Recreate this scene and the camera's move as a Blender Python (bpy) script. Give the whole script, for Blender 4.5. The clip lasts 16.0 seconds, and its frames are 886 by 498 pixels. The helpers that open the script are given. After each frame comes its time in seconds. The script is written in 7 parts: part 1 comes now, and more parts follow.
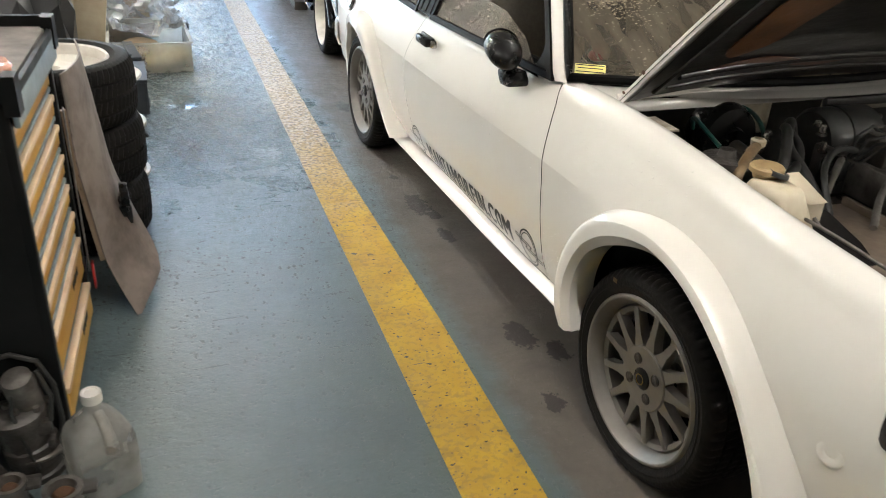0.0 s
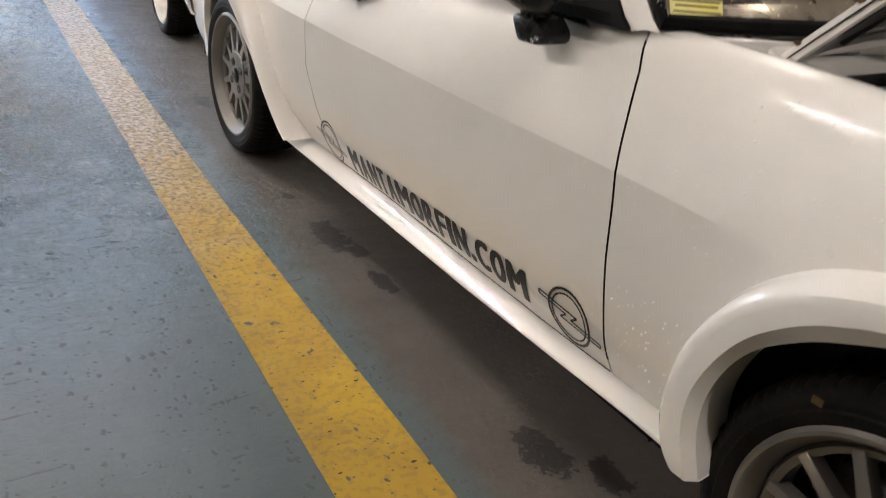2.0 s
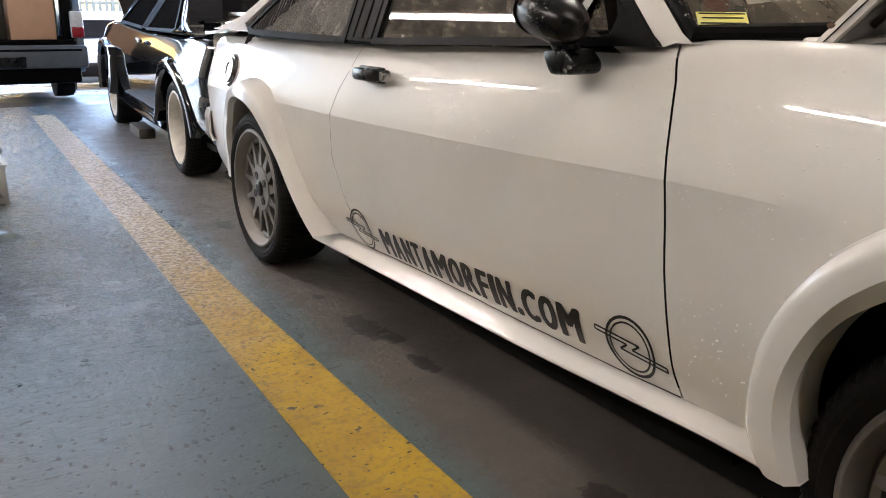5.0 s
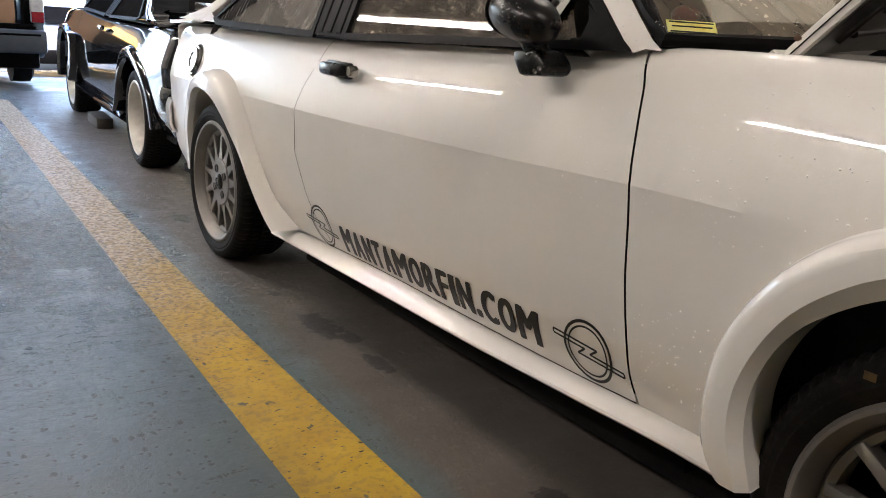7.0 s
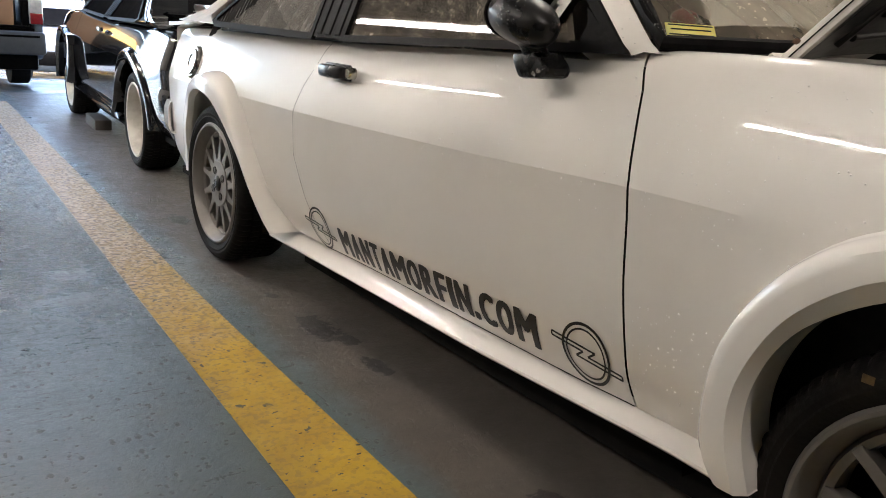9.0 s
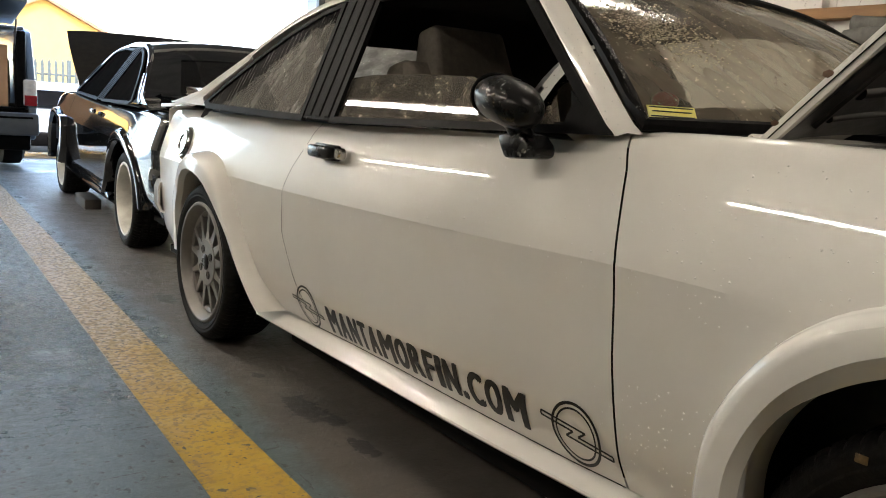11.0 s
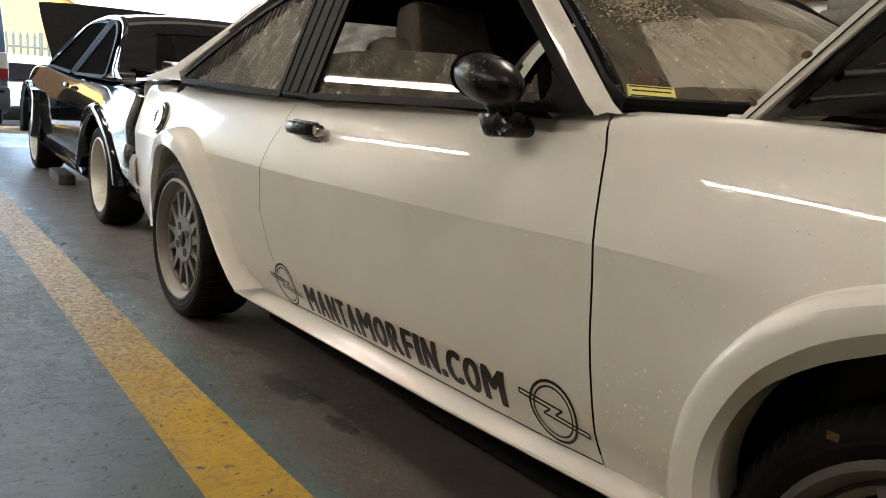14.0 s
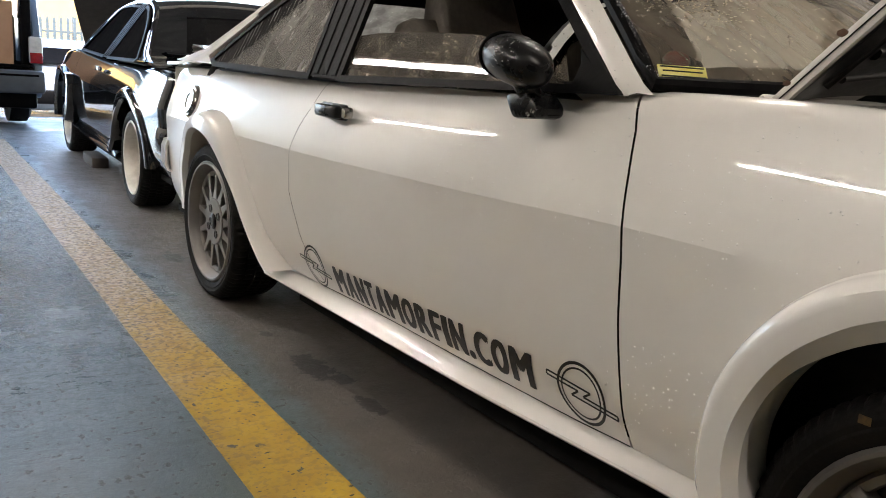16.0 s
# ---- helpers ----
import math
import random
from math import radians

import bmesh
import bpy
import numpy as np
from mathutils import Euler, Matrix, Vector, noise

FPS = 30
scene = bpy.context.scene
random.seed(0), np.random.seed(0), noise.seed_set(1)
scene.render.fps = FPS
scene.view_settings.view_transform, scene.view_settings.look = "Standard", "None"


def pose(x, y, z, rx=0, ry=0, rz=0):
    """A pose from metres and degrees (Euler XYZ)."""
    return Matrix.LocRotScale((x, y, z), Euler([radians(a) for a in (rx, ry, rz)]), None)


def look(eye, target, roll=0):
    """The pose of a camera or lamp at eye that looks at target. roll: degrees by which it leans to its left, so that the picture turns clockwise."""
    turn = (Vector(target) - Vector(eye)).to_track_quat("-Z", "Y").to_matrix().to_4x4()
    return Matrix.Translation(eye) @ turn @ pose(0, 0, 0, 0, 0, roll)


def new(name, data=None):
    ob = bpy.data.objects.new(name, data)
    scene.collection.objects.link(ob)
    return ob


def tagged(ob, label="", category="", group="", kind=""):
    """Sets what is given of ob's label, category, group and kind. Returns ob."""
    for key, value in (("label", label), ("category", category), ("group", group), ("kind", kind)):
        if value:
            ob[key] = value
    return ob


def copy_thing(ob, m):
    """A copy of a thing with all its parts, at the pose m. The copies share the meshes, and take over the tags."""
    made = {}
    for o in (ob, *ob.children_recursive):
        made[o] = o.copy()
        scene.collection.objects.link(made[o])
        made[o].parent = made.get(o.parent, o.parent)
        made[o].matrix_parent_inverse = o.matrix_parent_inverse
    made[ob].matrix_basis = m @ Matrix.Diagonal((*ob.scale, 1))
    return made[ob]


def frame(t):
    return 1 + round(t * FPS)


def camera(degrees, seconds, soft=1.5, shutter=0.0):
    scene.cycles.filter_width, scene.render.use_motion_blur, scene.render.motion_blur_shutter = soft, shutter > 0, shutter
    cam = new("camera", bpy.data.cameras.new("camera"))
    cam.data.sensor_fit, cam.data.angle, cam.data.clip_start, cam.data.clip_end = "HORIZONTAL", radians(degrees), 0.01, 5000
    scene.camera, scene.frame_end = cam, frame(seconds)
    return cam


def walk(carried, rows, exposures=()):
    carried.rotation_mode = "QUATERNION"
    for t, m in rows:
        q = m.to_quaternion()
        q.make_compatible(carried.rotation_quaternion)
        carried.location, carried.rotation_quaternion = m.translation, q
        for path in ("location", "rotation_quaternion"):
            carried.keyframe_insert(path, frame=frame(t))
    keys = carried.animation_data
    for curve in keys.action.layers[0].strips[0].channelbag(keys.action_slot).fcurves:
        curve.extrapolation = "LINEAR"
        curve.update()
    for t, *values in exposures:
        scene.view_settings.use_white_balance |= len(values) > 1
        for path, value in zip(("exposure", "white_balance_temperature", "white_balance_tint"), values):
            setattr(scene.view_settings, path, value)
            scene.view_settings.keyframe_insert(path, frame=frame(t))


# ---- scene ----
LENS = 57.18
LAMP = 20.0
EXPOSURES = [(0.0, 4.45, 6450, 10), (0.5, 4.35, 6380, 10), (1.0, 4.15, 6400, 12), (1.8, 4.1, 6480, 15), (2.5, 3.85, 6780, 21), (3.2, 3.9, 6600, 16), (5.0, 3.85, 6680, 18), (8.0, 3.83, 6700, 18), (10.5, 3.65, 6800, 12), (12.2, 3.4, 7850, 12), (13.5, 3.45, 7700, 12), (14.3, 3.65, 6950, 12), (16.0, 3.72, 6650, 15)]
cam = camera(LENS, 16.0, 0.9, 0.3)
PATH = [
    (0.0, pose(-1.938, -1.439, 1.521, 62.61, -3.00, -20.52)),
    (0.5, pose(-1.806, -1.108, 1.384, 63.00, -7.05, -19.19)),
    (1.0, pose(-1.705, -0.829, 1.393, 59.58, -3.89, -16.31)),
    (1.5, pose(-1.798, -0.581, 1.335, 61.90, -3.51, -26.41)),
    (2.0, pose(-1.770, -0.365, 1.132, 63.36, -5.19, -31.34)),
    (2.5, pose(-1.715, -0.294, 0.911, 63.74, -5.46, -33.97)),
    (3.0, pose(-1.736, -0.337, 0.897, 64.77, -1.96, -35.46)),
    (3.5, pose(-1.801, -0.373, 0.968, 67.73, 0.60, -31.99)),
    (4.0, pose(-1.844, -0.384, 0.959, 72.01, 0.23, -31.48)),
    (4.5, pose(-1.853, -0.381, 0.950, 73.17, 0.13, -31.57)),
    (5.0, pose(-1.858, -0.379, 0.934, 73.86, -0.64, -32.50)),
    (7.5, pose(-1.857, -0.368, 0.909, 74.34, -3.97, -34.77)),
    (8.0, pose(-1.857, -0.368, 0.908, 74.04, -4.03, -34.75)),
    (10.5, pose(-1.856, -0.369, 0.908, 78.50, -3.92, -35.14)),
    (11.0, pose(-1.855, -0.369, 0.909, 80.28, -3.97, -35.54)),
    (11.5, pose(-1.854, -0.369, 0.910, 81.32, -3.90, -35.89)),
    (12.0, pose(-1.854, -0.369, 0.910, 81.46, -3.82, -36.21)),
    (12.5, pose(-1.854, -0.370, 0.910, 81.41, -3.98, -36.39)),
    (13.0, pose(-1.854, -0.369, 0.911, 80.44, -4.08, -36.73)),
    (13.5, pose(-1.854, -0.367, 0.910, 79.50, -4.29, -36.99)),
    (14.0, pose(-1.854, -0.366, 0.910, 78.81, -4.48, -36.98)),
    (14.5, pose(-1.854, -0.366, 0.910, 77.93, -4.65, -36.80)),
    (15.0, pose(-1.854, -0.369, 0.910, 77.37, -4.48, -36.28)),
    (15.5, pose(-1.855, -0.369, 0.909, 77.21, -4.40, -35.61)),
    (16.0, pose(-1.855, -0.369, 0.909, 77.45, -4.14, -34.99)),
]

walk(cam, PATH, EXPOSURES)

# ---- light ----
world = bpy.data.worlds.new("sky")
scene.world = world
world.use_nodes = True
wn = world.node_tree.nodes
sky = wn.new("ShaderNodeTexSky")
sky.sky_type, sky.sun_disc = "NISHITA", False
sky.sun_elevation, sky.sun_rotation = radians(49), radians(197)
wn["Background"].inputs[1].default_value = 0.15
world.node_tree.links.new(sky.outputs[0], wn["Background"].inputs[0])

# area lamp added in the doorway's left half, in place of sky light
day = bpy.data.lights.new("doorway_light", "AREA")
day.shape, day.size, day.size_y = "RECTANGLE", 1.6, 2.0
day.energy, day.color = 2.2, (0.70, 0.88, 1.0)
day_ob = new("doorway_light", day)
day_ob.matrix_world = look((-2.25, 8.40, 1.08), (-2.1, 0.0, 0.6))

sun_data = bpy.data.lights.new("sun", "SUN")
sun_data.energy, sun_data.angle, sun_data.color = 0.7, radians(0.6), (1.0, 0.93, 0.82)
sun = new("sun", sun_data)
sun.matrix_world = look((3, 20, 12), (6, 30, 0))

# ---- materials ----
def shader(name, color, rough=0.5, metal=0.0, color2=None, scale=8.0, detail=6.0, contrast=(0.35, 0.7), bump=0.0,
           bump_scale=60.0, coat=0.0, emit=0.0, rough2=None, stretch=None, spec=0.5):
    """A principled material: two colours mixed by fractal noise in object space, fine relief, worn roughness."""
    m = bpy.data.materials.new(name)
    m.use_nodes = True
    n, l = m.node_tree.nodes, m.node_tree.links
    p = n["Principled BSDF"]
    p.inputs["Base Color"].default_value = (*color, 1)
    p.inputs["Roughness"].default_value, p.inputs["Metallic"].default_value = rough, metal
    p.inputs["Coat Weight"].default_value = coat
    p.inputs["Specular IOR Level"].default_value = spec
    p.inputs["Coat Roughness"].default_value = 0.025
    if emit:
        p.inputs["Emission Color"].default_value = (*color, 1)
        p.inputs["Emission Strength"].default_value = emit
    co = n.new("ShaderNodeTexCoord")
    src = co.outputs["Object"]
    if stretch:
        mp = n.new("ShaderNodeMapping")
        mp.inputs["Scale"].default_value = stretch
        l.new(src, mp.inputs[0])
        src = mp.outputs[0]
    if color2 or rough2 is not None:
        nz = n.new("ShaderNodeTexNoise")
        nz.inputs["Scale"].default_value, nz.inputs["Detail"].default_value = scale, detail
        nz.inputs["Roughness"].default_value = 0.62
        l.new(src, nz.inputs["Vector"])
        rp = n.new("ShaderNodeMapRange")
        rp.inputs[1].default_value, rp.inputs[2].default_value = contrast
        l.new(nz.outputs[0], rp.inputs[0])
        if color2:
            mx = n.new("ShaderNodeMix")
            mx.data_type = "RGBA"
            mx.inputs[6].default_value, mx.inputs[7].default_value = (*color, 1), (*color2, 1)
            l.new(rp.outputs[0], mx.inputs[0])
            l.new(mx.outputs[2], p.inputs["Base Color"])
        if rough2 is not None:
            mr = n.new("ShaderNodeMapRange")
            mr.inputs[3].default_value, mr.inputs[4].default_value = rough, rough2
            l.new(rp.outputs[0], mr.inputs[0])
            l.new(mr.outputs[0], p.inputs["Roughness"])
    if bump:
        nb = n.new("ShaderNodeTexNoise")
        nb.inputs["Scale"].default_value, nb.inputs["Detail"].default_value = bump_scale, 4
        l.new(src, nb.inputs["Vector"])
        bp = n.new("ShaderNodeBump")
        bp.inputs["Strength"].default_value, bp.inputs["Distance"].default_value = bump, 0.01
        l.new(nb.outputs[0], bp.inputs["Height"])
        l.new(bp.outputs[0], p.inputs["Normal"])
    return m


def glass(name, tint, rough=0.02, dirt=0.0, dirt_color=(0.5, 0.46, 0.4), scale=6.0, stretch=None, contrast=(0.45, 0.75), drops=0.0, ior=1.55, least=0.3, drop_scale=95, patchy=(0.42, 0.62)):
    """Thin glass: clear straight through, mirror-like by Fresnel, with a film of dirt and dried drops."""
    m = bpy.data.materials.new(name)
    m.use_nodes = True
    n, l = m.node_tree.nodes, m.node_tree.links
    n.remove(n["Principled BSDF"])
    out = n["Material Output"]
    tr = n.new("ShaderNodeBsdfTransparent")
    tr.inputs[0].default_value = (*tint, 1)
    gl = n.new("ShaderNodeBsdfGlossy")
    gl.inputs["Roughness"].default_value = rough
    fr = n.new("ShaderNodeFresnel")
    fr.inputs[0].default_value = ior
    a = n.new("ShaderNodeMixShader")
    l.new(fr.outputs[0], a.inputs[0]), l.new(tr.outputs[0], a.inputs[1]), l.new(gl.outputs[0], a.inputs[2])
    last = a
    if dirt:
        co = n.new("ShaderNodeTexCoord")
        mp = n.new("ShaderNodeMapping")
        mp.inputs["Scale"].default_value = stretch or (1, 1, 1)
        nz = n.new("ShaderNodeTexNoise")
        nz.inputs["Scale"].default_value, nz.inputs["Detail"].default_value = scale, 8
        l.new(co.outputs["Object"], mp.inputs[0]), l.new(mp.outputs[0], nz.inputs["Vector"])
        rp = n.new("ShaderNodeMapRange")
        rp.inputs[1].default_value, rp.inputs[2].default_value = contrast
        rp.inputs[3].default_value, rp.inputs[4].default_value = dirt * least, dirt
        l.new(nz.outputs[0], rp.inputs[0])
        veil = rp.outputs[0]
        if drops:
            fine = n.new("ShaderNodeTexNoise")
            fine.inputs["Scale"].default_value, fine.inputs["Detail"].default_value = drop_scale, 3
            l.new(co.outputs["Object"], fine.inputs["Vector"])
            spot = n.new("ShaderNodeMapRange")
            spot.inputs[1].default_value, spot.inputs[2].default_value, spot.inputs[4].default_value = 0.60, 0.66, drops
            l.new(fine.outputs[0], spot.inputs[0])
            zone = n.new("ShaderNodeMath")
            zone.operation = "MULTIPLY"
            patch = n.new("ShaderNodeMapRange")
            patch.inputs[1].default_value, patch.inputs[2].default_value = patchy
            l.new(nz.outputs[0], patch.inputs[0])
            l.new(spot.outputs[0], zone.inputs[0]), l.new(patch.outputs[0], zone.inputs[1])
            both = n.new("ShaderNodeMath")
            both.operation = "MAXIMUM"
            l.new(zone.outputs[0], both.inputs[0]), l.new(veil, both.inputs[1])
            veil = both.outputs[0]
        front = n.new("ShaderNodeBsdfDiffuse")
        front.inputs[0].default_value = (*dirt_color, 1)
        back = n.new("ShaderNodeBsdfTranslucent")
        back.inputs[0].default_value = (*dirt_color, 1)
        df = n.new("ShaderNodeMixShader")
        df.inputs[0].default_value = 0.45
        l.new(front.outputs[0], df.inputs[1]), l.new(back.outputs[0], df.inputs[2])
        b = n.new("ShaderNodeMixShader")
        l.new(veil, b.inputs[0]), l.new(a.outputs[0], b.inputs[1]), l.new(df.outputs[0], b.inputs[2])
        last = b
    l.new(last.outputs[0], out.inputs[0])
    return m


PAINT_WHITE = shader("white_car_paint", (0.74, 0.715, 0.675), 0.30, color2=(0.67, 0.635, 0.58), scale=1.6, contrast=(0.35, 0.8), coat=0.85, bump=0.022, bump_scale=38, spec=0.25)
PAINT_BLACK = shader("black_car_paint", (0.004, 0.005, 0.007), 0.08, coat=1.0, color2=(0.006, 0.007, 0.009), scale=3, spec=0.5)
PAINT_RED = shader("red_car_paint", (0.35, 0.02, 0.02), 0.3, coat=0.6, color2=(0.3, 0.02, 0.02), scale=3)
PAINT_TEAL = shader("dark_grey_car_paint", (0.10, 0.135, 0.165), 0.35, coat=0.5, color2=(0.12, 0.155, 0.185), scale=3)
PAINT_SILVER = shader("silver_car_paint", (0.28, 0.31, 0.34), 0.35, metal=0.2, coat=0.4, color2=(0.24, 0.27, 0.30), scale=3)
RUBBER = shader("tyre_rubber", (0.006, 0.0057, 0.0055), 0.75, color2=(0.016, 0.0135, 0.0115), scale=9, contrast=(0.45, 0.8), bump=0.25, bump_scale=120, spec=0.2)
TRIM = shader("black_rubber_trim", (0.0022, 0.0022, 0.0025), 0.5, color2=(0.005, 0.0047, 0.0045), scale=30, bump=0.1, spec=0.05)
PLASTIC_BLACK = shader("black_plastic", (0.005, 0.0055, 0.006), 0.22, color2=(0.009, 0.009, 0.009), scale=14, rough2=0.36, spec=0.3)
ALLOY = shader("silver_alloy", (0.22, 0.208, 0.192), 0.48, metal=0.45, color2=(0.15, 0.138, 0.125), scale=7, contrast=(0.4, 0.75), bump=0.03)
RIM_WHITE = shader("white_painted_rim", (0.60, 0.57, 0.51), 0.4, color2=(0.36, 0.33, 0.28), scale=9, contrast=(0.42, 0.75))
DARK = shader("dark_underbody", (0.005, 0.005, 0.005), 0.9, color2=(0.011, 0.010, 0.009), scale=12, spec=0.1)
CLOTH = shader("grey_seat_cloth", (0.17, 0.15, 0.125), 0.9, color2=(0.13, 0.115, 0.095), scale=60, bump=0.2, bump_scale=300)
HEADLINER = shader("dark_headliner", (0.014, 0.013, 0.012), 0.95, color2=(0.02, 0.018, 0.016), scale=20, spec=0.1)
CHROME = shader("dull_chrome", (0.55, 0.54, 0.52), 0.22, metal=1.0, color2=(0.4, 0.38, 0.35), scale=30)
STEEL = shader("greasy_steel", (0.22, 0.205, 0.19), 0.42, metal=0.6, color2=(0.08, 0.07, 0.06), scale=18, bump=0.15)
CAST = shader("oily_cast_metal", (0.085, 0.078, 0.072), 0.45, metal=0.3, color2=(0.025, 0.022, 0.020), scale=25, bump=0.3, bump_scale=90)
INK = shader("black_vinyl", (0.006, 0.006, 0.007), 0.4, color2=(0.010, 0.010, 0.010), scale=20, spec=0.3)
BONNET_UNDER = shader("black_bonnet_underside", (0.009, 0.0085, 0.008), 0.30, color2=(0.022, 0.018, 0.014), scale=5, detail=6.0, contrast=(0.42, 0.7), bump=0.16, bump_scale=16, spec=0.5, coat=0.35, stretch=(1.0, 2.6, 1.0))
TANK_PLASTIC = shader("milky_plastic", (0.62, 0.56, 0.45), 0.38, color2=(0.5, 0.42, 0.3), scale=9)
ENAMEL = shader("cream_engine_bay_paint", (0.52, 0.48, 0.40), 0.4, color2=(0.16, 0.11, 0.07), scale=12, contrast=(0.5, 0.75))
HOSE = shader("black_hose_rubber", (0.016, 0.018, 0.018), 0.35, color2=(0.035, 0.034, 0.032), scale=40)
GREEN_HOSE = shader("green_hose", (0.01, 0.09, 0.07), 0.35, color2=(0.01, 0.06, 0.05), scale=20)
OLD_HOSE = shader("browned_hose", (0.20, 0.135, 0.07), 0.5, color2=(0.10, 0.065, 0.035), scale=30)
RUST = shader("rusty_steel", (0.10, 0.045, 0.02), 0.8, color2=(0.05, 0.026, 0.014), scale=20, bump=0.3)
WIND_GLASS = glass("dirty_windscreen_glass", (0.58, 0.54, 0.46), 0.09, 0.50, (0.50, 0.43, 0.33), 7, (2.6, 0.7, 0.7), (0.40, 0.78), 0.85, least=0.50, drop_scale=85, patchy=(0.50, 0.60))
SIDE_GLASS = glass("wet_side_glass", (0.74, 0.72, 0.68), 0.006, 0.26, (0.52, 0.47, 0.40), 14, (1, 1.6, 0.6), (0.42, 0.68), 0.9)
FOG_GLASS = glass("fogged_wet_glass", (0.6, 0.6, 0.58), 0.05, 0.62, (0.66, 0.64, 0.60), 18, None, (0.40, 0.66), 0.9, least=0.55)
QUARTER_GLASS = glass("misted_quarter_glass", (0.7, 0.69, 0.66), 0.01, 0.36, (0.60, 0.58, 0.54), 14, (1, 1.6, 0.6), (0.40, 0.68), 0.9, least=0.55)
DARK_GLASS = glass("tinted_glass", (0.10, 0.11, 0.12), 0.02, 0.10, (0.2, 0.2, 0.22), 8)
LAMP_RED = shader("red_lamp_lens", (0.35, 0.015, 0.02), 0.2, coat=0.6, color2=(0.25, 0.01, 0.015), scale=20)
LAMP_CLEAR = shader("clear_lamp_lens", (0.6, 0.58, 0.56), 0.2, coat=0.6, color2=(0.45, 0.45, 0.45), scale=20)


# ---- mesh helpers ----
def part(name, bm, material, parent=None, label="", smooth=True, angle=0.7):
    """Links a bmesh as one mesh object under a thing."""
    bmesh.ops.recalc_face_normals(bm, faces=bm.faces)
    me = bpy.data.meshes.new(name)
    if smooth:
        for f in bm.faces:
            f.smooth = True
        for e in bm.edges:
            if len(e.link_faces) == 2 and e.calc_face_angle(0) > angle:
                e.smooth = False
    bm.to_mesh(me)
    bm.free()
    me.materials.append(material)
    ob = new(name, me)
    if parent:
        ob.parent = parent
    if label:
        ob["label"] = label
    return ob


def thing(name, label, category, x=0, y=0, z=0, rz=0, group="", kind=""):
    ob = new(name)
    ob.matrix_world = pose(x, y, z, 0, 0, rz)
    return tagged(ob, label, category, group, kind)


def add(bm, other):
    me = bpy.data.meshes.new("tmp")
    other.to_mesh(me)
    other.free()
    bm.from_mesh(me)
    bpy.data.meshes.remove(me)


def box(cx, cy, cz, sx, sy, sz, bevel=0.0, m=None, seg=2):
    bm = bmesh.new()
    bmesh.ops.create_cube(bm, size=1, matrix=Matrix.Translation((cx, cy, cz)) @ Matrix.Diagonal((sx, sy, sz, 1)))
    if bevel:
        bmesh.ops.bevel(bm, geom=bm.edges[:], offset=bevel, segments=seg, profile=0.5, affect="EDGES")
    if m is not None:
        bm.transform(m)
    return bm


def boxes(*specs, bevel=0.0):
    bm = bmesh.new()
    for s in specs:
        add(bm, box(*s, bevel=bevel))
    return bm


def tube(points, radius, sides=10, caps=True, closed=False):
    """A round tube along a line of points; radius may be a list."""
    bm = bmesh.new()
    pts = [Vector(p) for p in points]
    n = len(pts)
    rings, up = [], None
    for i, p in enumerate(pts):
        a, b = (pts[i - 1], pts[(i + 1) % n]) if closed else (pts[max(i - 1, 0)], pts[min(i + 1, n - 1)])
        d = (b - a).normalized()
        if up is None:
            up = d.orthogonal().normalized()
        up = (up - d * up.dot(d)).normalized()
        side = d.cross(up)
        r = radius[i] if isinstance(radius, (list, tuple)) else radius
        rings.append([bm.verts.new(p + (up * math.cos(2 * math.pi * k / sides) + side * math.sin(2 * math.pi * k / sides)) * r) for k in range(sides)])
    for i in range(n if closed else n - 1):
        q, w = rings[i], rings[(i + 1) % n]
        for k in range(sides):
            bm.faces.new((q[k], q[(k + 1) % sides], w[(k + 1) % sides], w[k]))
    if caps and not closed:
        bm.faces.new(rings[0]), bm.faces.new(rings[-1])
    return bm


def smooth_line(pts, n=6):
    """A rounded line through the given points."""
    p = [Vector(q) for q in pts]
    p = [2 * p[0] - p[1]] + p + [2 * p[-1] - p[-2]]
    out = []
    for a, b, c, d in zip(p, p[1:], p[2:], p[3:]):
        for k in range(n):
            t = k / n
            out.append(tuple(0.5 * (2 * b + (c - a) * t + (2 * a - 5 * b + 4 * c - d) * t * t + (3 * b - a - 3 * c + d) * t ** 3)))
    return out + [tuple(p[-2])]


def lathe(profile, sides=32, axis="x", closed=False):
    """Turns (radius, along) points about an axis."""
    bm = bmesh.new()
    rings = []
    for r, a in profile:
        ring = []
        for k in range(sides):
            t = 2 * math.pi * k / sides
            c, s = r * math.cos(t), r * math.sin(t)
            ring.append(bm.verts.new({"x": (a, c, s), "y": (c, a, s), "z": (c, s, a)}[axis]))
        rings.append(ring)
    pairs = list(zip(rings, rings[1:]))
    if closed:
        pairs.append((rings[-1], rings[0]))
    for q, w in pairs:
        for k in range(sides):
            bm.faces.new((q[k], q[(k + 1) % sides], w[(k + 1) % sides], w[k]))
    return bm


def grid(rows):
    """A sheet from rows of points."""
    bm = bmesh.new()
    vs = [[bm.verts.new(p) for p in r] for r in rows]
    for a, b in zip(vs, vs[1:]):
        for i in range(len(a) - 1):
            bm.faces.new((a[i], a[i + 1], b[i + 1], b[i]))
    return bm


def thick(bm, depth):
    """Gives a sheet its thickness."""
    bmesh.ops.recalc_face_normals(bm, faces=bm.faces)
    bmesh.ops.solidify(bm, geom=bm.faces[:], thickness=depth)
    return bm


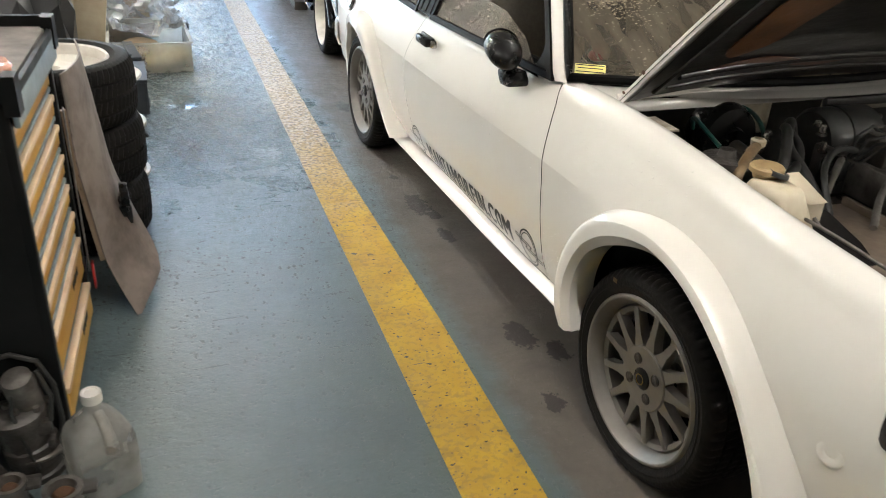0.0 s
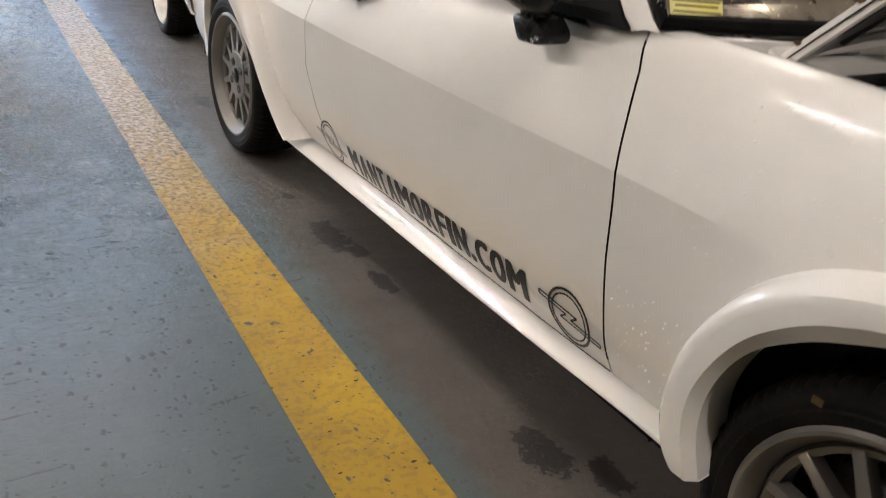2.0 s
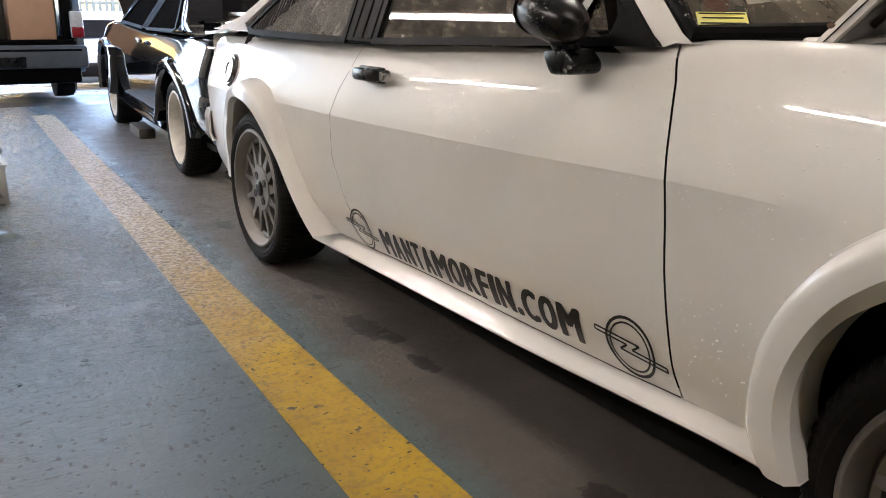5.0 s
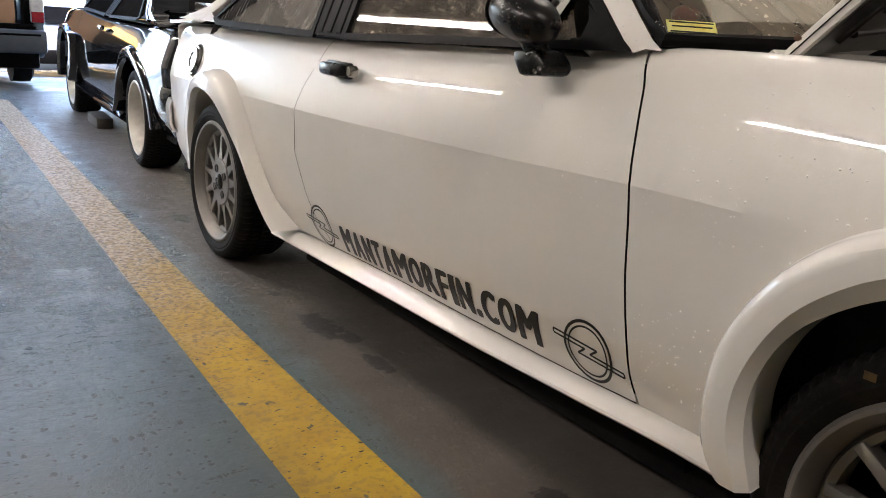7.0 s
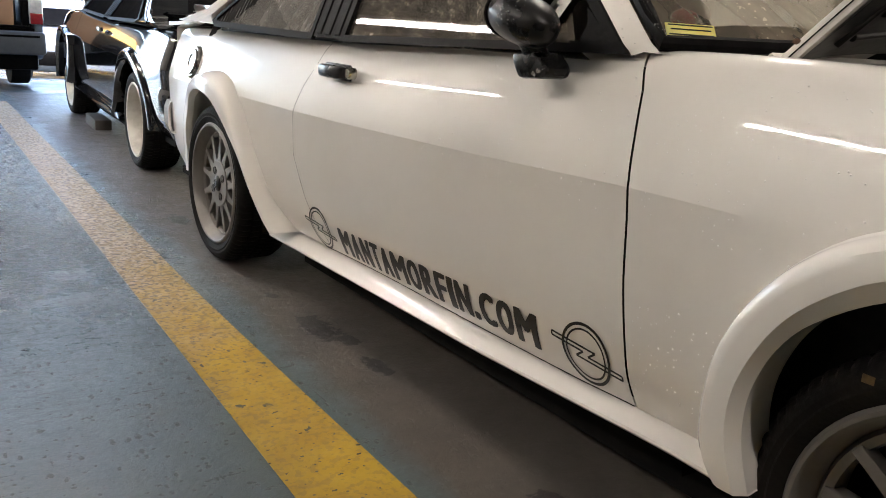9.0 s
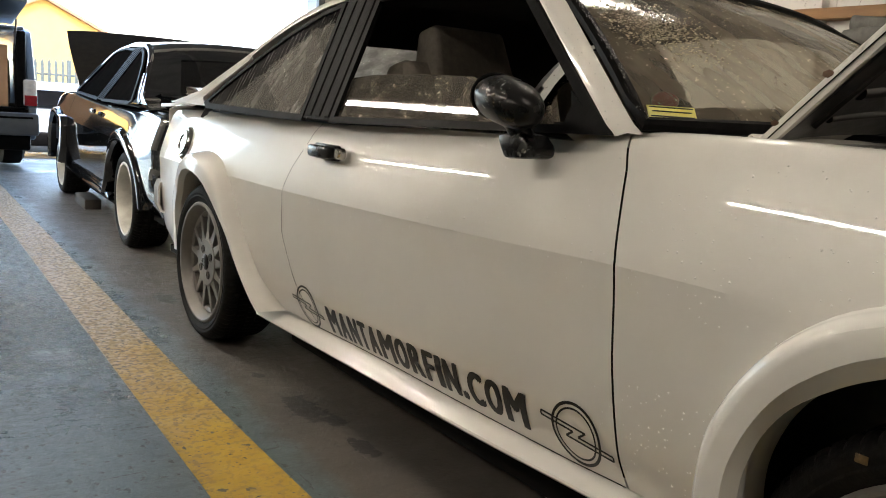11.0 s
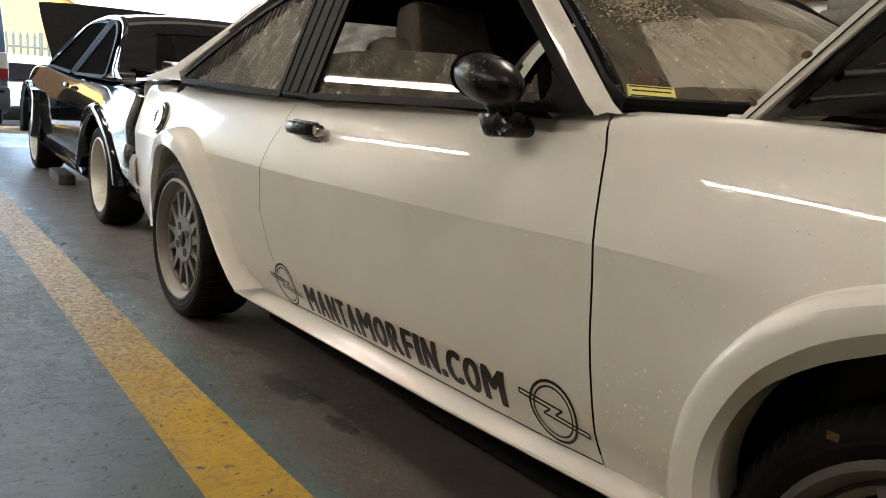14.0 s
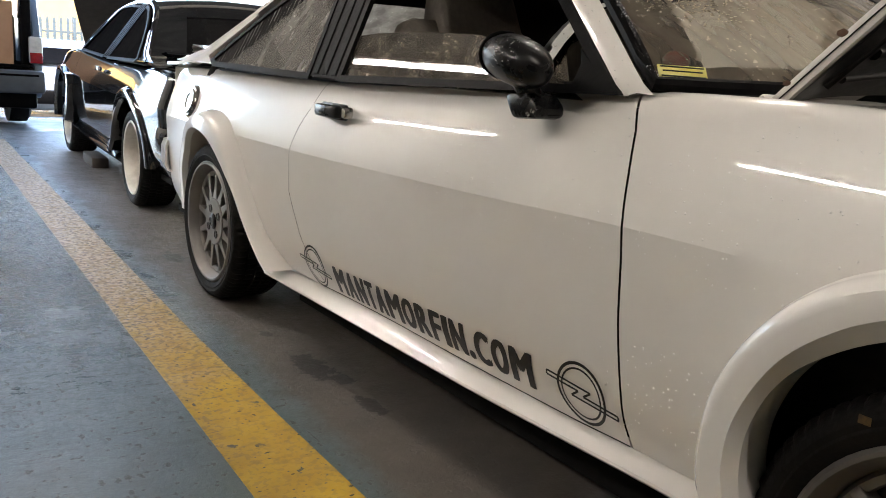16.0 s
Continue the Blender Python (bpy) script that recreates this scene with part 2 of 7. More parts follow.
def prism(outline, a0, a1, axis="x", bevel=0.0):
    """A flat outline drawn out along an axis."""
    bm = bmesh.new()

    def at(p, a):
        return {"x": (a, p[0], p[1]), "y": (p[0], a, p[1]), "z": (p[0], p[1], a)}[axis]

    lo = [bm.verts.new(at(p, a0)) for p in outline]
    hi = [bm.verts.new(at(p, a1)) for p in outline]
    bm.faces.new(lo), bm.faces.new(hi)
    n = len(lo)
    for i in range(n):
        bm.faces.new((lo[i], lo[(i + 1) % n], hi[(i + 1) % n], hi[i]))
    if bevel:
        bmesh.ops.bevel(bm, geom=bm.edges[:], offset=bevel, segments=2, profile=0.5, affect="EDGES")
    return bm


def lerp(table, v):
    """Linear reading of a table of (key, value) pairs."""
    if v <= table[0][0]:
        return table[0][1]
    for (a, p), (b, q) in zip(table, table[1:]):
        if v <= b:
            return p + (q - p) * (v - a) / (b - a)
    return table[-1][1]


def smooth(table, v):
    """Cubic reading of a table of (key, value) pairs."""
    ks = [k for k, _ in table]
    if v <= ks[0]:
        return table[0][1]
    if v >= ks[-1]:
        return table[-1][1]
    i = max(j for j in range(len(ks)) if ks[j] <= v)
    n = len(table)

    def slope(j):
        a, b = max(j - 1, 0), min(j + 1, n - 1)
        return (table[b][1] - table[a][1]) / (table[b][0] - table[a][0])

    h = table[i + 1][0] - table[i][0]
    t = (v - table[i][0]) / h
    p, q, m0, m1 = table[i][1], table[i + 1][1], slope(i) * h, slope(i + 1) * h
    return (2 * t**3 - 3 * t**2 + 1) * p + (t**3 - 2 * t**2 + t) * m0 + (3 * t**2 - 2 * t**3) * q + (t**3 - t**2) * m1


# ---- cars of one model: coupe with a long tail, widened arches ----
# car axes: front axle at y = 0, nose towards -y, metres
CREASE = 0.69
PROFILE_LOW = [(0.0, 0.768), (0.08, 0.776), (0.136, 0.792), (0.19, 0.808), (0.232, 0.8175), (0.30, 0.826), (0.45, 0.8365), (0.69, 0.8445)]
PROFILE_HIGH = [(0.69, 0.8445), (0.725, 0.8405), (0.77, 0.833), (0.84, 0.819), (0.915, 0.802), (0.971, 0.787), (1.0, 0.772)]
SHOULDER = [(-0.80, 0.77), (-0.55, 0.825), (-0.38, 0.846), (-0.11, 0.871), (0.15, 0.888), (0.5, 0.890), (0.9, 0.872), (1.3, 0.858), (1.73, 0.846), (2.55, 0.840), (3.0, 0.833), (3.35, 0.81)]
RAIL = [(1.0, 1.190), (1.09, 1.214), (1.25, 1.240), (1.512, 1.259), (1.79, 1.252), (2.0, 1.238), (2.171, 1.200), (2.30, 1.150), (2.473, 1.050), (2.711, 0.905), (2.95, 0.862), (3.2, 0.852)]
GAP_FRONT = [(0.20, 0.485), (0.285, 0.496), (0.329, 0.502), (0.386, 0.506), (0.447, 0.513), (0.517, 0.520), (0.617, 0.525), (0.683, 0.531), (0.756, 0.546), (0.831, 0.563), (0.89, 0.587)]
GAP_REAR = [(0.20, 1.64), (0.28, 1.68), (0.40, 1.77), (0.52, 1.832), (0.642, 1.828), (0.719, 1.799), (0.787, 1.755), (0.845, 1.727), (0.9, 1.71)]
FRONT_IN = [(-20, 0.208), (0.8, 0.214), (9, 0.226), (18, 0.245), (25, 0.260), (32, 0.275), (40, 0.290), (48, 0.305), (57, 0.319), (65, 0.328), (73, 0.339), (81, 0.351), (92, 0.376), (103, 0.405), (119, 0.432), (136, 0.458), (148, 0.483), (162, 0.512), (170, 0.530), (192, 0.575)]
FRONT_OUT = [(-20, 0.262), (-4, 0.262), (0, 0.284), (3, 0.300), (8, 0.317), (16, 0.330), (25, 0.345), (34, 0.364), (45, 0.383), (55, 0.400), (63, 0.412), (70, 0.422), (81, 0.433), (91, 0.447), (109, 0.476), (123, 0.499), (142, 0.522), (159, 0.553), (169, 0.588), (192, 0.65)]
FRONT_LIP = [(-20, 0.011), (5, 0.013), (20, 0.017), (45, 0.015), (55, 0.018), (65, 0.023), (80, 0.027), (110, 0.020), (192, 0.016)]
REAR_IN = [(-25, 0.37), (0, 0.345), (20, 0.352), (38, 0.352), (60, 0.345), (93, 0.337), (110, 0.341), (126, 0.346), (141, 0.362), (156, 0.397), (167, 0.428), (176, 0.479), (182, 0.545), (188, 0.64)]
REAR_OUT = [(-25, 0.42), (0, 0.41), (38, 0.41), (60, 0.405), (76, 0.408), (93, 0.416), (110, 0.431), (122, 0.437), (138, 0.430), (151, 0.425), (165, 0.452), (176, 0.505), (182, 0.575), (188, 0.68)]
REAR_LIP = [(-20, 0.010), (188, 0.010)]
AXLE_Z = 0.29
SILL_OUT = 0.826
SILL_TOP = [(0.25, 0.284), (0.5, 0.281), (0.65, 0.274), (1.0, 0.269), (1.35, 0.269), (1.66, 0.261), (2.05, 0.240)]
SILL_LOW = [(0.25, 0.256), (0.4, 0.258), (0.57, 0.252), (0.9, 0.240), (1.12, 0.236), (1.5, 0.230), (2.0, 0.222)]
FRONT_CREST = [(-20, 0.872), (10, 0.892), (90, 0.898), (150, 0.892), (192, 0.870)]
REAR_CREST = [(-20, 0.80), (0, 0.815), (20, 0.825), (40, 0.842), (65, 0.872), (95, 0.895), (140, 0.895), (165, 0.885), (190, 0.865)]


def half_width(y, z):
    top = smooth(SHOULDER, y)
    s = (z - 0.20) / (top - 0.20)
    s = min(max(s, 0), 1)
    def section(q):
        q = min(max(q, 0), 1)
        return smooth(PROFILE_LOW, q) if q < CREASE else smooth(PROFILE_HIGH, q)

    w = section(s)
    if y < 0.35:
        soft = min(1.0, (0.35 - y) / 0.45) * min(1.0, (1 - s) / 0.12)
        w += soft * (0.25 * section(s - 0.09) + 0.25 * section(s - 0.045) + 0.25 * section(s + 0.045) + 0.25 * section(s + 0.09) - w)
    if y < -0.1:
        w -= 0.085 * ((-0.1 - y) / 0.7) ** 2.2
    if y > 2.55:
        w -= 0.055 * ((y - 2.55) / 0.75) ** 2
    if y > 3.1:
        w -= 0.10 * ((y - 3.1) / 0.2) ** 2
    return w


def rail_width(z):
    return 0.795 - 0.60 * (z - 0.885)


def in_arch(y, z):
    for cy, inner, outer in ((0.0, FRONT_IN, FRONT_OUT), (2.518, REAR_IN, REAR_OUT)):
        r = math.hypot(y - cy, z - AXLE_Z)
        a = math.degrees(math.atan2(z - AXLE_Z, y - cy))
        if a < -90:
            a += 360
        if -20 < a < 192 and r < 0.5 * (smooth(inner, a) + smooth(outer, a)):
            return True
        if r < 0.24:
            return True
    return False


def side_sheet(side, y0, y1, z0, z1, nu, nv, top_extra=()):
    """A body panel between two edge lines y0(z), y1(z); the arches are left open."""
    bm = bmesh.new()
    vs = []
    mid = int(nv * 0.58)
    for j in range(nv + 1):
        row = []
        for i in range(nu + 1):
            t = j / nv
            zz = z0 + t * 0.7
            ya, yb = y0(zz), y1(zz)
            y = ya + (yb - ya) * i / nu
            top = smooth(SHOULDER, y) if z1 is None else z1
            kink = 0.20 + CREASE * (smooth(SHOULDER, y) - 0.20)
            z = z0 + (kink - z0) * j / mid if j <= mid else kink + (top - kink) * (j - mid) / (nv - mid)
            ya, yb = y0(z), y1(z)
            y = ya + (yb - ya) * i / nu
            row.append((y, z))
        vs.append(row)
    verts = [[bm.verts.new((side * half_width(y, z), y, z)) for y, z in row] for row in vs]
    for dx, dz in top_extra:
        verts.append([bm.verts.new((side * (half_width(y, z) - dx), y, z + dz)) for y, z in vs[-1]])
        vs.append(vs[-1])
    for j in range(len(verts) - 1):
        for i in range(nu):
            if j < nv:
                cy = sum(vs[j + a][i + b][0] for a in (0, 1) for b in (0, 1)) / 4
                cz = sum(vs[j + a][i + b][1] for a in (0, 1) for b in (0, 1)) / 4
                if in_arch(cy, cz):
                    continue
            bm.faces.new((verts[j][i], verts[j][i + 1], verts[j + 1][i + 1], verts[j + 1][i]))
    ridge = {v: True for v in verts[mid]}
    for e in bm.edges:
        if e.verts[0] in ridge and e.verts[1] in ridge and e.verts[0].co.y > 0.32:
            e.smooth = False
    for v in [v for v in bm.verts if not v.link_faces]:
        bm.verts.remove(v)
    return bm


def flare(side, cy, inner, outer, lip, crest, a0, a1, n=64):
    """A bonded arch widening: a rounded shoulder off the body, a broad flat face, a chamfer to the opening, a turned-in edge."""
    rows = []
    for k in range(n + 1):
        a = a0 + (a1 - a0) * k / n
        ri, ro = smooth(inner, a), smooth(outer, a)
        rb = min(ri + smooth(lip, a), ro - 0.012)
        w = ro - rb
        ca, sa = math.cos(radians(a)), math.sin(radians(a))
        foot = 0.284 if cy == 0.0 and a < 90 else 0.256

        def at(r, x):
            return (side * x, cy + r * ca, max(foot, AXLE_Z + r * sa))

        yb, zb = cy + ro * ca, AXLE_Z + ro * sa
        body = half_width(yb, max(zb, 0.2))
        c = max(body + 0.010, smooth(crest, a))
        d = c - body
        rows.append([at(ro + 0.004, body - 0.004), at(ro, body + 0.003), at(ro - 0.05 * w, body + 0.34 * d), at(ro - 0.12 * w, body + 0.62 * d), at(ro - 0.22 * w, body + 0.84 * d), at(ro - 0.36 * w, body + 0.96 * d),
                     at(ro - 0.55 * w, c), at(rb, c - 0.001), at(ri, c - 0.022), at(ri + 0.004, c - 0.055), at(ri + 0.008, c - 0.10)])
    return grid(rows)


FACE = 0.068


def wheel(parent, cx, cy, side, style, turn=0.0, radius=0.289, width=0.215):
    """Tyre with grooved tread, dished rim with thin paired spokes or a plain white bowl."""
    hub = new("wheel")
    hub.parent = parent
    hub.matrix_local = pose(cx, cy, radius, 0, 0, turn) @ Matrix.Diagonal((side, 1, 1, 1))
    h, r = width / 2, radius
    rim = 0.222
    prof = [(rim - 0.004, h * 0.80, 0), (rim + 0.002, h * 0.90, 0), (rim + 0.010, h * 0.95, 0), (rim + 0.024, h * 1.0, 0), (rim + 0.028, h * 0.985, 0), (r - 0.030, h * 1.0, 0), (r - 0.020, h * 0.97, 0), (r - 0.012, h * 0.92, 1), (r - 0.003, h * 0.80, 1),
            (r, h * 0.70, 1), (r, h * 0.56, 1), (r - 0.007, h * 0.55, 0), (r - 0.007, h * 0.50, 0), (r, h * 0.49, 2), (r, h * 0.22, 2), (r - 0.007, h * 0.21, 0), (r - 0.007, h * 0.13, 0), (r, h * 0.12, 1),
            (r, -h * 0.12, 1), (r - 0.007, -h * 0.13, 0), (r - 0.007, -h * 0.21, 0), (r, -h * 0.22, 2), (r, -h * 0.49, 2), (r - 0.007, -h * 0.50, 0), (r - 0.007, -h * 0.55, 0), (r, -h * 0.56, 1), (r, -h * 0.72, 1), (r - 0.012, -h * 0.92, 1), (r - 0.04, -h, 0), (rim, -h * 0.8, 0)]
    tyre = bmesh.new()
    sides, rings = 216, []
    for rr, a, tread in prof:
        ring = []
        for k in range(sides):
            cut = 0.005 if (tread == 1 and k % 3 == 0) or (tread == 2 and k % 3 == 1) else 0.0
            t = 2 * math.pi * (k + (0.9 if a > 0 else -0.9) * abs(a) / h) / sides
            ring.append(tyre.verts.new((a, (rr - cut) * math.cos(t), (rr - cut) * math.sin(t))))
        rings.append(ring)
    for q, w in zip(rings, rings[1:]):
        for k in range(sides):
            tyre.faces.new((q[k], q[(k + 1) % sides], w[(k + 1) % sides], w[k]))
    part("tyre", tyre, RUBBER, hub, "black tyre with a worn tread", angle=0.45)
    if style == "white":
        bowl = lathe([(rim + 0.002, h * 0.93), (rim - 0.004, h * 0.97), (rim - 0.014, h * 0.95), (rim - 0.020, h * 0.80), (rim - 0.03, h * 0.55), (rim - 0.04, -0.02), (0.10, -0.035), (0.085, -0.01), (0.04, -0.008), (0.035, 0.012), (0.0001, 0.012)], 48)
        part("rim", bowl, RIM_WHITE, hub, "white painted deep-dish rim")
    else:
        o = FACE
        lip = lathe([(rim + 0.004, h * 0.92), (rim - 0.002, h * 0.985), (rim - 0.008, h * 0.985), (rim - 0.012, h * 0.95), (rim - 0.015, h * 0.84), (rim - 0.022, h * 0.78), (rim - 0.028, h * 0.60),
                     (rim - 0.034, o + 0.004), (rim - 0.046, o - 0.002), (rim - 0.050, o - 0.02), (rim - 0.042, o - 0.06)], 64)
        part("rim", lip, ALLOY, hub, "silver alloy rim with a deep lip")
        spoke = None
        for k in range(13):
            if spoke is None:
                b = prism([(-0.021, 0.078), (0.021, 0.078), (0.0165, 0.092), (0.0125, 0.102), (0.0108, 0.118), (0.0100, 0.186), (-0.0100, 0.186), (-0.0108, 0.118), (-0.0125, 0.102), (-0.0165, 0.092)], -0.016, 0.012, "x", 0.0025)
                b.transform(Matrix.Rotation(-0.04, 4, "Y"))
                spoke = part("spoke", b, ALLOY, hub)
                ob = spoke
            else:
                ob = new("spoke", spoke.data)
                ob.parent = hub
            ob.matrix_local = Matrix.Translation((o, 0, 0)) @ Matrix.Rotation(2 * math.pi * k / 13, 4, "X")
        disc = lathe([(0.0001, o + 0.0135), (0.084, o + 0.0130), (0.087, o + 0.010), (0.087, o - 0.02)], 48)
        part("hub_disc", disc, ALLOY, hub)
        bolt = None
        for k in range(4):
            t = math.pi / 4 + k * math.pi / 2 + 0.25
            if bolt is None:
                b = lathe([(0.0001, 0.0035), (0.0075, 0.0035), (0.009, 0.0022), (0.0125, 0.0022), (0.0135, 0.0042), (0.0150, 0.0042), (0.0155, -0.002)], 18)
                bolt = part("wheel_bolt", b, CAST, hub, "dull grey recessed wheel bolt")
                ob = bolt
            else:
                ob = new("wheel_bolt", bolt.data)
                ob.parent = hub
            ob.matrix_local = Matrix.Translation((o + 0.0115, 0.056 * math.cos(t), 0.052 * math.sin(t)))
        part("centre_cap", lathe([(0.0001, o + 0.021), (0.025, o + 0.020), (0.030, o + 0.016), (0.030, o + 0.01)], 28), PLASTIC_BLACK, hub, "black centre cap")
        part("cap_ring", lathe([(0.0125, o + 0.0195), (0.0125, o + 0.022), (0.0155, o + 0.022), (0.0155, o + 0.0195)], 24, closed=True), CHROME, hub)
        part("brake_disc", lathe([(0.02, -0.03), (0.125, -0.03), (0.125, -0.042), (0.02, -0.042)], 32), STEEL, hub)
        part("brake_caliper", box(-0.03, 0.09, 0.05, 0.05, 0.09, 0.07, 0.012), CAST, hub)
    part("inner_barrel", lathe([(rim - 0.045, 0.0), (rim - 0.045, -h * 0.9), (0.02, -h * 0.9)], 32), DARK, hub)
    return hub


def ring_strip(outer, inner, depth, side, mapper):
    """A flat closed band between two outlines of equal length, with thickness."""
    bm = bmesh.new()
    n = len(outer)
    a = [bm.verts.new(mapper(p, side, 0)) for p in outer]
    b = [bm.verts.new(mapper(p, side, 0)) for p in inner]
    c = [bm.verts.new(mapper(p, side, depth)) for p in outer]
    d = [bm.verts.new(mapper(p, side, depth)) for p in inner]
    for i in range(n):
        j = (i + 1) % n
        bm.faces.new((a[i], a[j], b[j], b[i])), bm.faces.new((c[i], c[j], d[j], d[i]))
        bm.faces.new((a[i], a[j], c[j], c[i])), bm.faces.new((b[i], b[j], d[j], d[i]))
    return bm


def glasshouse(p, side, dx):
    return (side * (rail_width(p[1]) + dx), p[0], p[1])


def slab(pts, side, d0, d1):
    """A flat outline in the plane of the side glass, between two depths."""
    bm = bmesh.new()
    lo, hi = ([bm.verts.new(glasshouse(p, side, d)) for p in pts] for d in (d0, d1))
    bm.faces.new(lo), bm.faces.new(hi)
    for i in range(len(pts)):
        j = (i + 1) % len(pts)
        bm.faces.new((lo[i], lo[j], hi[j], hi[i]))
    return bm


def densify(pts, n):
    out = []
    for i, p in enumerate(pts):
        q = pts[(i + 1) % len(pts)]
        out += [(p[0] + (q[0] - p[0]) * k / n, p[1] + (q[1] - p[1]) * k / n) for k in range(n)]
    return out


def inset(pts, d):
    out = []
    n = len(pts)
    area = sum(pts[i][0] * pts[(i + 1) % n][1] - pts[(i + 1) % n][0] * pts[i][1] for i in range(n))
    sgn = 1 if area > 0 else -1
    for i in range(n):
        a, b, e = Vector(pts[i - 1]), Vector(pts[i]), Vector(pts[(i + 1) % n])
        u, v = (b - a).normalized(), (e - b).normalized()
        nu, nv = Vector((-u.y, u.x)) * sgn, Vector((-v.y, v.x)) * sgn
        m = (nu + nv)
        m = m / max(m.length_squared, 0.4) * 2 * d
        out.append((b.x + m.x, b.y + m.y))
    return out


DOOR_WINDOW = [(0.634, 0.892), (1.600, 0.862), (1.735, 1.212), (1.42, 1.227), (1.22, 1.220), (1.094, 1.199)]
QUARTER_WINDOW = [(1.785, 0.860), (2.555, 0.866), (2.590, 0.880), (2.46, 0.970), (2.335, 1.050), (2.21, 1.118), (2.055, 1.182), (1.940, 1.206)]


def windscreen_point(t, v):
    """The windscreen's surface: t across the car, v up the glass."""
    b = Vector((0.768 * t, 0.565 - 0.200 * (1 - abs(t) ** 2.2), 0.908 + 0.012 * (1 - t * t)))
    h = Vector((0.586 * t, 1.008 - 0.045 * (1 - t * t), 1.206 + 0.030 * (1 - abs(t) ** 2.4)))
    p = b.lerp(h, v)
    bow = math.sin(math.pi * v) * 0.022 * (1 - t * t * 0.6)
    return (p.x, p.y - bow * 0.6, p.z + bow)


def upper_section(y, n=14, drop=0.0):
    """Half-section rows of the roof and tail at one station."""
    z = smooth(RAIL, y)
    w = rail_width(z)
    crown = 0.050 * min(1.0, max(0.12, (z - 0.80) / 0.4))
    return [(w * t, y, z + crown * (1 - abs(t) ** 2.4) - drop) for t in [-1 + 2 * i / n for i in range(n + 1)]]


def build_car(root, paint, wheels, full=True, glass_mat=None, front_crest=FRONT_CREST, rear_crest=REAR_CREST, bonnet_angle=45.5):
    glass_side = glass_mat or SIDE_GLASS
    for side, suffix in ((-1, "near"), (1, "far")):
        dense = side == -1 or not full
        nu = 1.0 if dense else 0.5
        fender = side_sheet(side, lambda z: -0.79, lambda z: lerp(GAP_FRONT, z) - 0.0025, 0.243, None, int(90 * nu), int(44 * nu), ((0.012, 0.006), (0.03, 0.009), (0.045, 0.009), (0.050, 0.004), (0.052, -0.03)))
        part("front_fender", fender, paint, root, angle=0.9)
        door = side_sheet(side, lambda z: lerp(GAP_FRONT, z) + 0.0025, lambda z: lerp(GAP_REAR, z) - 0.0012, 0.262, None, int(64 * nu), int(44 * nu), ((0.012, 0.004), (0.02, 0.004), (0.03, -0.02)))
        door_ob = part("door", door, paint, root, angle=0.9)
        quarter = side_sheet(side, lambda z: lerp(GAP_REAR, z) + 0.0012, lambda z: 3.285, 0.26, None, int(110 * nu), int(44 * nu), ((0.012, 0.005), (0.025, 0.007), (0.05, 0.0)))
        part("rear_quarter_panel", quarter, paint, root, angle=0.9)
        # skirt under the door: a narrow shelf facing up and out, sharp lower edge
        rows = []
        for i in range(61):
            y = 0.262 + (2.03 - 0.262) * i / 60
            top, low = smooth(SILL_TOP, y), smooth(SILL_LOW, y)
            b = half_width(y, top)
            o = SILL_OUT
            rows.append([(side * (b - 0.012), y, top + 0.010), (side * (b - 0.004), y, top + 0.001), (side * (b + 0.001), y, top), (side * (b + 0.5 * (o - b) + 0.002), y, 0.5 * (top + low) + 0.004), (side * (o - 0.002), y, low + 0.005),
                         (side * o, y, low), (side * (o - 0.004), y, low - 0.005), (side * (o - 0.02), y, low - 0.012), (side * (o - 0.10), y, low - 0.012)])
        part("sill", grid(rows), paint, root, "white side skirt with road dirt" if full else "", angle=0.5)
        if full:
            seam = [(side * (half_width(y, smooth(SILL_TOP, y)) + 0.0005), y, smooth(SILL_TOP, y) + 0.0015) for y in [0.500 + 1.20 * i / 40 for i in range(41)]]
            part("sill_seam", tube(seam, 0.0014, 6), DARK, root, "dark seam under the door")
        part("front_arch_flare", flare(side, 0.0, FRONT_IN, FRONT_OUT, FRONT_LIP, front_crest, -4, 182), paint, root, angle=0.5)
        part("rear_arch_flare", flare(side, 2.518, REAR_IN, REAR_OUT, REAR_LIP, rear_crest, -2, 184), paint, root, angle=0.5)
        # wheel housings
        for cy, r in ((-0.07, 0.47), (2.50, 0.43)):
            hs = bmesh.new()
            arc = [(cy + r * math.cos(radians(a)), max(0.2, AXLE_Z + r * math.sin(radians(a)))) for a in range(-15, 196, 14)]
            add(hs, grid([[(side * x, y, z) for y, z in arc] for x in (0.78, 0.42)]))
            v = [hs.verts.new((side * 0.42, y, z)) for y, z in arc]
            hs.faces.new(v)
            part("wheel_housing", hs, DARK, root)
        # side glass, rubber frames
        wf = densify(DOOR_WINDOW, 3)
        part("window_frame", ring_strip(inset(wf, -0.008), inset(wf, 0.009), -0.012, side, lambda p, s, d: glasshouse(p, s, 0.006 + d)), TRIM, door_ob, "black rubber window frame", angle=0.5)
        qf = densify(QUARTER_WINDOW, 3)
        part("quarter_window_frame", ring_strip(inset(qf, -0.010), inset(qf, 0.008), -0.012, side, lambda p, s, d: glasshouse(p, s, 0.006 + d)), TRIM, root, "black rubber window frame", angle=0.5)
        bm = bmesh.new()
        bm.faces.new([bm.verts.new(glasshouse(p, side, -0.004)) for p in inset(qf, 0.004)])
        part("quarter_window", thick(bm, 0.004), (SIDE_GLASS if side == 1 else QUARTER_GLASS) if full else glass_side, root, "dirty wet quarter window", smooth=False)
        bm = bmesh.new()
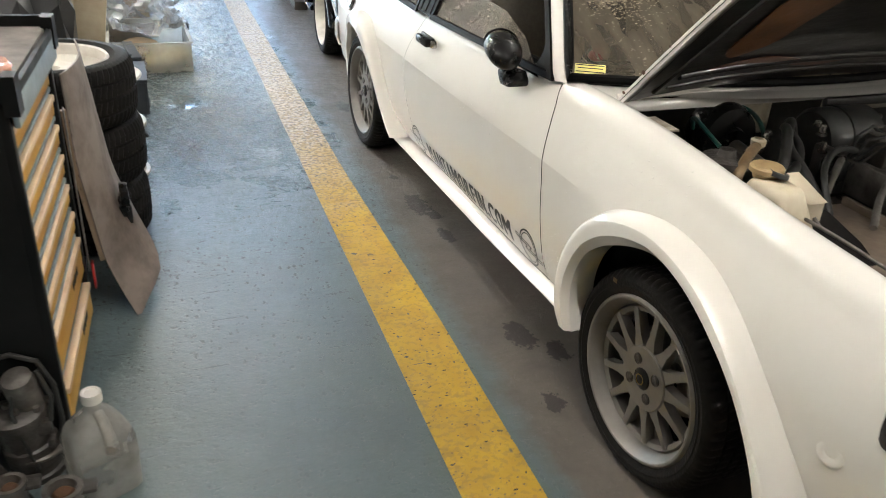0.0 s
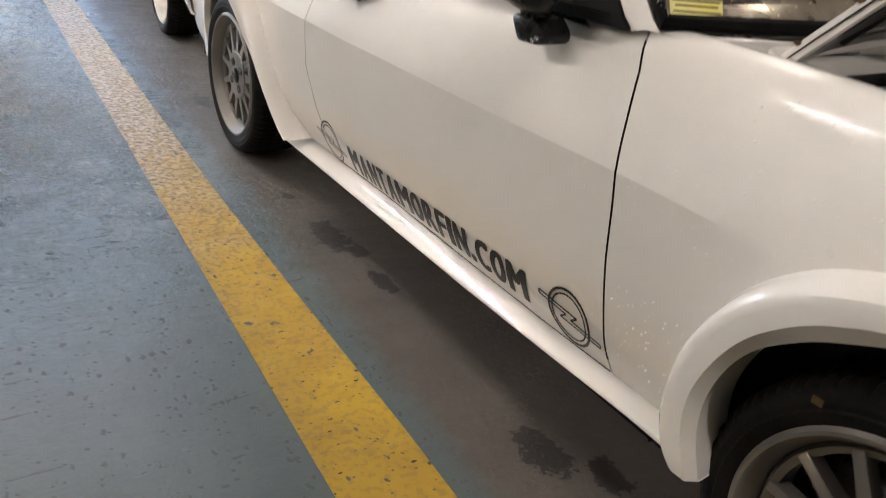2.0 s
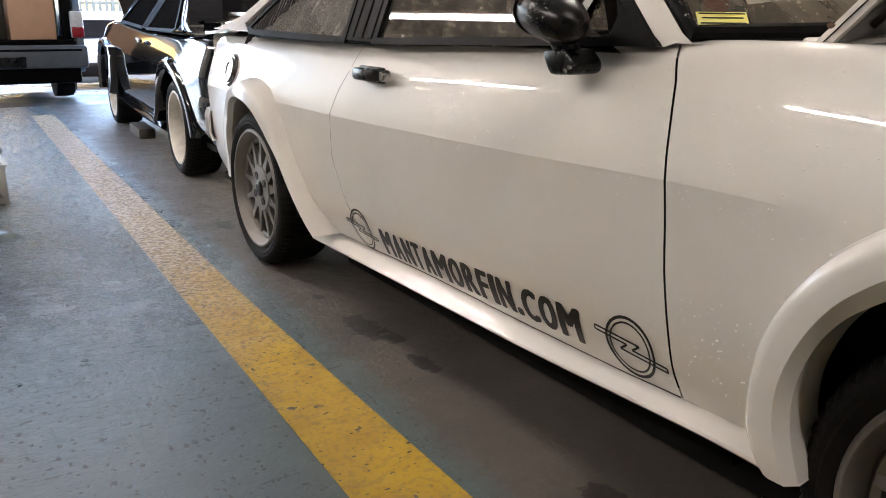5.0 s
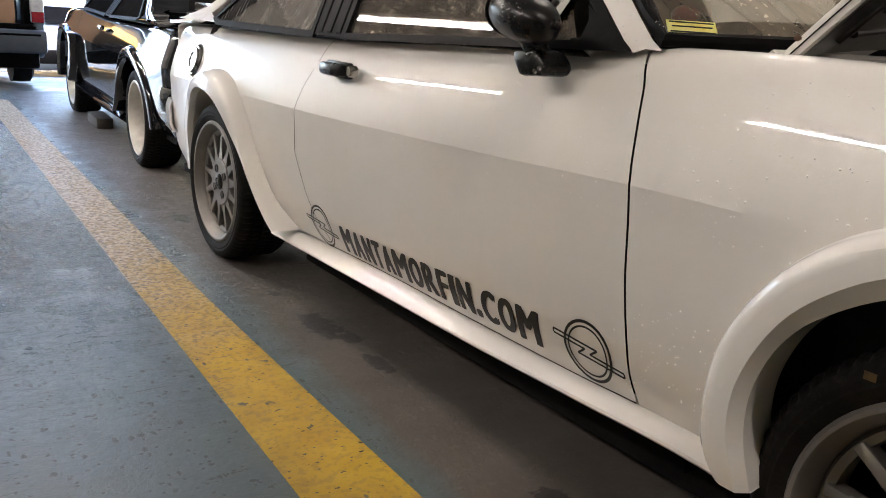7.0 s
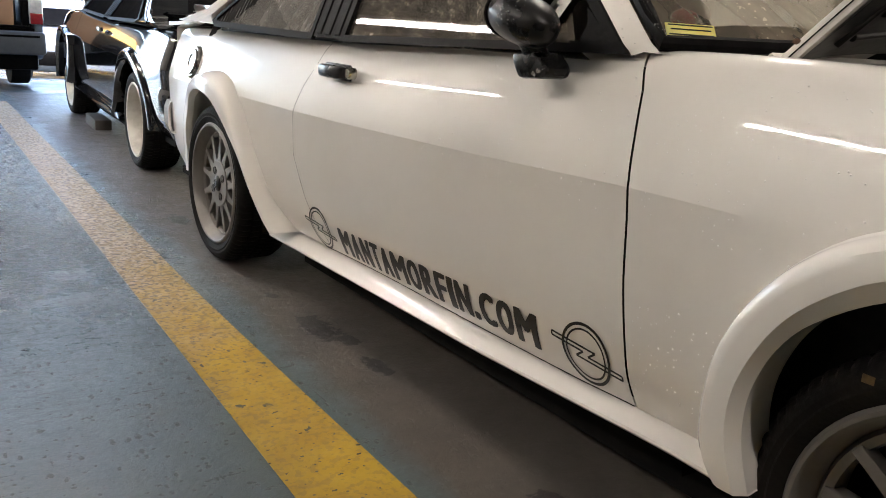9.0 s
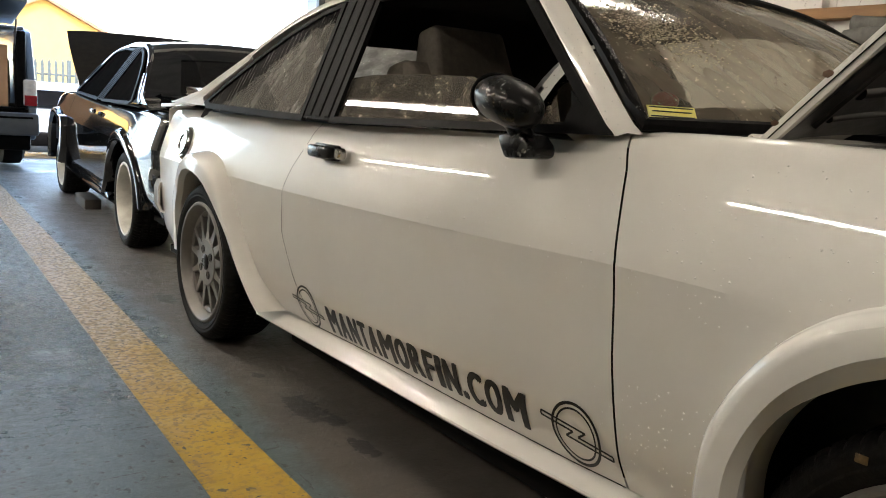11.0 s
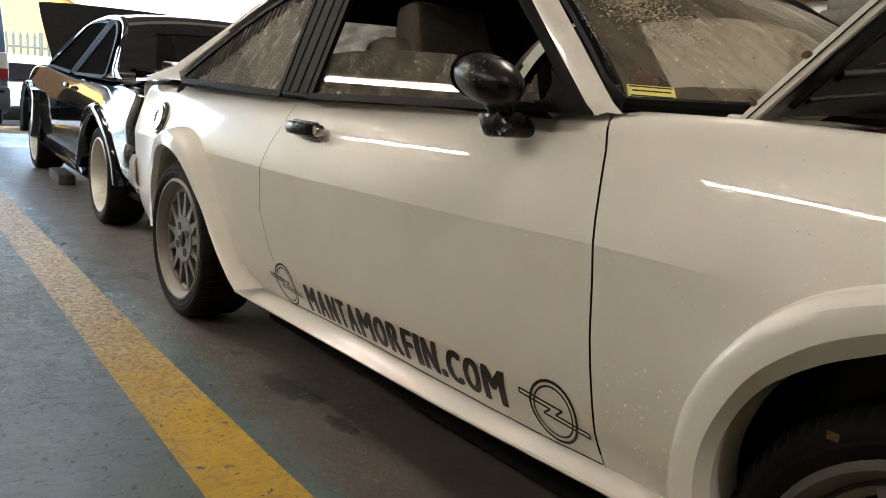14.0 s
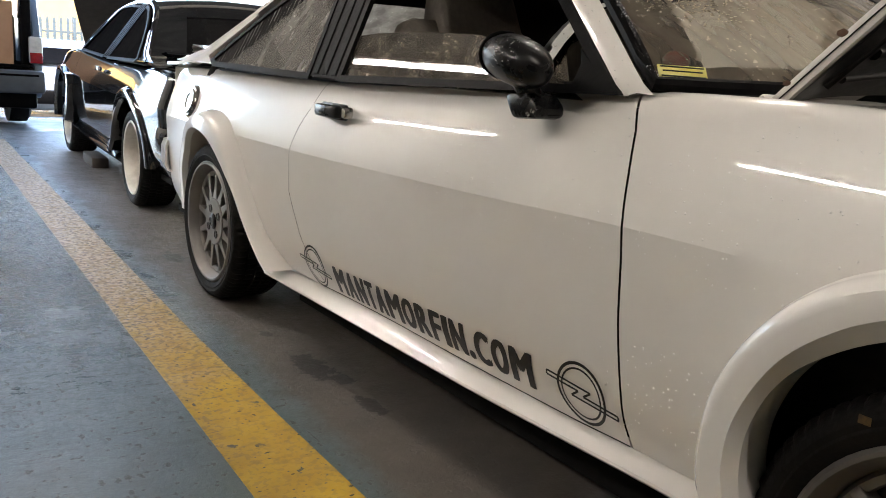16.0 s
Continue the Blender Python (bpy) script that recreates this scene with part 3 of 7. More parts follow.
        half = [(0.70, 0.870), (1.60, 0.860), (1.655, 0.974), (1.536, 0.985), (1.32, 0.989), (1.10, 0.984), (1.055, 0.974), (0.90, 0.945)] if full else inset(wf, 0.004)
        bm.faces.new([bm.verts.new(glasshouse(p, side, -0.010)) for p in half])
        part("side_window", thick(bm, 0.004), glass_side, door_ob, "half-lowered wet side window" if full else "", smooth=False)
        pillar = [(1.606, 0.860), (1.784, 0.860), (1.930, 1.224), (1.742, 1.228)]
        bp = densify(pillar, 4)
        part("b_pillar", slab(bp, side, -0.016, 0.002), TRIM, root, "black ribbed pillar", smooth=False)
        ribs = bmesh.new()
        for k in range(3):
            y0, y1 = 1.622 + 0.054 * k, 1.758 + 0.056 * k
            rib = [(y0, 0.866), (y0 + 0.030, 0.866), (y1 + 0.034, 1.218), (y1, 1.218)]
            b = bmesh.new()
            vo = [b.verts.new(glasshouse(p, side, 0.002)) for p in rib]
            vi = [b.verts.new(glasshouse(p, side, 0.006)) for p in inset(rib, 0.004)]
            b.faces.new(vi)
            for i in range(4):
                b.faces.new((vo[i], vo[(i + 1) % 4], vi[(i + 1) % 4], vi[i]))
            add(ribs, b)
        part("pillar_ribs", ribs, TRIM, root, smooth=False)
        if full:
            part("window_sail", slab([(0.662, 0.896), (0.745, 0.893), (0.750, 0.935), (0.772, 0.962), (0.748, 0.950)], side, -0.012, -0.004), TRIM, door_ob, "black corner panel of the door window", smooth=False)
        # belt rubber
        rows = []
        for i in range(31):
            y = 0.645 + (2.62 - 0.645) * i / 30
            z = smooth(SHOULDER, y) + 0.004
            w = half_width(y, smooth(SHOULDER, y)) - 0.010
            rows.append([(side * (w + 0.004), y, z - 0.004), (side * (w + 0.007), y, z + 0.004), (side * (w + 0.002), y, z + 0.012), (side * (w - 0.006), y, z + 0.020), (side * (w - 0.03), y, z + 0.018)])
        part("belt_rubber", grid(rows), TRIM, root)
        # a-pillar, roof rail and tail pillar as one painted band
        rows = []
        for k in range(41):
            t = k / 40
            if t < 0.45:
                u = t / 0.45
                u = u * 1.02 - 0.02
                outer = Vector((min(0.786, 0.790 - 0.190 * u), 0.622 + 0.468 * u, 0.890 + 0.322 * u))
                inner = Vector((min(0.774, 0.782 - 0.186 * u), 0.566 + 0.444 * u, 0.896 + 0.312 * u))
            else:
                u = (t - 0.45) / 0.55
                y = 1.092 + (2.80 - 1.092) * u
                z = smooth(RAIL, y)
                lower = z - 0.020
                outer = Vector((rail_width(lower) + 0.001, y, lower))
                yi = 1.010 + (2.80 - 1.010) * u
                zi = smooth(RAIL, yi)
                inner = Vector((rail_width(zi) - 0.016, yi, zi + 0.010))
            mid = (outer + inner) / 2 + Vector((0.006, 0, 0.005))
            rows.append([(side * (outer.x - 0.03), outer.y, outer.z - 0.005), (side * outer.x, outer.y, outer.z), (side * mid.x, mid.y, mid.z), (side * inner.x, inner.y, inner.z), (side * (inner.x - 0.02), inner.y, inner.z - 0.02)])
        part("roof_rail", grid(rows), paint, root, angle=0.8)
        # tail pillar panel behind the quarter window
        tail = densify([(2.60, 0.866), (3.0, 0.868), (2.95, 0.872), (2.75, 0.915), (2.46, 1.064), (2.43, 1.04), (2.67, 0.893)], 2)
        bm = bmesh.new()
        bm.faces.new([bm.verts.new(glasshouse(p, side, 0.0)) for p in tail])
        part("tail_pillar", thick(bm, 0.006), paint, root, smooth=False)
    # roof and tail gate
    roof = grid([upper_section(1.06 + (2.02 - 1.06) * i / 16) for i in range(17)])
    part("roof", thick(roof, 0.012), paint, root, angle=0.9)
    part("headliner", grid([[(x * 0.96, y, z) for x, y, z in upper_section(1.0 + 1.0 * i / 8, drop=0.035)] for i in range(9)]), HEADLINER, root)
    rim_rows = [upper_section(2.03 + (3.10 - 2.03) * i / 20) for i in range(21)]
    hatch = bmesh.new()
    vs = [[hatch.verts.new(p) for p in r] for r in rim_rows]
    for j in range(20):
        for i in range(14):
            if 6 <= j < 16 and 2 <= i < 12:
                continue
            hatch.faces.new((vs[j][i], vs[j][i + 1], vs[j + 1][i + 1], vs[j + 1][i]))
    hatch_ob = part("tailgate", thick(hatch, 0.012), paint, root, angle=0.9)
    part("rear_window", grid([[(x, y, z - 0.006) for x, y, z in r[1:14]] for r in rim_rows[5:17]]), DARK_GLASS if not full else FOG_GLASS, hatch_ob, "dark rear window")
    lining = grid([[(x * 0.97, y, z) for x, y, z in upper_section(1.98 + 0.38 * i / 6, drop=0.030)] for i in range(7)])
    for s in (-1, 1):
        add(lining, grid([[(s * abs(p[0]) * 0.97, p[1], p[2] - 0.024) for p in upper_section(2.34 + 0.50 * i / 5)[11:15]] for i in range(6)]))
    part("hatch_lining", lining, HEADLINER, root)
    # ducktail and tail panel
    rows = []
    for i in range(19):
        t = -1 + 2 * i / 18
        e = 1 - abs(t) ** 6 * 0.10
        rows.append([(0.74 * t, 3.02, 0.90), (0.74 * t, 3.16 * e + 0.3 * (1 - e), 0.915), (0.74 * t, 3.30 * e + 0.3 * (1 - e), 0.930), (0.74 * t, 3.315 * e + 0.3 * (1 - e), 0.918), (0.735 * t, 3.26 * e + 0.3 * (1 - e), 0.872), (0.73 * t, 3.10, 0.855)])
    part("ducktail_spoiler", grid(rows), paint, root, angle=0.6)
    rows = []
    for i in range(25):
        t = -1 + 2 * i / 24
        w = 0.722 * t
        y = 3.285 + 0.075 * (1 - abs(t) ** 3)
        rows.append([(w, y - 0.12, 0.855), (w, y, 0.83), (w * 1.0, y + 0.01, 0.70), (w, y, 0.52), (w, y - 0.03, 0.36), (w, y - 0.10, 0.26)])
    part("tail_panel", grid(rows), paint, root, angle=0.8)
    for s in (-1, 1):
        part("tail_lamp", box(s * 0.52, 3.352, 0.67, 0.30, 0.03, 0.13, 0.01), LAMP_RED, root, "red tail lamp")
    # rear bumper with wrapped ends
    rows = []
    for i in range(33):
        t = -1 + 2 * i / 32
        x = 0.815 * t if abs(t) < 0.86 else math.copysign(0.70 + 0.115 * min(1, (abs(t) - 0.86) / 0.09), t)
        y = 3.41 if abs(t) < 0.80 else 3.41 - 0.32 * ((abs(t) - 0.80) / 0.20) ** 1.1
        rows.append([(x * 0.96, y - 0.05, 0.535), (x, y, 0.53), (x * 1.01, y + 0.012, 0.50), (x * 1.01, y + 0.012, 0.43), (x, y, 0.40), (x * 0.96, y - 0.05, 0.395)])
    part("rear_bumper", thick(grid(rows), 0.01), paint, root, "white bumper with wrapped ends" if full else "black painted bumper", angle=0.7)
    # windscreen and its rubber
    cols, ws = 14, []
    for j in range(9):
        v = j / 8
        row = []
        for i in range(cols + 1):
            t = -1 + 2 * i / cols
            row.append(windscreen_point(t, v))
        ws.append(row)
    part("windscreen", grid(ws), glass_mat or WIND_GLASS, root, "dusty windscreen with dried water runs")
    loop = [Vector(p) for p in ws[0]] + [Vector(r[-1]) for r in ws[1:]] + [Vector(p) for p in reversed(ws[-1][:-1])] + [Vector(r[0]) for r in reversed(ws[1:-1])]
    part("windscreen_rubber", tube(loop, 0.014, 8, closed=True), TRIM, root, "black windscreen rubber")
    # scuttle between windscreen and bonnet
    rows = []
    for i in range(cols + 1):
        t = -1 + 2 * i / cols
        y = 0.552 - 0.200 * (1 - abs(t) ** 2.2)
        rows.append([(0.782 * t, y + 0.03, 0.890), (0.772 * t, y - 0.02, 0.891 + 0.012 * (1 - t * t)), (0.752 * t, min(y - 0.08, 0.43), 0.889 + 0.012 * (1 - t * t)), (0.735 * t, 0.375, 0.892 + 0.010 * (1 - t * t)), (0.735 * t, 0.366, 0.885 + 0.010 * (1 - t * t)), (0.735 * t, 0.362, 0.866 - 0.004 * (1 - t * t)), (0.735 * t, 0.37, 0.860)])
    part("scuttle", grid(rows), paint, root, angle=0.8)
    part("firewall", box(0, 0.53, 0.58, 1.44, 0.02, 0.58), HOSE, root)
    part("firewall_seal", box(0.30, 0.358, 0.852, 0.62, 0.022, 0.030, 0.008), HOSE, root)
    # bonnet, standing open on its rear hinges
    hinge = new("bonnet")
    hinge.parent = root
    hinge.matrix_local = pose(0, 0.398, 0.889, -bonnet_angle, 0, 0)
    rows = []
    for j in range(13):
        v = j / 12
        y = -1.10 * v
        w = 0.722 - 0.03 * v**3
        rows.append([(w * t, y, 0.035 * (1 - t * t) * (1 - 0.5 * v) - 0.05 * v * v - 0.010 * abs(t) ** 8) for t in [-1 + 2 * i / 14 for i in range(15)]])
    part("bonnet_skin", thick(grid(rows), 0.004), paint if full else HEADLINER, hinge, angle=0.9)
    rows2 = [[(x * 0.975, y * 0.97 - 0.030, z - 0.014 - 0.006 * min(1, -y / 0.1)) for x, y, z in r] for r in rows]
    part("bonnet_underside", grid(rows2), BONNET_UNDER, hinge, "black bonnet underside")
    if full:
        # glossy rust-brown oblong laid on the black underside
        worn = bmesh.new()
        ring = []
        for k in range(40):
            g = 2 * math.pi * k / 40
            u, v = 0.20 * math.cos(g) * (1 + 0.06 * math.sin(3 * g)), 0.085 * math.sin(g) * (1 + 0.10 * math.sin(5 * g + 1))
            x, d = -0.455 + 0.17 * u - 0.985 * v, 0.42 + 0.985 * u + 0.17 * v
            f = d / 1.10
            ring.append((x, -d, 0.035 * (1 - (x / 0.72) ** 2) * (1 - 0.5 * f) - 0.05 * f * f - 0.0245))
        worn.faces.new([worn.verts.new(p) for p in ring])
        part("brown_patch", thick(worn, 0.003), shader("glossy_rust_brown", (0.30, 0.135, 0.055), 0.30, color2=(0.12, 0.055, 0.026), scale=7, contrast=(0.35, 0.7), bump=0.15, bump_scale=30, coat=0.5), hinge, "rust-brown patch on the black underside")
        # pressed stiffeners: two along the rear edge, one beside each long edge
        for d, r in ((0.075, 0.007), (0.135, 0.012)):
            pts = []
            for i in range(25):
                x = -0.60 + 1.20 * i / 24
                f = (d + 0.03 * (1 - (x / 0.62) ** 2)) / 1.10
                pts.append((x, -f * 1.10, 0.035 * (1 - (x / 0.72) ** 2) * (1 - 0.5 * f) - 0.05 * f * f - 0.020))
            part("stiffener", tube(pts, r, 10), BONNET_UNDER, hinge)
        for s in (-1, 1):
            pts = []
            for i in range(17):
                f = 0.06 + 0.86 * i / 16
                x = 0.64 - 0.06 * f
                pts.append((s * x, -f * 1.10, 0.035 * (1 - (x / 0.72) ** 2) * (1 - 0.5 * f) - 0.05 * f * f - 0.022))
            part("stiffener", tube(pts, 0.009, 10), BONNET_UNDER, hinge)
        # narrow reddish streak across the underside
        streak_rows = []
        for i in range(13):
            x = -0.52 + 0.50 * i / 12
            f = (0.165 + 0.022 * math.sin(i * 0.5)) / 1.10
            h = 0.016 * math.sin(math.pi * (i + 0.4) / 12.8)
            z = 0.035 * (1 - (x / 0.72) ** 2) * (1 - 0.5 * f) - 0.05 * f * f - 0.0245
            streak_rows.append([(x, -f * 1.10 - h, z), (x, -f * 1.10 + h, z)])
        part("reddish_streak", thick(grid(streak_rows), 0.002), shader("glossy_dull_red", (0.20, 0.075, 0.045), 0.3, color2=(0.10, 0.06, 0.045), scale=10, coat=0.4, stretch=(0.4, 3, 1)), hinge, "reddish streak on the black underside")
    for s in (-1, 1):
        edge = []
        for r in rows:
            x, y, z = r[0 if s < 0 else -1]
            edge.append([(x, y, z + 0.001), (x * 1.002, y, z - 0.008), (x * 1.0, y, z - 0.019), (x * 0.992, y, z - 0.021)])
        part("bonnet_edge", grid(edge), paint, hinge, "cream folded edge with rust spots" if full else "", angle=0.6)
    if full:
        for s in (-1, 1):
            groove = []
            for r in rows:
                x, y, z = r[0 if s < 0 else -1]
                groove.append([(x * 1.0035, y, z - 0.0085), (x * 1.0040, y, z - 0.0105)])
            part("edge_groove", thick(grid(groove), 0.0008), TRIM, hinge, "dark seam along the bonnet edge")
    part("bonnet_rear_lip", box(0, -0.006, 0.004, 1.42, 0.012, 0.020, 0.004), paint, hinge)
    # floor pan, inner shell
    # two low boxes are unseen, added to keep light off the floor
    for name, cy, cz, sx, sy, sz in (("floor_pan", 1.55, 0.235, 1.50, 3.2, 0.03), ("floor_shade_box", 1.15, 0.160, 1.30, 1.95, 0.15), ("tail_shade_box", 2.85, 0.23, 0.96, 0.55, 0.12), ("boot_well", 2.95, 0.42, 1.3, 0.5, 0.25), ("toe_board", 0.62, 0.50, 1.44, 0.03, 0.50), ("front_valance", -0.72, 0.45, 1.25, 0.03, 0.5)):
        part(name, box(0, cy, cz, sx, sy, sz), DARK, root, smooth=False)
    for s in (-1, 1):
        part("door_card", box(s * 0.735, 1.2, 0.58, 0.03, 1.35, 0.56, 0.01), HEADLINER, root)
    # nose
    rows = []
    for i in range(21):
        t = -1 + 2 * i / 20
        y = -0.79 - 0.06 * (1 - abs(t) ** 2.5)
        w = 0.715 * t
        rows.append([(w, y + 0.06, 0.755), (w, y, 0.72), (w, y - 0.02, 0.62), (w, y, 0.48), (w, y + 0.02, 0.34), (w, y + 0.08, 0.26)])
    part("nose_panel", grid(rows), paint, root, angle=0.8)
    for s in (-1, 1):
        part("indicator", box(s * 0.752, -0.735, 0.645, 0.07, 0.13, 0.11, 0.018), PLASTIC_BLACK, root, "dark indicator housing")
    for s in (-1, 1):
        wheel(root, s * 0.728, 2.548, s, wheels)
        wheel(root, s * 0.717, -0.040, s, wheels, turn=2.5 if full else 0.0)
    for ay in (0.0, 2.518):
        part("axle", box(0, ay, 0.28, 1.3, 0.07, 0.07), DARK, root)
    # seats and dash
    for s in (-0.35, 0.35):
        seat = new("seat")
        seat.parent = root
        part("cushion", box(s, 1.30, 0.42, 0.48, 0.50, 0.16, 0.05), CLOTH, seat)
        b = box(0, 0, 0.30, 0.46, 0.13, 0.62, 0.05)
        b.transform(pose(s, 1.52, 0.46, -18))
        part("backrest", b, CLOTH, seat)
        b = bmesh.new()
        bmesh.ops.create_cube(b, size=1)
        for v in b.verts:
            k = 0.62 if v.co.z > 0 else 1.0
            v.co = Vector((v.co.x * 0.31 * (0.86 if v.co.z > 0 else 1), v.co.y * 0.15 * k, v.co.z * 0.20))
        bmesh.ops.bevel(b, geom=b.edges[:], offset=0.025, segments=4, profile=0.6, affect="EDGES")
        b.transform(pose(s + 0.02, 1.675, 1.050, -14))
        part("headrest", b, CLOTH, seat, "grey-brown padded headrest")
    part("dashboard", prism([(0.52, 0.80), (0.54, 0.875), (0.80, 0.885), (0.86, 0.84), (0.84, 0.66), (0.60, 0.60)], -0.68, 0.68, "x", 0.012), PLASTIC_BLACK, root)


# ---- the setting ----
def mixer(name):
    m = bpy.data.materials.new(name)
    m.use_nodes = True
    return m, m.node_tree.nodes, m.node_tree.links


def floor_material():
    """Painted blue-grey concrete: bare brown lane under the cars, oil stains, damp glossy patches further in."""
    m, n, l = mixer("painted_concrete")
    p = n["Principled BSDF"]
    co = n.new("ShaderNodeTexCoord").outputs["Object"]
    sep = n.new("ShaderNodeSeparateXYZ")
    l.new(co, sep.inputs[0])

    def noise_of(scale, detail=6, rough=0.6, dist=0.0):
        t = n.new("ShaderNodeTexNoise")
        t.inputs["Scale"].default_value, t.inputs["Detail"].default_value = scale, detail
        t.inputs["Roughness"].default_value, t.inputs["Distortion"].default_value = rough, dist
        l.new(co, t.inputs["Vector"])
        return t.outputs[0]

    def ramp(src, a, b, c=0.0, d=1.0):
        t = n.new("ShaderNodeMapRange")
        t.inputs[1].default_value, t.inputs[2].default_value, t.inputs[3].default_value, t.inputs[4].default_value = a, b, c, d
        l.new(src, t.inputs[0])
        return t.outputs[0]

    def calc(op, a, b):
        t = n.new("ShaderNodeMath")
        t.operation = op
        for k, v in enumerate((a, b)):
            if isinstance(v, (int, float)):
                t.inputs[k].default_value = v
            else:
                l.new(v, t.inputs[k])
        return t.outputs[0]

    def mix(f, a, b):
        t = n.new("ShaderNodeMix")
        t.data_type = "RGBA"
        l.new(f, t.inputs[0])
        for k, v in ((6, a), (7, b)):
            if isinstance(v, tuple):
                t.inputs[k].default_value = (*v, 1)
            else:
                l.new(v, t.inputs[k])
        return t.outputs[2]

    big, mid, fine = noise_of(0.9, 5), noise_of(5, 8, 0.65), noise_of(38, 6, 0.7)
    paint = mix(ramp(mid, 0.35, 0.7), (0.100, 0.138, 0.144), (0.078, 0.109, 0.116))
    paint = mix(ramp(big, 0.4, 0.7, 0, 0.6), paint, (0.110, 0.136, 0.137))
    # brown bare concrete, coloured darker to deepen the shade under the cars
    bare = mix(ramp(mid, 0.35, 0.7), (0.128, 0.110, 0.091), (0.088, 0.075, 0.062))
    lane = calc("ADD", sep.outputs[0], calc("MULTIPLY", sep.outputs[1], -0.030))
    edge = calc("ADD", lane, calc("MULTIPLY", calc("SUBTRACT", mid, 0.5), 0.22))
    worn = calc("MULTIPLY", ramp(edge, -1.03, -0.955), ramp(edge, 1.25, 1.05))
    col = mix(worn, paint, bare)
    # scuffs and chips
    chips = calc("MULTIPLY", ramp(fine, 0.645, 0.68), ramp(noise_of(3, 3), 0.46, 0.60))
    grime = calc("MULTIPLY", ramp(noise_of(17, 9, 0.72), 0.52, 0.68), calc("ADD", 0.12, calc("MULTIPLY", ramp(sep.outputs[1], 0.3, 2.5), 0.4)))
    col = mix(grime, col, (0.09, 0.088, 0.08))
    col = mix(chips, col, (0.055, 0.05, 0.045))
    # pits and short scratches
    def pits(scale, stretch, turn, limit, share):
        mp = n.new("ShaderNodeMapping")
        mp.inputs["Scale"].default_value, mp.inputs["Rotation"].default_value = stretch, (0, 0, turn)
        l.new(co, mp.inputs[0])
        v = n.new("ShaderNodeTexVoronoi")
        v.inputs["Scale"].default_value = scale
        l.new(mp.outputs[0], v.inputs["Vector"])
        pick = n.new("ShaderNodeSeparateColor")
        l.new(v.outputs["Color"], pick.inputs[0])
        d = calc("ADD", v.outputs["Distance"], calc("MULTIPLY", calc("SUBTRACT", noise_of(42, 7, 0.75), 0.5), 1.1))
        return calc("MULTIPLY", ramp(d, limit, limit * 0.7), ramp(pick.outputs[0], share, share - 0.02))

    dents = calc("MAXIMUM", calc("MAXIMUM", pits(24, (1.5, 0.8, 1), 0.3, 0.24, 0.52), pits(15, (0.8, 1.7, 1), 0.9, 0.16, 0.34)), pits(9, (1.6, 0.7, 1), 0.6, 0.10, 0.30))
    dents = calc("MAXIMUM", dents, pits(48, (1.0, 1.0, 1), 0.1, 0.26, 0.46))
    dents = calc("MAXIMUM", dents, calc("MAXIMUM", pits(5, (0.55, 9, 1), 0.35, 0.14, 0.40), pits(6, (8, 0.5, 1), 0.5, 0.12, 0.30)))
    col = mix(calc("MULTIPLY", dents, calc("MULTIPLY", ramp(sep.outputs[1], 0.45, 1.5, 0.16, 0.97), calc("SUBTRACT", 1.0, calc("MULTIPLY", worn, 0.8)))), col, (0.020, 0.019, 0.018))
    # oil stains under and beside the car
    stain = None
    ragged = calc("SUBTRACT", noise_of(30, 7, 0.68), 0.5)
    for sx, sy, ra, rb in ((-0.79, 1.73, 0.115, 0.050), (-0.755, 1.60, 0.05, 0.030), (-0.775, 1.40, 0.065, 0.030), (-0.80, 0.62, 0.095, 0.045), (-0.72, 0.50, 0.06, 0.040), (-0.76, 3.18, 0.10, 0.045),
                           (-1.70, 2.62, 0.16, 0.07), (-0.86, 0.26, 0.05, 0.035), (-0.80, 2.06, 0.03, 0.02)):
        dx = calc("DIVIDE", calc("SUBTRACT", sep.outputs[0], sx), rb)
        dy = calc("DIVIDE", calc("SUBTRACT", sep.outputs[1], sy), ra)
        d = calc("SQRT", calc("ADD", calc("MULTIPLY", dx, dx), calc("MULTIPLY", dy, dy)), 0.0)
        d = ramp(calc("ADD", d, calc("MULTIPLY", ragged, 2.6)), 1.0, 0.90)
        stain = d if stain is None else calc("MAXIMUM", stain, d)
    col = mix(calc("MULTIPLY", stain, 0.88), col, (0.012, 0.010, 0.008))

    def streaks(scale, stretch, turn, lo, hi):
        mp = n.new("ShaderNodeMapping")
        mp.inputs["Scale"].default_value, mp.inputs["Rotation"].default_value = stretch, (0, 0, turn)
        l.new(co, mp.inputs[0])
        t = n.new("ShaderNodeTexNoise")
        t.inputs["Scale"].default_value, t.inputs["Detail"].default_value, t.inputs["Roughness"].default_value = scale, 8, 0.72
        l.new(mp.outputs[0], t.inputs["Vector"])
        return ramp(t.outputs[0], lo, hi)

    # trodden, damp end of the aisle: glossy paint broken by scuffs and grit
    damp_zone = calc("MULTIPLY", ramp(sep.outputs[1], 1.2, 3.0), ramp(sep.outputs[0], -0.85, -1.1, 0.35, 1))
    scuffs = calc("MAXIMUM", streaks(13, (1.0, 3.2, 1), 0.45, 0.545, 0.585), calc("MAXIMUM", streaks(11, (3.6, 0.9, 1), 0.35, 0.555, 0.595), streaks(30, (1.0, 1.7, 1), 0.9, 0.555, 0.595)))
    scuffs = calc("MULTIPLY", scuffs, calc("ADD", 0.10, calc("MULTIPLY", damp_zone, 0.85)))
    wet = calc("MULTIPLY", damp_zone, ramp(noise_of(4.5, 8, 0.7, 0.3), 0.44, 0.58))
    pdx = calc("DIVIDE", calc("SUBTRACT", sep.outputs[0], -1.71), 0.14)
    pdy = calc("DIVIDE", calc("SUBTRACT", sep.outputs[1], 3.47), 0.17)
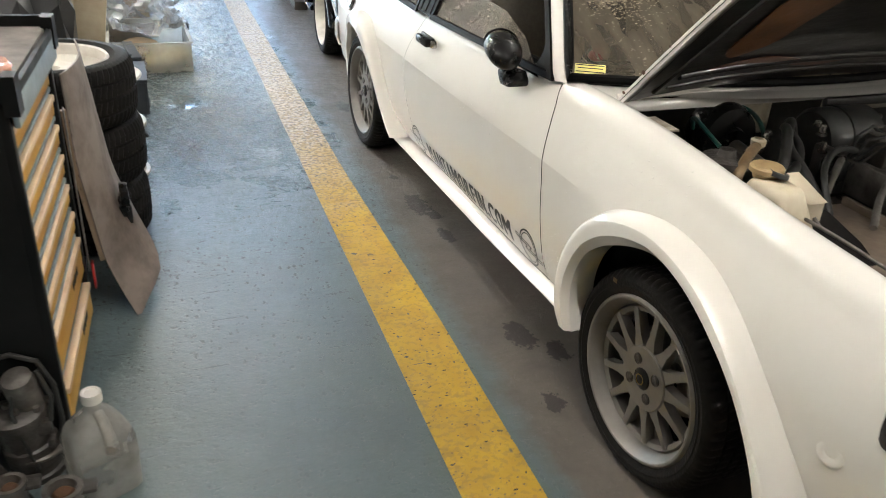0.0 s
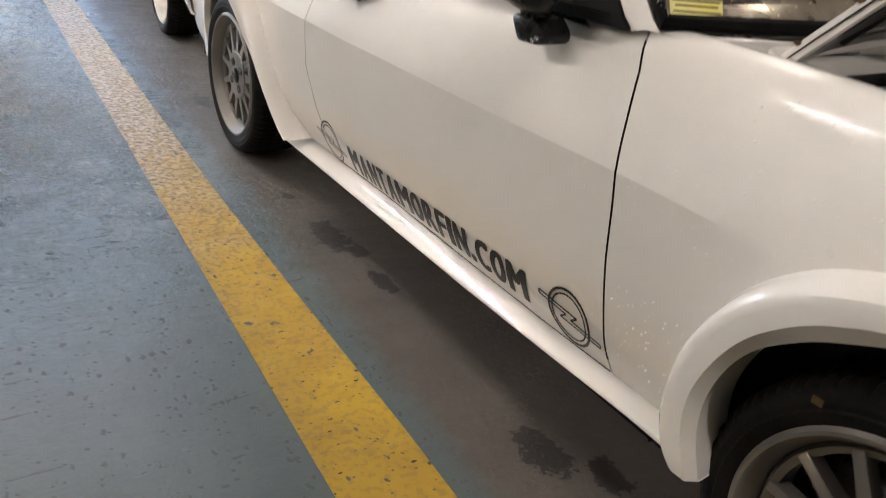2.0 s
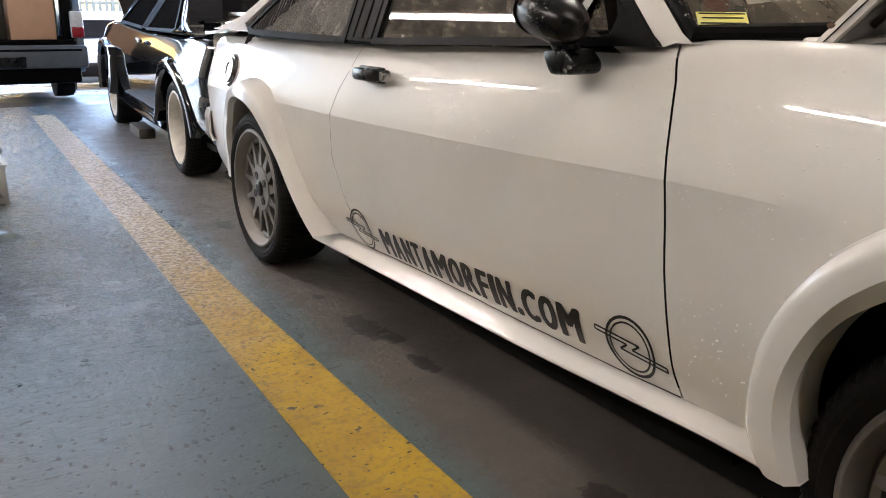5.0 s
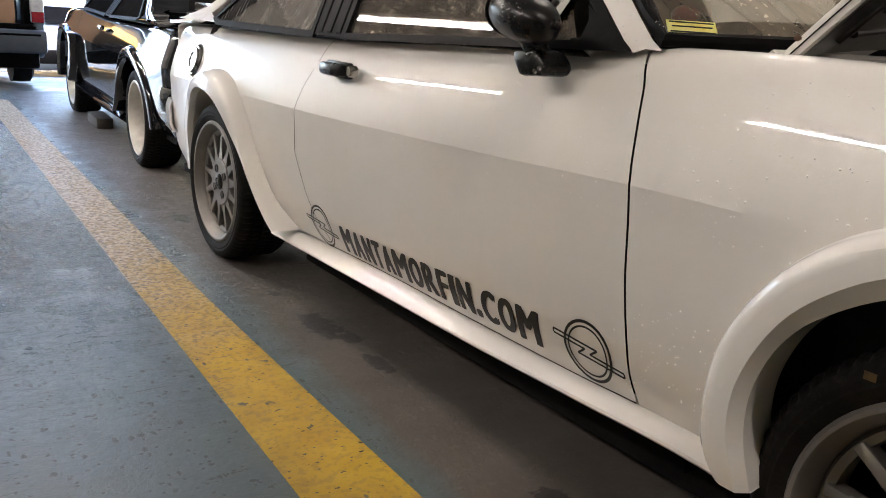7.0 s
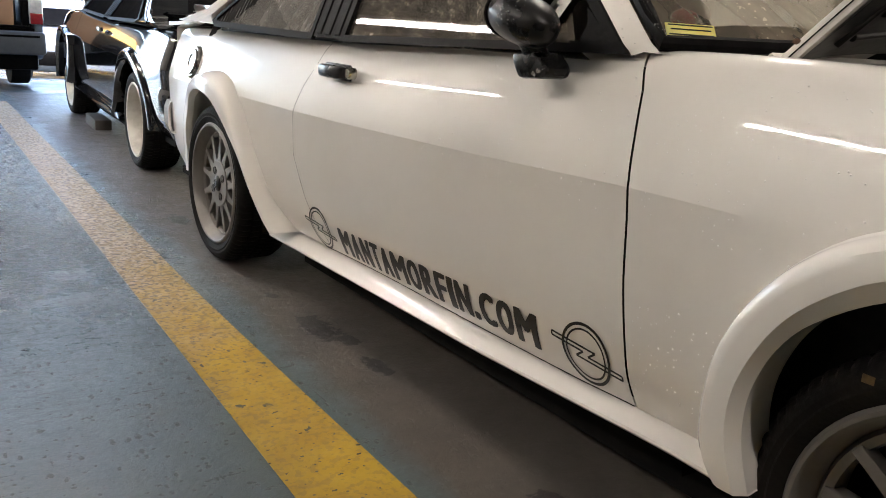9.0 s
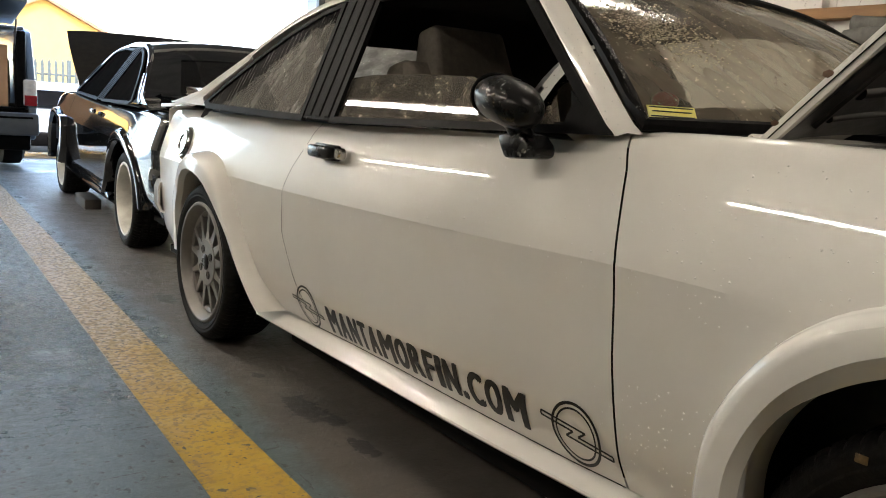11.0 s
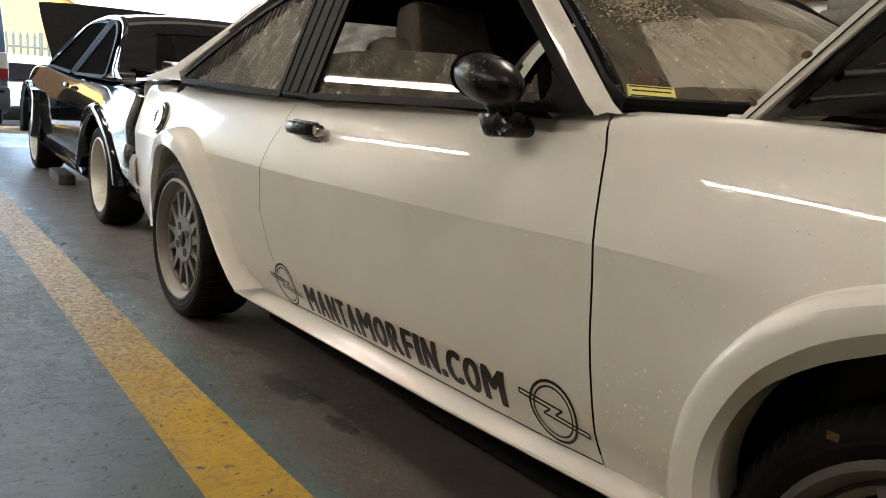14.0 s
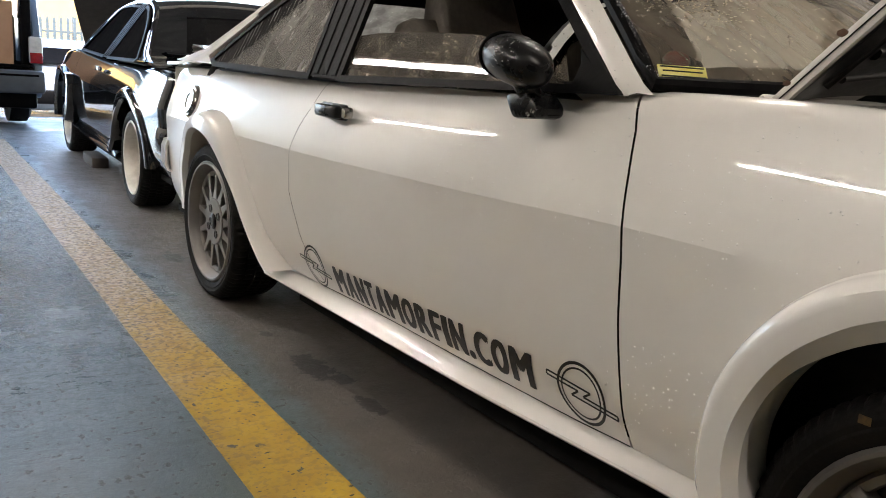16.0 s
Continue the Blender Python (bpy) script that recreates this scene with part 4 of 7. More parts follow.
    puddle = calc("ADD", calc("MULTIPLY", pdx, pdx), calc("MULTIPLY", pdy, pdy))
    puddle = ramp(calc("ADD", puddle, calc("MULTIPLY", calc("SUBTRACT", noise_of(9, 4), 0.5), 3.0)), 1.1, 0.9)
    # pale blue-grey specks coloured in for the doorway's sheen
    sheen_specks = calc("MULTIPLY", damp_zone, streaks(21, (1.3, 1.0, 1), 0.2, 0.54, 0.60))
    col = mix(calc("MULTIPLY", sheen_specks, 0.75), col, (0.24, 0.295, 0.31))
    col = mix(calc("MULTIPLY", scuffs, 0.85), col, (0.030, 0.032, 0.031))
    l.new(col, p.inputs["Base Color"])
    rough = calc("ADD", 0.36, calc("MULTIPLY", calc("SUBTRACT", mid, 0.5), 0.22))
    rough = calc("SUBTRACT", rough, calc("ADD", calc("MULTIPLY", damp_zone, 0.11), calc("MULTIPLY", wet, 0.10)))
    rough = calc("ADD", rough, calc("ADD", calc("MULTIPLY", scuffs, 0.22), calc("MULTIPLY", worn, 0.14)))
    rough = calc("MULTIPLY", rough, calc("SUBTRACT", 1.0, calc("MULTIPLY", puddle, 0.9)))
    p.inputs["Specular IOR Level"].default_value = 0.8
    l.new(rough, p.inputs["Roughness"])
    b = n.new("ShaderNodeBump")
    b.inputs["Strength"].default_value, b.inputs["Distance"].default_value = 0.5, 0.010
    l.new(calc("MULTIPLY", calc("ADD", 0.42, calc("MULTIPLY", damp_zone, 0.58)), calc("SUBTRACT", 1.0, puddle)), b.inputs["Strength"])
    hgt = calc("SUBTRACT", calc("ADD", calc("MULTIPLY", fine, 0.6), calc("MULTIPLY", noise_of(70, 6, 0.7), calc("ADD", 0.3, calc("MULTIPLY", damp_zone, 0.9)))), calc("MULTIPLY", dents, 1.2))
    l.new(hgt, b.inputs["Height"])
    l.new(b.outputs[0], p.inputs["Normal"])
    return m


def marking_material():
    """Yellow floor paint, chipped, and worn to pale concrete towards the door."""
    m, n, l = mixer("worn_yellow_paint")
    p = n["Principled BSDF"]
    co = n.new("ShaderNodeTexCoord").outputs["Object"]
    sep = n.new("ShaderNodeSeparateXYZ")
    l.new(co, sep.inputs[0])

    def nz(scale, detail=6):
        t = n.new("ShaderNodeTexNoise")
        t.inputs["Scale"].default_value, t.inputs["Detail"].default_value = scale, detail
        l.new(co, t.inputs["Vector"])
        return t.outputs[0]

    def ramp(src, a, b, c=0.0, d=1.0):
        t = n.new("ShaderNodeMapRange")
        t.inputs[1].default_value, t.inputs[2].default_value, t.inputs[3].default_value, t.inputs[4].default_value = a, b, c, d
        l.new(src, t.inputs[0])
        return t.outputs[0]

    def mix(f, a, b):
        t = n.new("ShaderNodeMix")
        t.data_type = "RGBA"
        l.new(f, t.inputs[0])
        for k, v in ((6, a), (7, b)):
            if isinstance(v, tuple):
                t.inputs[k].default_value = (*v, 1)
            else:
                l.new(v, t.inputs[k])
        return t.outputs[2]

    def mul(a, b):
        t = n.new("ShaderNodeMath")
        t.operation = "MULTIPLY"
        l.new(a, t.inputs[0]), l.new(b, t.inputs[1])
        return t.outputs[0]

    col = mix(ramp(nz(6), 0.35, 0.7), (0.56, 0.35, 0.028), (0.46, 0.28, 0.035))
    along = n.new("ShaderNodeMath")
    along.operation = "ADD"
    l.new(sep.outputs[1], along.inputs[0])
    l.new(ramp(nz(2.2), 0.3, 0.7, -0.7, 0.7), along.inputs[1])
    faded = mix(ramp(nz(42, 9), 0.44, 0.58), (0.54, 0.46, 0.34), (0.32, 0.24, 0.13))
    col = mix(ramp(along.outputs[0], 1.5, 3.0), col, faded)
    col = mix(mul(ramp(along.outputs[0], 1.3, 2.6, 0.25, 1.0), ramp(nz(58, 9), 0.53, 0.58, 0.0, 0.9)), col, (0.115, 0.10, 0.085))
    col = mix(ramp(nz(34, 7), 0.655, 0.68), col, (0.10, 0.085, 0.06))
    for scale, stretch, limit, share in ((46, (1, 1.4, 1), 0.20, 0.45), (19, (1.4, 0.8, 1), 0.14, 0.40), (9, (1.2, 0.7, 1), 0.09, 0.25), (7, (0.6, 8, 1), 0.12, 0.35)):
        mp = n.new("ShaderNodeMapping")
        mp.inputs["Scale"].default_value, mp.inputs["Rotation"].default_value = stretch, (0, 0, 0.4)
        l.new(co, mp.inputs[0])
        v = n.new("ShaderNodeTexVoronoi")
        v.inputs["Scale"].default_value = scale
        l.new(mp.outputs[0], v.inputs["Vector"])
        pick = n.new("ShaderNodeSeparateColor")
        l.new(v.outputs["Color"], pick.inputs[0])
        col = mix(mul(ramp(v.outputs["Distance"], limit, limit * 0.6), ramp(pick.outputs[0], share, share - 0.02)), col, (0.15, 0.125, 0.09))
    col = mix(mul(ramp(nz(26, 10), 0.53, 0.64, 0.0, 0.6), ramp(nz(5, 4), 0.4, 0.6)), col, (0.30, 0.20, 0.06))
    for scale, stretch, limit, share in ((4.2, (1.0, 1.5, 1), 0.10, 0.28), (26, (1.0, 2.2, 1), 0.17, 0.20)):
        mp = n.new("ShaderNodeMapping")
        mp.inputs["Scale"].default_value, mp.inputs["Location"].default_value = stretch, (0.3, 0.17, 0)
        l.new(co, mp.inputs[0])
        v = n.new("ShaderNodeTexVoronoi")
        v.inputs["Scale"].default_value = scale
        l.new(mp.outputs[0], v.inputs["Vector"])
        pick = n.new("ShaderNodeSeparateColor")
        l.new(v.outputs["Color"], pick.inputs[0])
        ragged = n.new("ShaderNodeMath")
        ragged.operation = "ADD"
        l.new(v.outputs["Distance"], ragged.inputs[0])
        l.new(ramp(nz(60, 6), 0.2, 0.8, -0.12, 0.12), ragged.inputs[1])
        col = mix(mul(ramp(ragged.outputs[0], limit, limit * 0.75), ramp(pick.outputs[1], share, share - 0.02)), col, (0.10, 0.125, 0.13) if scale < 10 else (0.035, 0.03, 0.025))
    l.new(col, p.inputs["Base Color"])
    l.new(ramp(nz(12), 0.3, 0.7, 0.42, 0.65), p.inputs["Roughness"])
    b = n.new("ShaderNodeBump")
    b.inputs["Strength"].default_value, b.inputs["Distance"].default_value = 0.6, 0.004
    l.new(nz(45, 6), b.inputs["Height"])
    l.new(b.outputs[0], p.inputs["Normal"])
    return m


FLOOR = floor_material()
ASPHALT = shader("wet_asphalt", (0.045, 0.052, 0.056), 0.55, color2=(0.065, 0.07, 0.07), scale=1.2, rough2=0.15, bump=0.3, bump_scale=40)
BLOCK = shader("white_painted_blockwork", (0.62, 0.60, 0.56), 0.7, color2=(0.16, 0.14, 0.12), scale=16, detail=9, contrast=(0.62, 0.70), bump=0.3, bump_scale=25)
SHEET = shader("grey_roof_sheet", (0.15, 0.145, 0.135), 0.7, color2=(0.07, 0.067, 0.063), scale=3)
SHUTTER = shader("grey_shutter_slats", (0.10, 0.11, 0.12), 0.45, metal=0.3, color2=(0.07, 0.075, 0.08), scale=9)

X0, X1, Y0, Y1, H = -8.5, 5.6, -5.0, 8.45, 4.2
WALL = 0.25
OPEN0, OPEN1, OPEN_H = -3.1, 2.55, 3.3

floor = part("floor", grid([[(X0 + (X1 - X0) * i / 56, Y0 + (Y1 + WALL - Y0) * j / 50, 0.0) for i in range(57)] for j in range(51)]), FLOOR)
tagged(floor, "worn blue-grey painted concrete workshop floor", "floor", kind="structure")
ground = part("ground", grid([[(x, y, lerp([(10.4, -0.02), (16.0, -0.46), (40.0, -0.70)], y)) for x in (-300, -60, -12, -4, 0, 4, 12, 60, 300)] for y in (-300, -40, 0, 8, 10.4, 12, 14, 16, 22, 40, 90, 300)]), ASPHALT)
tagged(ground, "wet grey asphalt yard outside", "ground", kind="structure")

mark = grid([[(-1.271 + 0.033 * y + w * lerp([(0.8, 0.214), (1.5, 0.198), (2.2, 0.186), (8.0, 0.184)], y), y, 0.0015) for w in (0.0, 0.25, 0.5, 0.75, 1.0)] for y in [Y0 + (7.9 - Y0) * k / 60 for k in range(61)]])
marking = part("floor_marking", thick(mark, 0.0012), marking_material())
tagged(marking, "worn yellow line painted on the floor", "floor marking", kind="structure")


BRICK = shader("grey_brown_blockwork", (0.13, 0.117, 0.103), 0.8, color2=(0.08, 0.072, 0.063), scale=6, bump=0.3, bump_scale=25)


def wall(name, bm, label, material=None):
    ob = part(name, bm, material or BLOCK, smooth=False)
    return tagged(ob, label, "wall", kind="structure")


wall("wall_north", boxes(((X0 + OPEN0) / 2, Y1 + WALL / 2, H / 2, OPEN0 - X0, WALL, H), ((OPEN1 + X1) / 2, Y1 + WALL / 2, H / 2, X1 - OPEN1, WALL, H),
                         ((OPEN0 + OPEN1) / 2, Y1 + WALL / 2, (OPEN_H + H) / 2, OPEN1 - OPEN0, WALL, H - OPEN_H)), "white painted block wall round the workshop doorway")
# these walls and the ceiling are unseen, kept dark to limit bounce light
wall("wall_south", boxes(((X0 + X1) / 2, Y0 - WALL / 2, H / 2, X1 - X0 + 2 * WALL, WALL, H)), "unseen grey-brown wall closing the room in", BRICK)
wall("wall_west", boxes((X0 - WALL / 2, (Y0 + Y1) / 2 + WALL / 2, H / 2, WALL, Y1 - Y0 + WALL, H)), "unseen grey-brown wall closing the room in", BRICK)
east = wall("wall_east", boxes((X1 + WALL / 2, (Y0 + Y1) / 2 + WALL / 2, H / 2, WALL, Y1 - Y0 + WALL, H)), "white painted block wall with a pilaster")
ceiling = tagged(part("ceiling", boxes(((X0 + X1) / 2, (Y0 + Y1) / 2, H + 0.1, X1 - X0 + 0.5, Y1 - Y0 + 0.5, 0.2), *[(X0 + 1.3 + 2.0 * k, (Y0 + Y1) / 2, H - 0.09, 0.09, Y1 - Y0, 0.18) for k in range(5)]), SHEET, smooth=False),
                 "unseen grey sheet ceiling with purlins, closing the room in", "ceiling", kind="structure")

# half-raised roller shutter in the doorway
shutter = thing("roller_shutter", "grey steel roller shutter, half raised in the doorway", "shutter")
slat = prism([(0.0, 0.0), (0.016, 0.02), (0.018, 0.05), (0.012, 0.078), (0.0, 0.082)], OPEN0, OPEN1 + 0.1, "x")
first = part("slat", slat, SHUTTER, shutter)
for k in range(15):
    ob = first if k == 0 else new("slat", first.data)
    ob.parent = shutter
    ob.location = (0, Y1 - 0.06, 2.16 + 0.082 * k)
part("bottom_rail", box((OPEN0 + OPEN1) / 2, Y1 - 0.05, 2.115, OPEN1 - OPEN0 + 0.2, 0.05, 0.09, 0.008), SHUTTER, shutter)
part("guide_rail", box(OPEN1 + 0.03, Y1 - 0.05, OPEN_H / 2, 0.08, 0.07, OPEN_H, 0.006), SHUTTER, shutter)
part("guide_rail", box(OPEN0 - 0.03, Y1 - 0.05, OPEN_H / 2, 0.08, 0.07, OPEN_H, 0.006), SHUTTER, shutter)

# batten lamps under the ceiling
TUBE = shader("lit_tube", (1.0, 0.95, 0.86), 0.4, emit=LAMP)
BATTEN = shader("white_batten", (0.7, 0.7, 0.68), 0.4, color2=(0.6, 0.6, 0.57), scale=5)


def batten():
    lamp = thing("batten_lamp", "lit fluorescent batten lamp hung under the ceiling, out of view, some as fill", "lamp", group="batten lamps")
    part("housing", box(0, 0, 0.055, 0.034, 2.42, 0.05, 0.006), BATTEN, lamp)
    part("tube", tube([(0, -1.17, 0), (0, 1.17, 0)], 0.013, 12), TUBE, lamp, "glowing white tube")
    for hy in (-1.19, 1.19):
        part("end_cap", box(0, hy, 0.005, 0.04, 0.03, 0.06), BATTEN, lamp)
    for hy in (-0.5, 0.5):
        part("hanger", box(0, hy, 0.76, 0.008, 0.008, 1.36), STEEL, lamp)
    return lamp


first_lamp = batten()
# battens at x 2.6 and 1.9 are added fill for wall and bay
spots = [(-4.2, 7.1, 2.75, 0, 1), (-1.76, 4.45, 2.75, 0, 1), (-1.46, -1.30, 3.5, 7, 1), (-4.2, 1.83, 2.75, 0, 1), (2.6, 4.4, 2.75, 0, 1), (1.9, -3.4, 2.75, 0, 1), (1.45, 2.28, 3.485, 74, 0.5)]
first_lamp.matrix_world = pose(*spots[0][:3])
for x, y, z, turn, length in spots[1:]:
    copy_thing(first_lamp, pose(x, y, z, 0, 0, turn) @ Matrix.Diagonal((1, length, 1 if length == 1 else 0.5, 1)))

# ---- the white coupe ----
white = thing("white_coupe", "cream-white old two-door coupe, bonnet open, widened wheel arches, dusty wet glass", "car")
build_car(white, PAINT_WHITE, "alloy")


def on_side(y, z, out=0.0):
    return (-(half_width(y, z) + out), y, z)


# door mirror: bullet housing on a short foot
mirror = new("door_mirror")
mirror.parent = white
shell = bmesh.new()
bmesh.ops.create_uvsphere(shell, u_segments=28, v_segments=18, radius=1)
for v in shell.verts:
    c = v.co.copy()
    fat = 1.0 + 0.16 * c.y
    v.co = Vector((c.x * 0.062 * fat, math.copysign(abs(c.y) ** 0.92, c.y) * 0.098, c.z * 0.047 * fat + (0.010 if c.z < 0 and c.y < 0 else 0.0) * c.y))
    if v.co.y > 0.070:
        v.co.y = 0.070 + (v.co.y - 0.070) * 0.35
shell.transform(pose(-0.870, 0.797, 0.931, 8, 12, -14) @ Matrix.Scale(0.95, 4))
part("mirror_shell", shell, PLASTIC_BLACK, mirror, "glossy black bullet mirror")
rim = tube([(0.054 * math.cos(g) * 1.02, 0.070, 0.043 * math.sin(g) * 1.02) for g in [2 * math.pi * k / 28 for k in range(28)]], 0.004, 6, closed=True)
rim.transform(pose(-0.870, 0.797, 0.931, 8, 12, -14) @ Matrix.Scale(0.95, 4))
part("mirror_rim", rim, TRIM, mirror, "black mirror rim")
part("mirror_neck", tube([(-0.866, 0.785, 0.908), (-0.862, 0.782, 0.892), (-0.855, 0.780, 0.876), (-0.846, 0.780, 0.860)], [0.034, 0.024, 0.022, 0.030], 14), PLASTIC_BLACK, mirror)
foot = prism([(0.824, 0.872), (0.812, 0.848), (0.797, 0.828), (0.738, 0.832), (0.730, 0.842), (0.732, 0.856), (0.758, 0.878)], -0.878, -0.806, "x", 0.009)
part("mirror_foot", foot, PLASTIC_BLACK, mirror, "black mirror foot with screws")
screw = None
for sy, sz in ((0.741, 0.846), (0.752, 0.840)):
    b = lathe([(0.0001, -0.002), (0.004, -0.002), (0.005, 0.002)], 10)
    b.transform(Matrix.Translation((-0.878, sy, sz)))
    part("screw", b, CHROME, mirror, "small chrome screw")

# door handle with lock
handle = new("door_handle")
handle.parent = white
part("grip", box(-0.846, 1.586, 0.777, 0.030, 0.122, 0.034, 0.010), PLASTIC_BLACK, handle, "black door handle")
part("recess", box(-0.829, 1.584, 0.777, 0.012, 0.135, 0.042, 0.005), PLASTIC_BLACK, handle)
lock = lathe([(0.0001, -0.012), (0.012, -0.012), (0.015, -0.006), (0.015, 0.01)], 18)
lock.transform(Matrix.Translation((-0.836, 1.502, 0.778)))
part("lock", lock, CHROME, handle, "chrome lock barrel")

# fuel filler cap
cap = lathe([(0.0001, -0.014), (0.030, -0.014), (0.034, -0.018), (0.054, -0.018), (0.058, -0.012), (0.064, -0.012), (0.070, -0.006), (0.074, 0.004)], 36)
cap.transform(Matrix.Translation(on_side(2.757, 0.716)) @ Matrix.Diagonal((1, 0.88, 0.88, 1)) @ Matrix.Rotation(radians(14), 4, "Y"))
part("fuel_cap", cap, CHROME, white, "round metal fuel cap")

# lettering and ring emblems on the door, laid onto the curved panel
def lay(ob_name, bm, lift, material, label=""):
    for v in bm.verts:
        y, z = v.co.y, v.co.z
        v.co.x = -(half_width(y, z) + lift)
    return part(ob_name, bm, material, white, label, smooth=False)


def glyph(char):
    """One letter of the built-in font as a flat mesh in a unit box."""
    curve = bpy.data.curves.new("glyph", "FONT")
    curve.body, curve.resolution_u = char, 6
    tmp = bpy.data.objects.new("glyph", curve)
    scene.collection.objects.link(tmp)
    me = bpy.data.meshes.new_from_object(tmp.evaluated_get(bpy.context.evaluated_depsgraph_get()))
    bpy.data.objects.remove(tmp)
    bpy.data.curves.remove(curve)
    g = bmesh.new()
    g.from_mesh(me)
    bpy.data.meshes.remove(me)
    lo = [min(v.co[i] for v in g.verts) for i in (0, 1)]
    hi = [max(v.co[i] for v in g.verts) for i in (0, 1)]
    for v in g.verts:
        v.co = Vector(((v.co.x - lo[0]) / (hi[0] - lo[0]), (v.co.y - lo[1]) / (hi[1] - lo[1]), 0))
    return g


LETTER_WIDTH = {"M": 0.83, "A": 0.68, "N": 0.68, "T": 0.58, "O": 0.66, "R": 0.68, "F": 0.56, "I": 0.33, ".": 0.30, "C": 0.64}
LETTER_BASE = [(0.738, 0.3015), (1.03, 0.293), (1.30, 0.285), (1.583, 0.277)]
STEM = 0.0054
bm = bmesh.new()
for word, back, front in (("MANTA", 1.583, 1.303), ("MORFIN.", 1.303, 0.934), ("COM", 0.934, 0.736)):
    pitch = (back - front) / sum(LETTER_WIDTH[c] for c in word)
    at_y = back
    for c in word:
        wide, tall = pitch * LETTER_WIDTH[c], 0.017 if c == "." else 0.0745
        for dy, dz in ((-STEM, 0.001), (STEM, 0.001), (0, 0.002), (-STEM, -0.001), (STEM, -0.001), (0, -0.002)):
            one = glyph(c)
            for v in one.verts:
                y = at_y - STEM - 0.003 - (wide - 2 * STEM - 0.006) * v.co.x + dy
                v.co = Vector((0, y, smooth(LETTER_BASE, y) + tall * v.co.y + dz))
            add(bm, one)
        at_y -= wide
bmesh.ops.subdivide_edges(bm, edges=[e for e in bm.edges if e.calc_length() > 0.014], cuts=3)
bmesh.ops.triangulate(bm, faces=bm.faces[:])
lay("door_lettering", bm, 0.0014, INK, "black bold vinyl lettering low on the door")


def emblem(cy, cz):
    e = bmesh.new()
    for r0, r1 in ((0.0568, 0.0630), (0.0475, 0.0515)):
        a = [e.verts.new((0, cy + r0 * math.cos(2 * math.pi * k / 48), cz + r0 * math.sin(2 * math.pi * k / 48))) for k in range(48)]
        b = [e.verts.new((0, cy + r1 * math.cos(2 * math.pi * k / 48), cz + r1 * math.sin(2 * math.pi * k / 48))) for k in range(48)]
        for k in range(48):
            e.faces.new((a[k], a[(k + 1) % 48], b[(k + 1) % 48], b[k]))

    def stroke(pts, w):
        for (y0, z0), (y1, z1) in zip(pts, pts[1:]):
            d = Vector((y1 - y0, z1 - z0)).normalized()
            p = Vector((-d.y, d.x)) * w / 2
            e.faces.new([e.verts.new((0, cy + y, cz + z)) for y, z in ((y0 + p.x, z0 + p.y), (y0 - p.x, z0 - p.y), (y1 - p.x, z1 - p.y), (y1 + p.x, z1 + p.y))])

    blitz = [(-0.090, 0.0125), (0.026, 0.0125), (0.006, -0.0035), (0.090, -0.0035), (0.090, -0.0125), (-0.026, -0.0125), (-0.006, 0.0035), (-0.090, 0.0035), (-0.090, 0.0125)]
    stroke([(-y, z - 0.06 * y) for y, z in blitz], 0.0042)
    lay("door_emblem", e, 0.0016, INK, "black ring and zigzag vinyl emblem")


emblem(1.699, 0.322)
emblem(0.605, 0.346)

# sticker and red knob behind the windscreen
stuck = pose(-0.706, 0.560, 0.930, -40, 0, -27)
part("tax_sticker", box(0, 0, 0, 0.088, 0.002, 0.030, 0, stuck), shader("yellow_sticker", (0.85, 0.74, 0.16), 0.5, color2=(0.8, 0.74, 0.35), scale=20), white, "yellow paper sticker behind the windscreen")
bars = bmesh.new()
for bz, bw in ((0.011, 0.080), (0.002, 0.072), (-0.009, 0.080)):
    add(bars, box(0, -0.0018, bz, bw, 0.001, 0.0022, 0, stuck))
part("sticker_bars", bars, INK, white)
knob = bmesh.new()
bmesh.ops.create_uvsphere(knob, u_segments=16, v_segments=10, radius=0.023)
knob.transform(Matrix.Translation((-0.652, 0.622, 0.952)) @ Matrix.Diagonal((1.2, 1.0, 0.8, 1)))
part("red_knob", knob, PAINT_RED, white, "red ball on the dashboard")
ringp = [(-0.35 + 0.175 * math.cos(2 * math.pi * k / 28), 0.95 + 0.03 * math.sin(2 * math.pi * k / 28), 0.73 + 0.175 * math.sin(2 * math.pi * k / 28)) for k in range(28)]
part("steering_wheel", tube(ringp, 0.015, 8, closed=True), PLASTIC_BLACK, white, "black three-spoke steering wheel")
part("steering_spokes", boxes((-0.35, 0.95, 0.73, 0.33, 0.02, 0.035), (-0.35, 0.95, 0.65, 0.035, 0.02, 0.15), bevel=0.006), PLASTIC_BLACK, white)

for k, (v, r) in enumerate(((0.06, 0.006), (0.155, 0.008), (0.27, 0.004), (0.43, 0.003), (0.55, 0.005))):
    spot = bmesh.new()
    bmesh.ops.create_icosphere(spot, subdivisions=1, radius=r)
    spot.transform(Matrix.Translation((-0.7225 + 0.03 * v**3, 0.398 - 1.10 * v * math.cos(radians(45.5)), 0.889 + 1.10 * v * math.sin(radians(45.5)) - 0.012 - 0.05 * v * v)) @ Matrix.Diagonal((0.10, 1.3, 0.8, 1)))
    part("rust_spot", spot, RUST, white, "brown rust spot")
rust = box(-0.748, 0.425, 0.8895, 0.022, 0.085, 0.005, 0.002)
part("rust_patch", rust, RUST, white, "rusty scuttle corner")

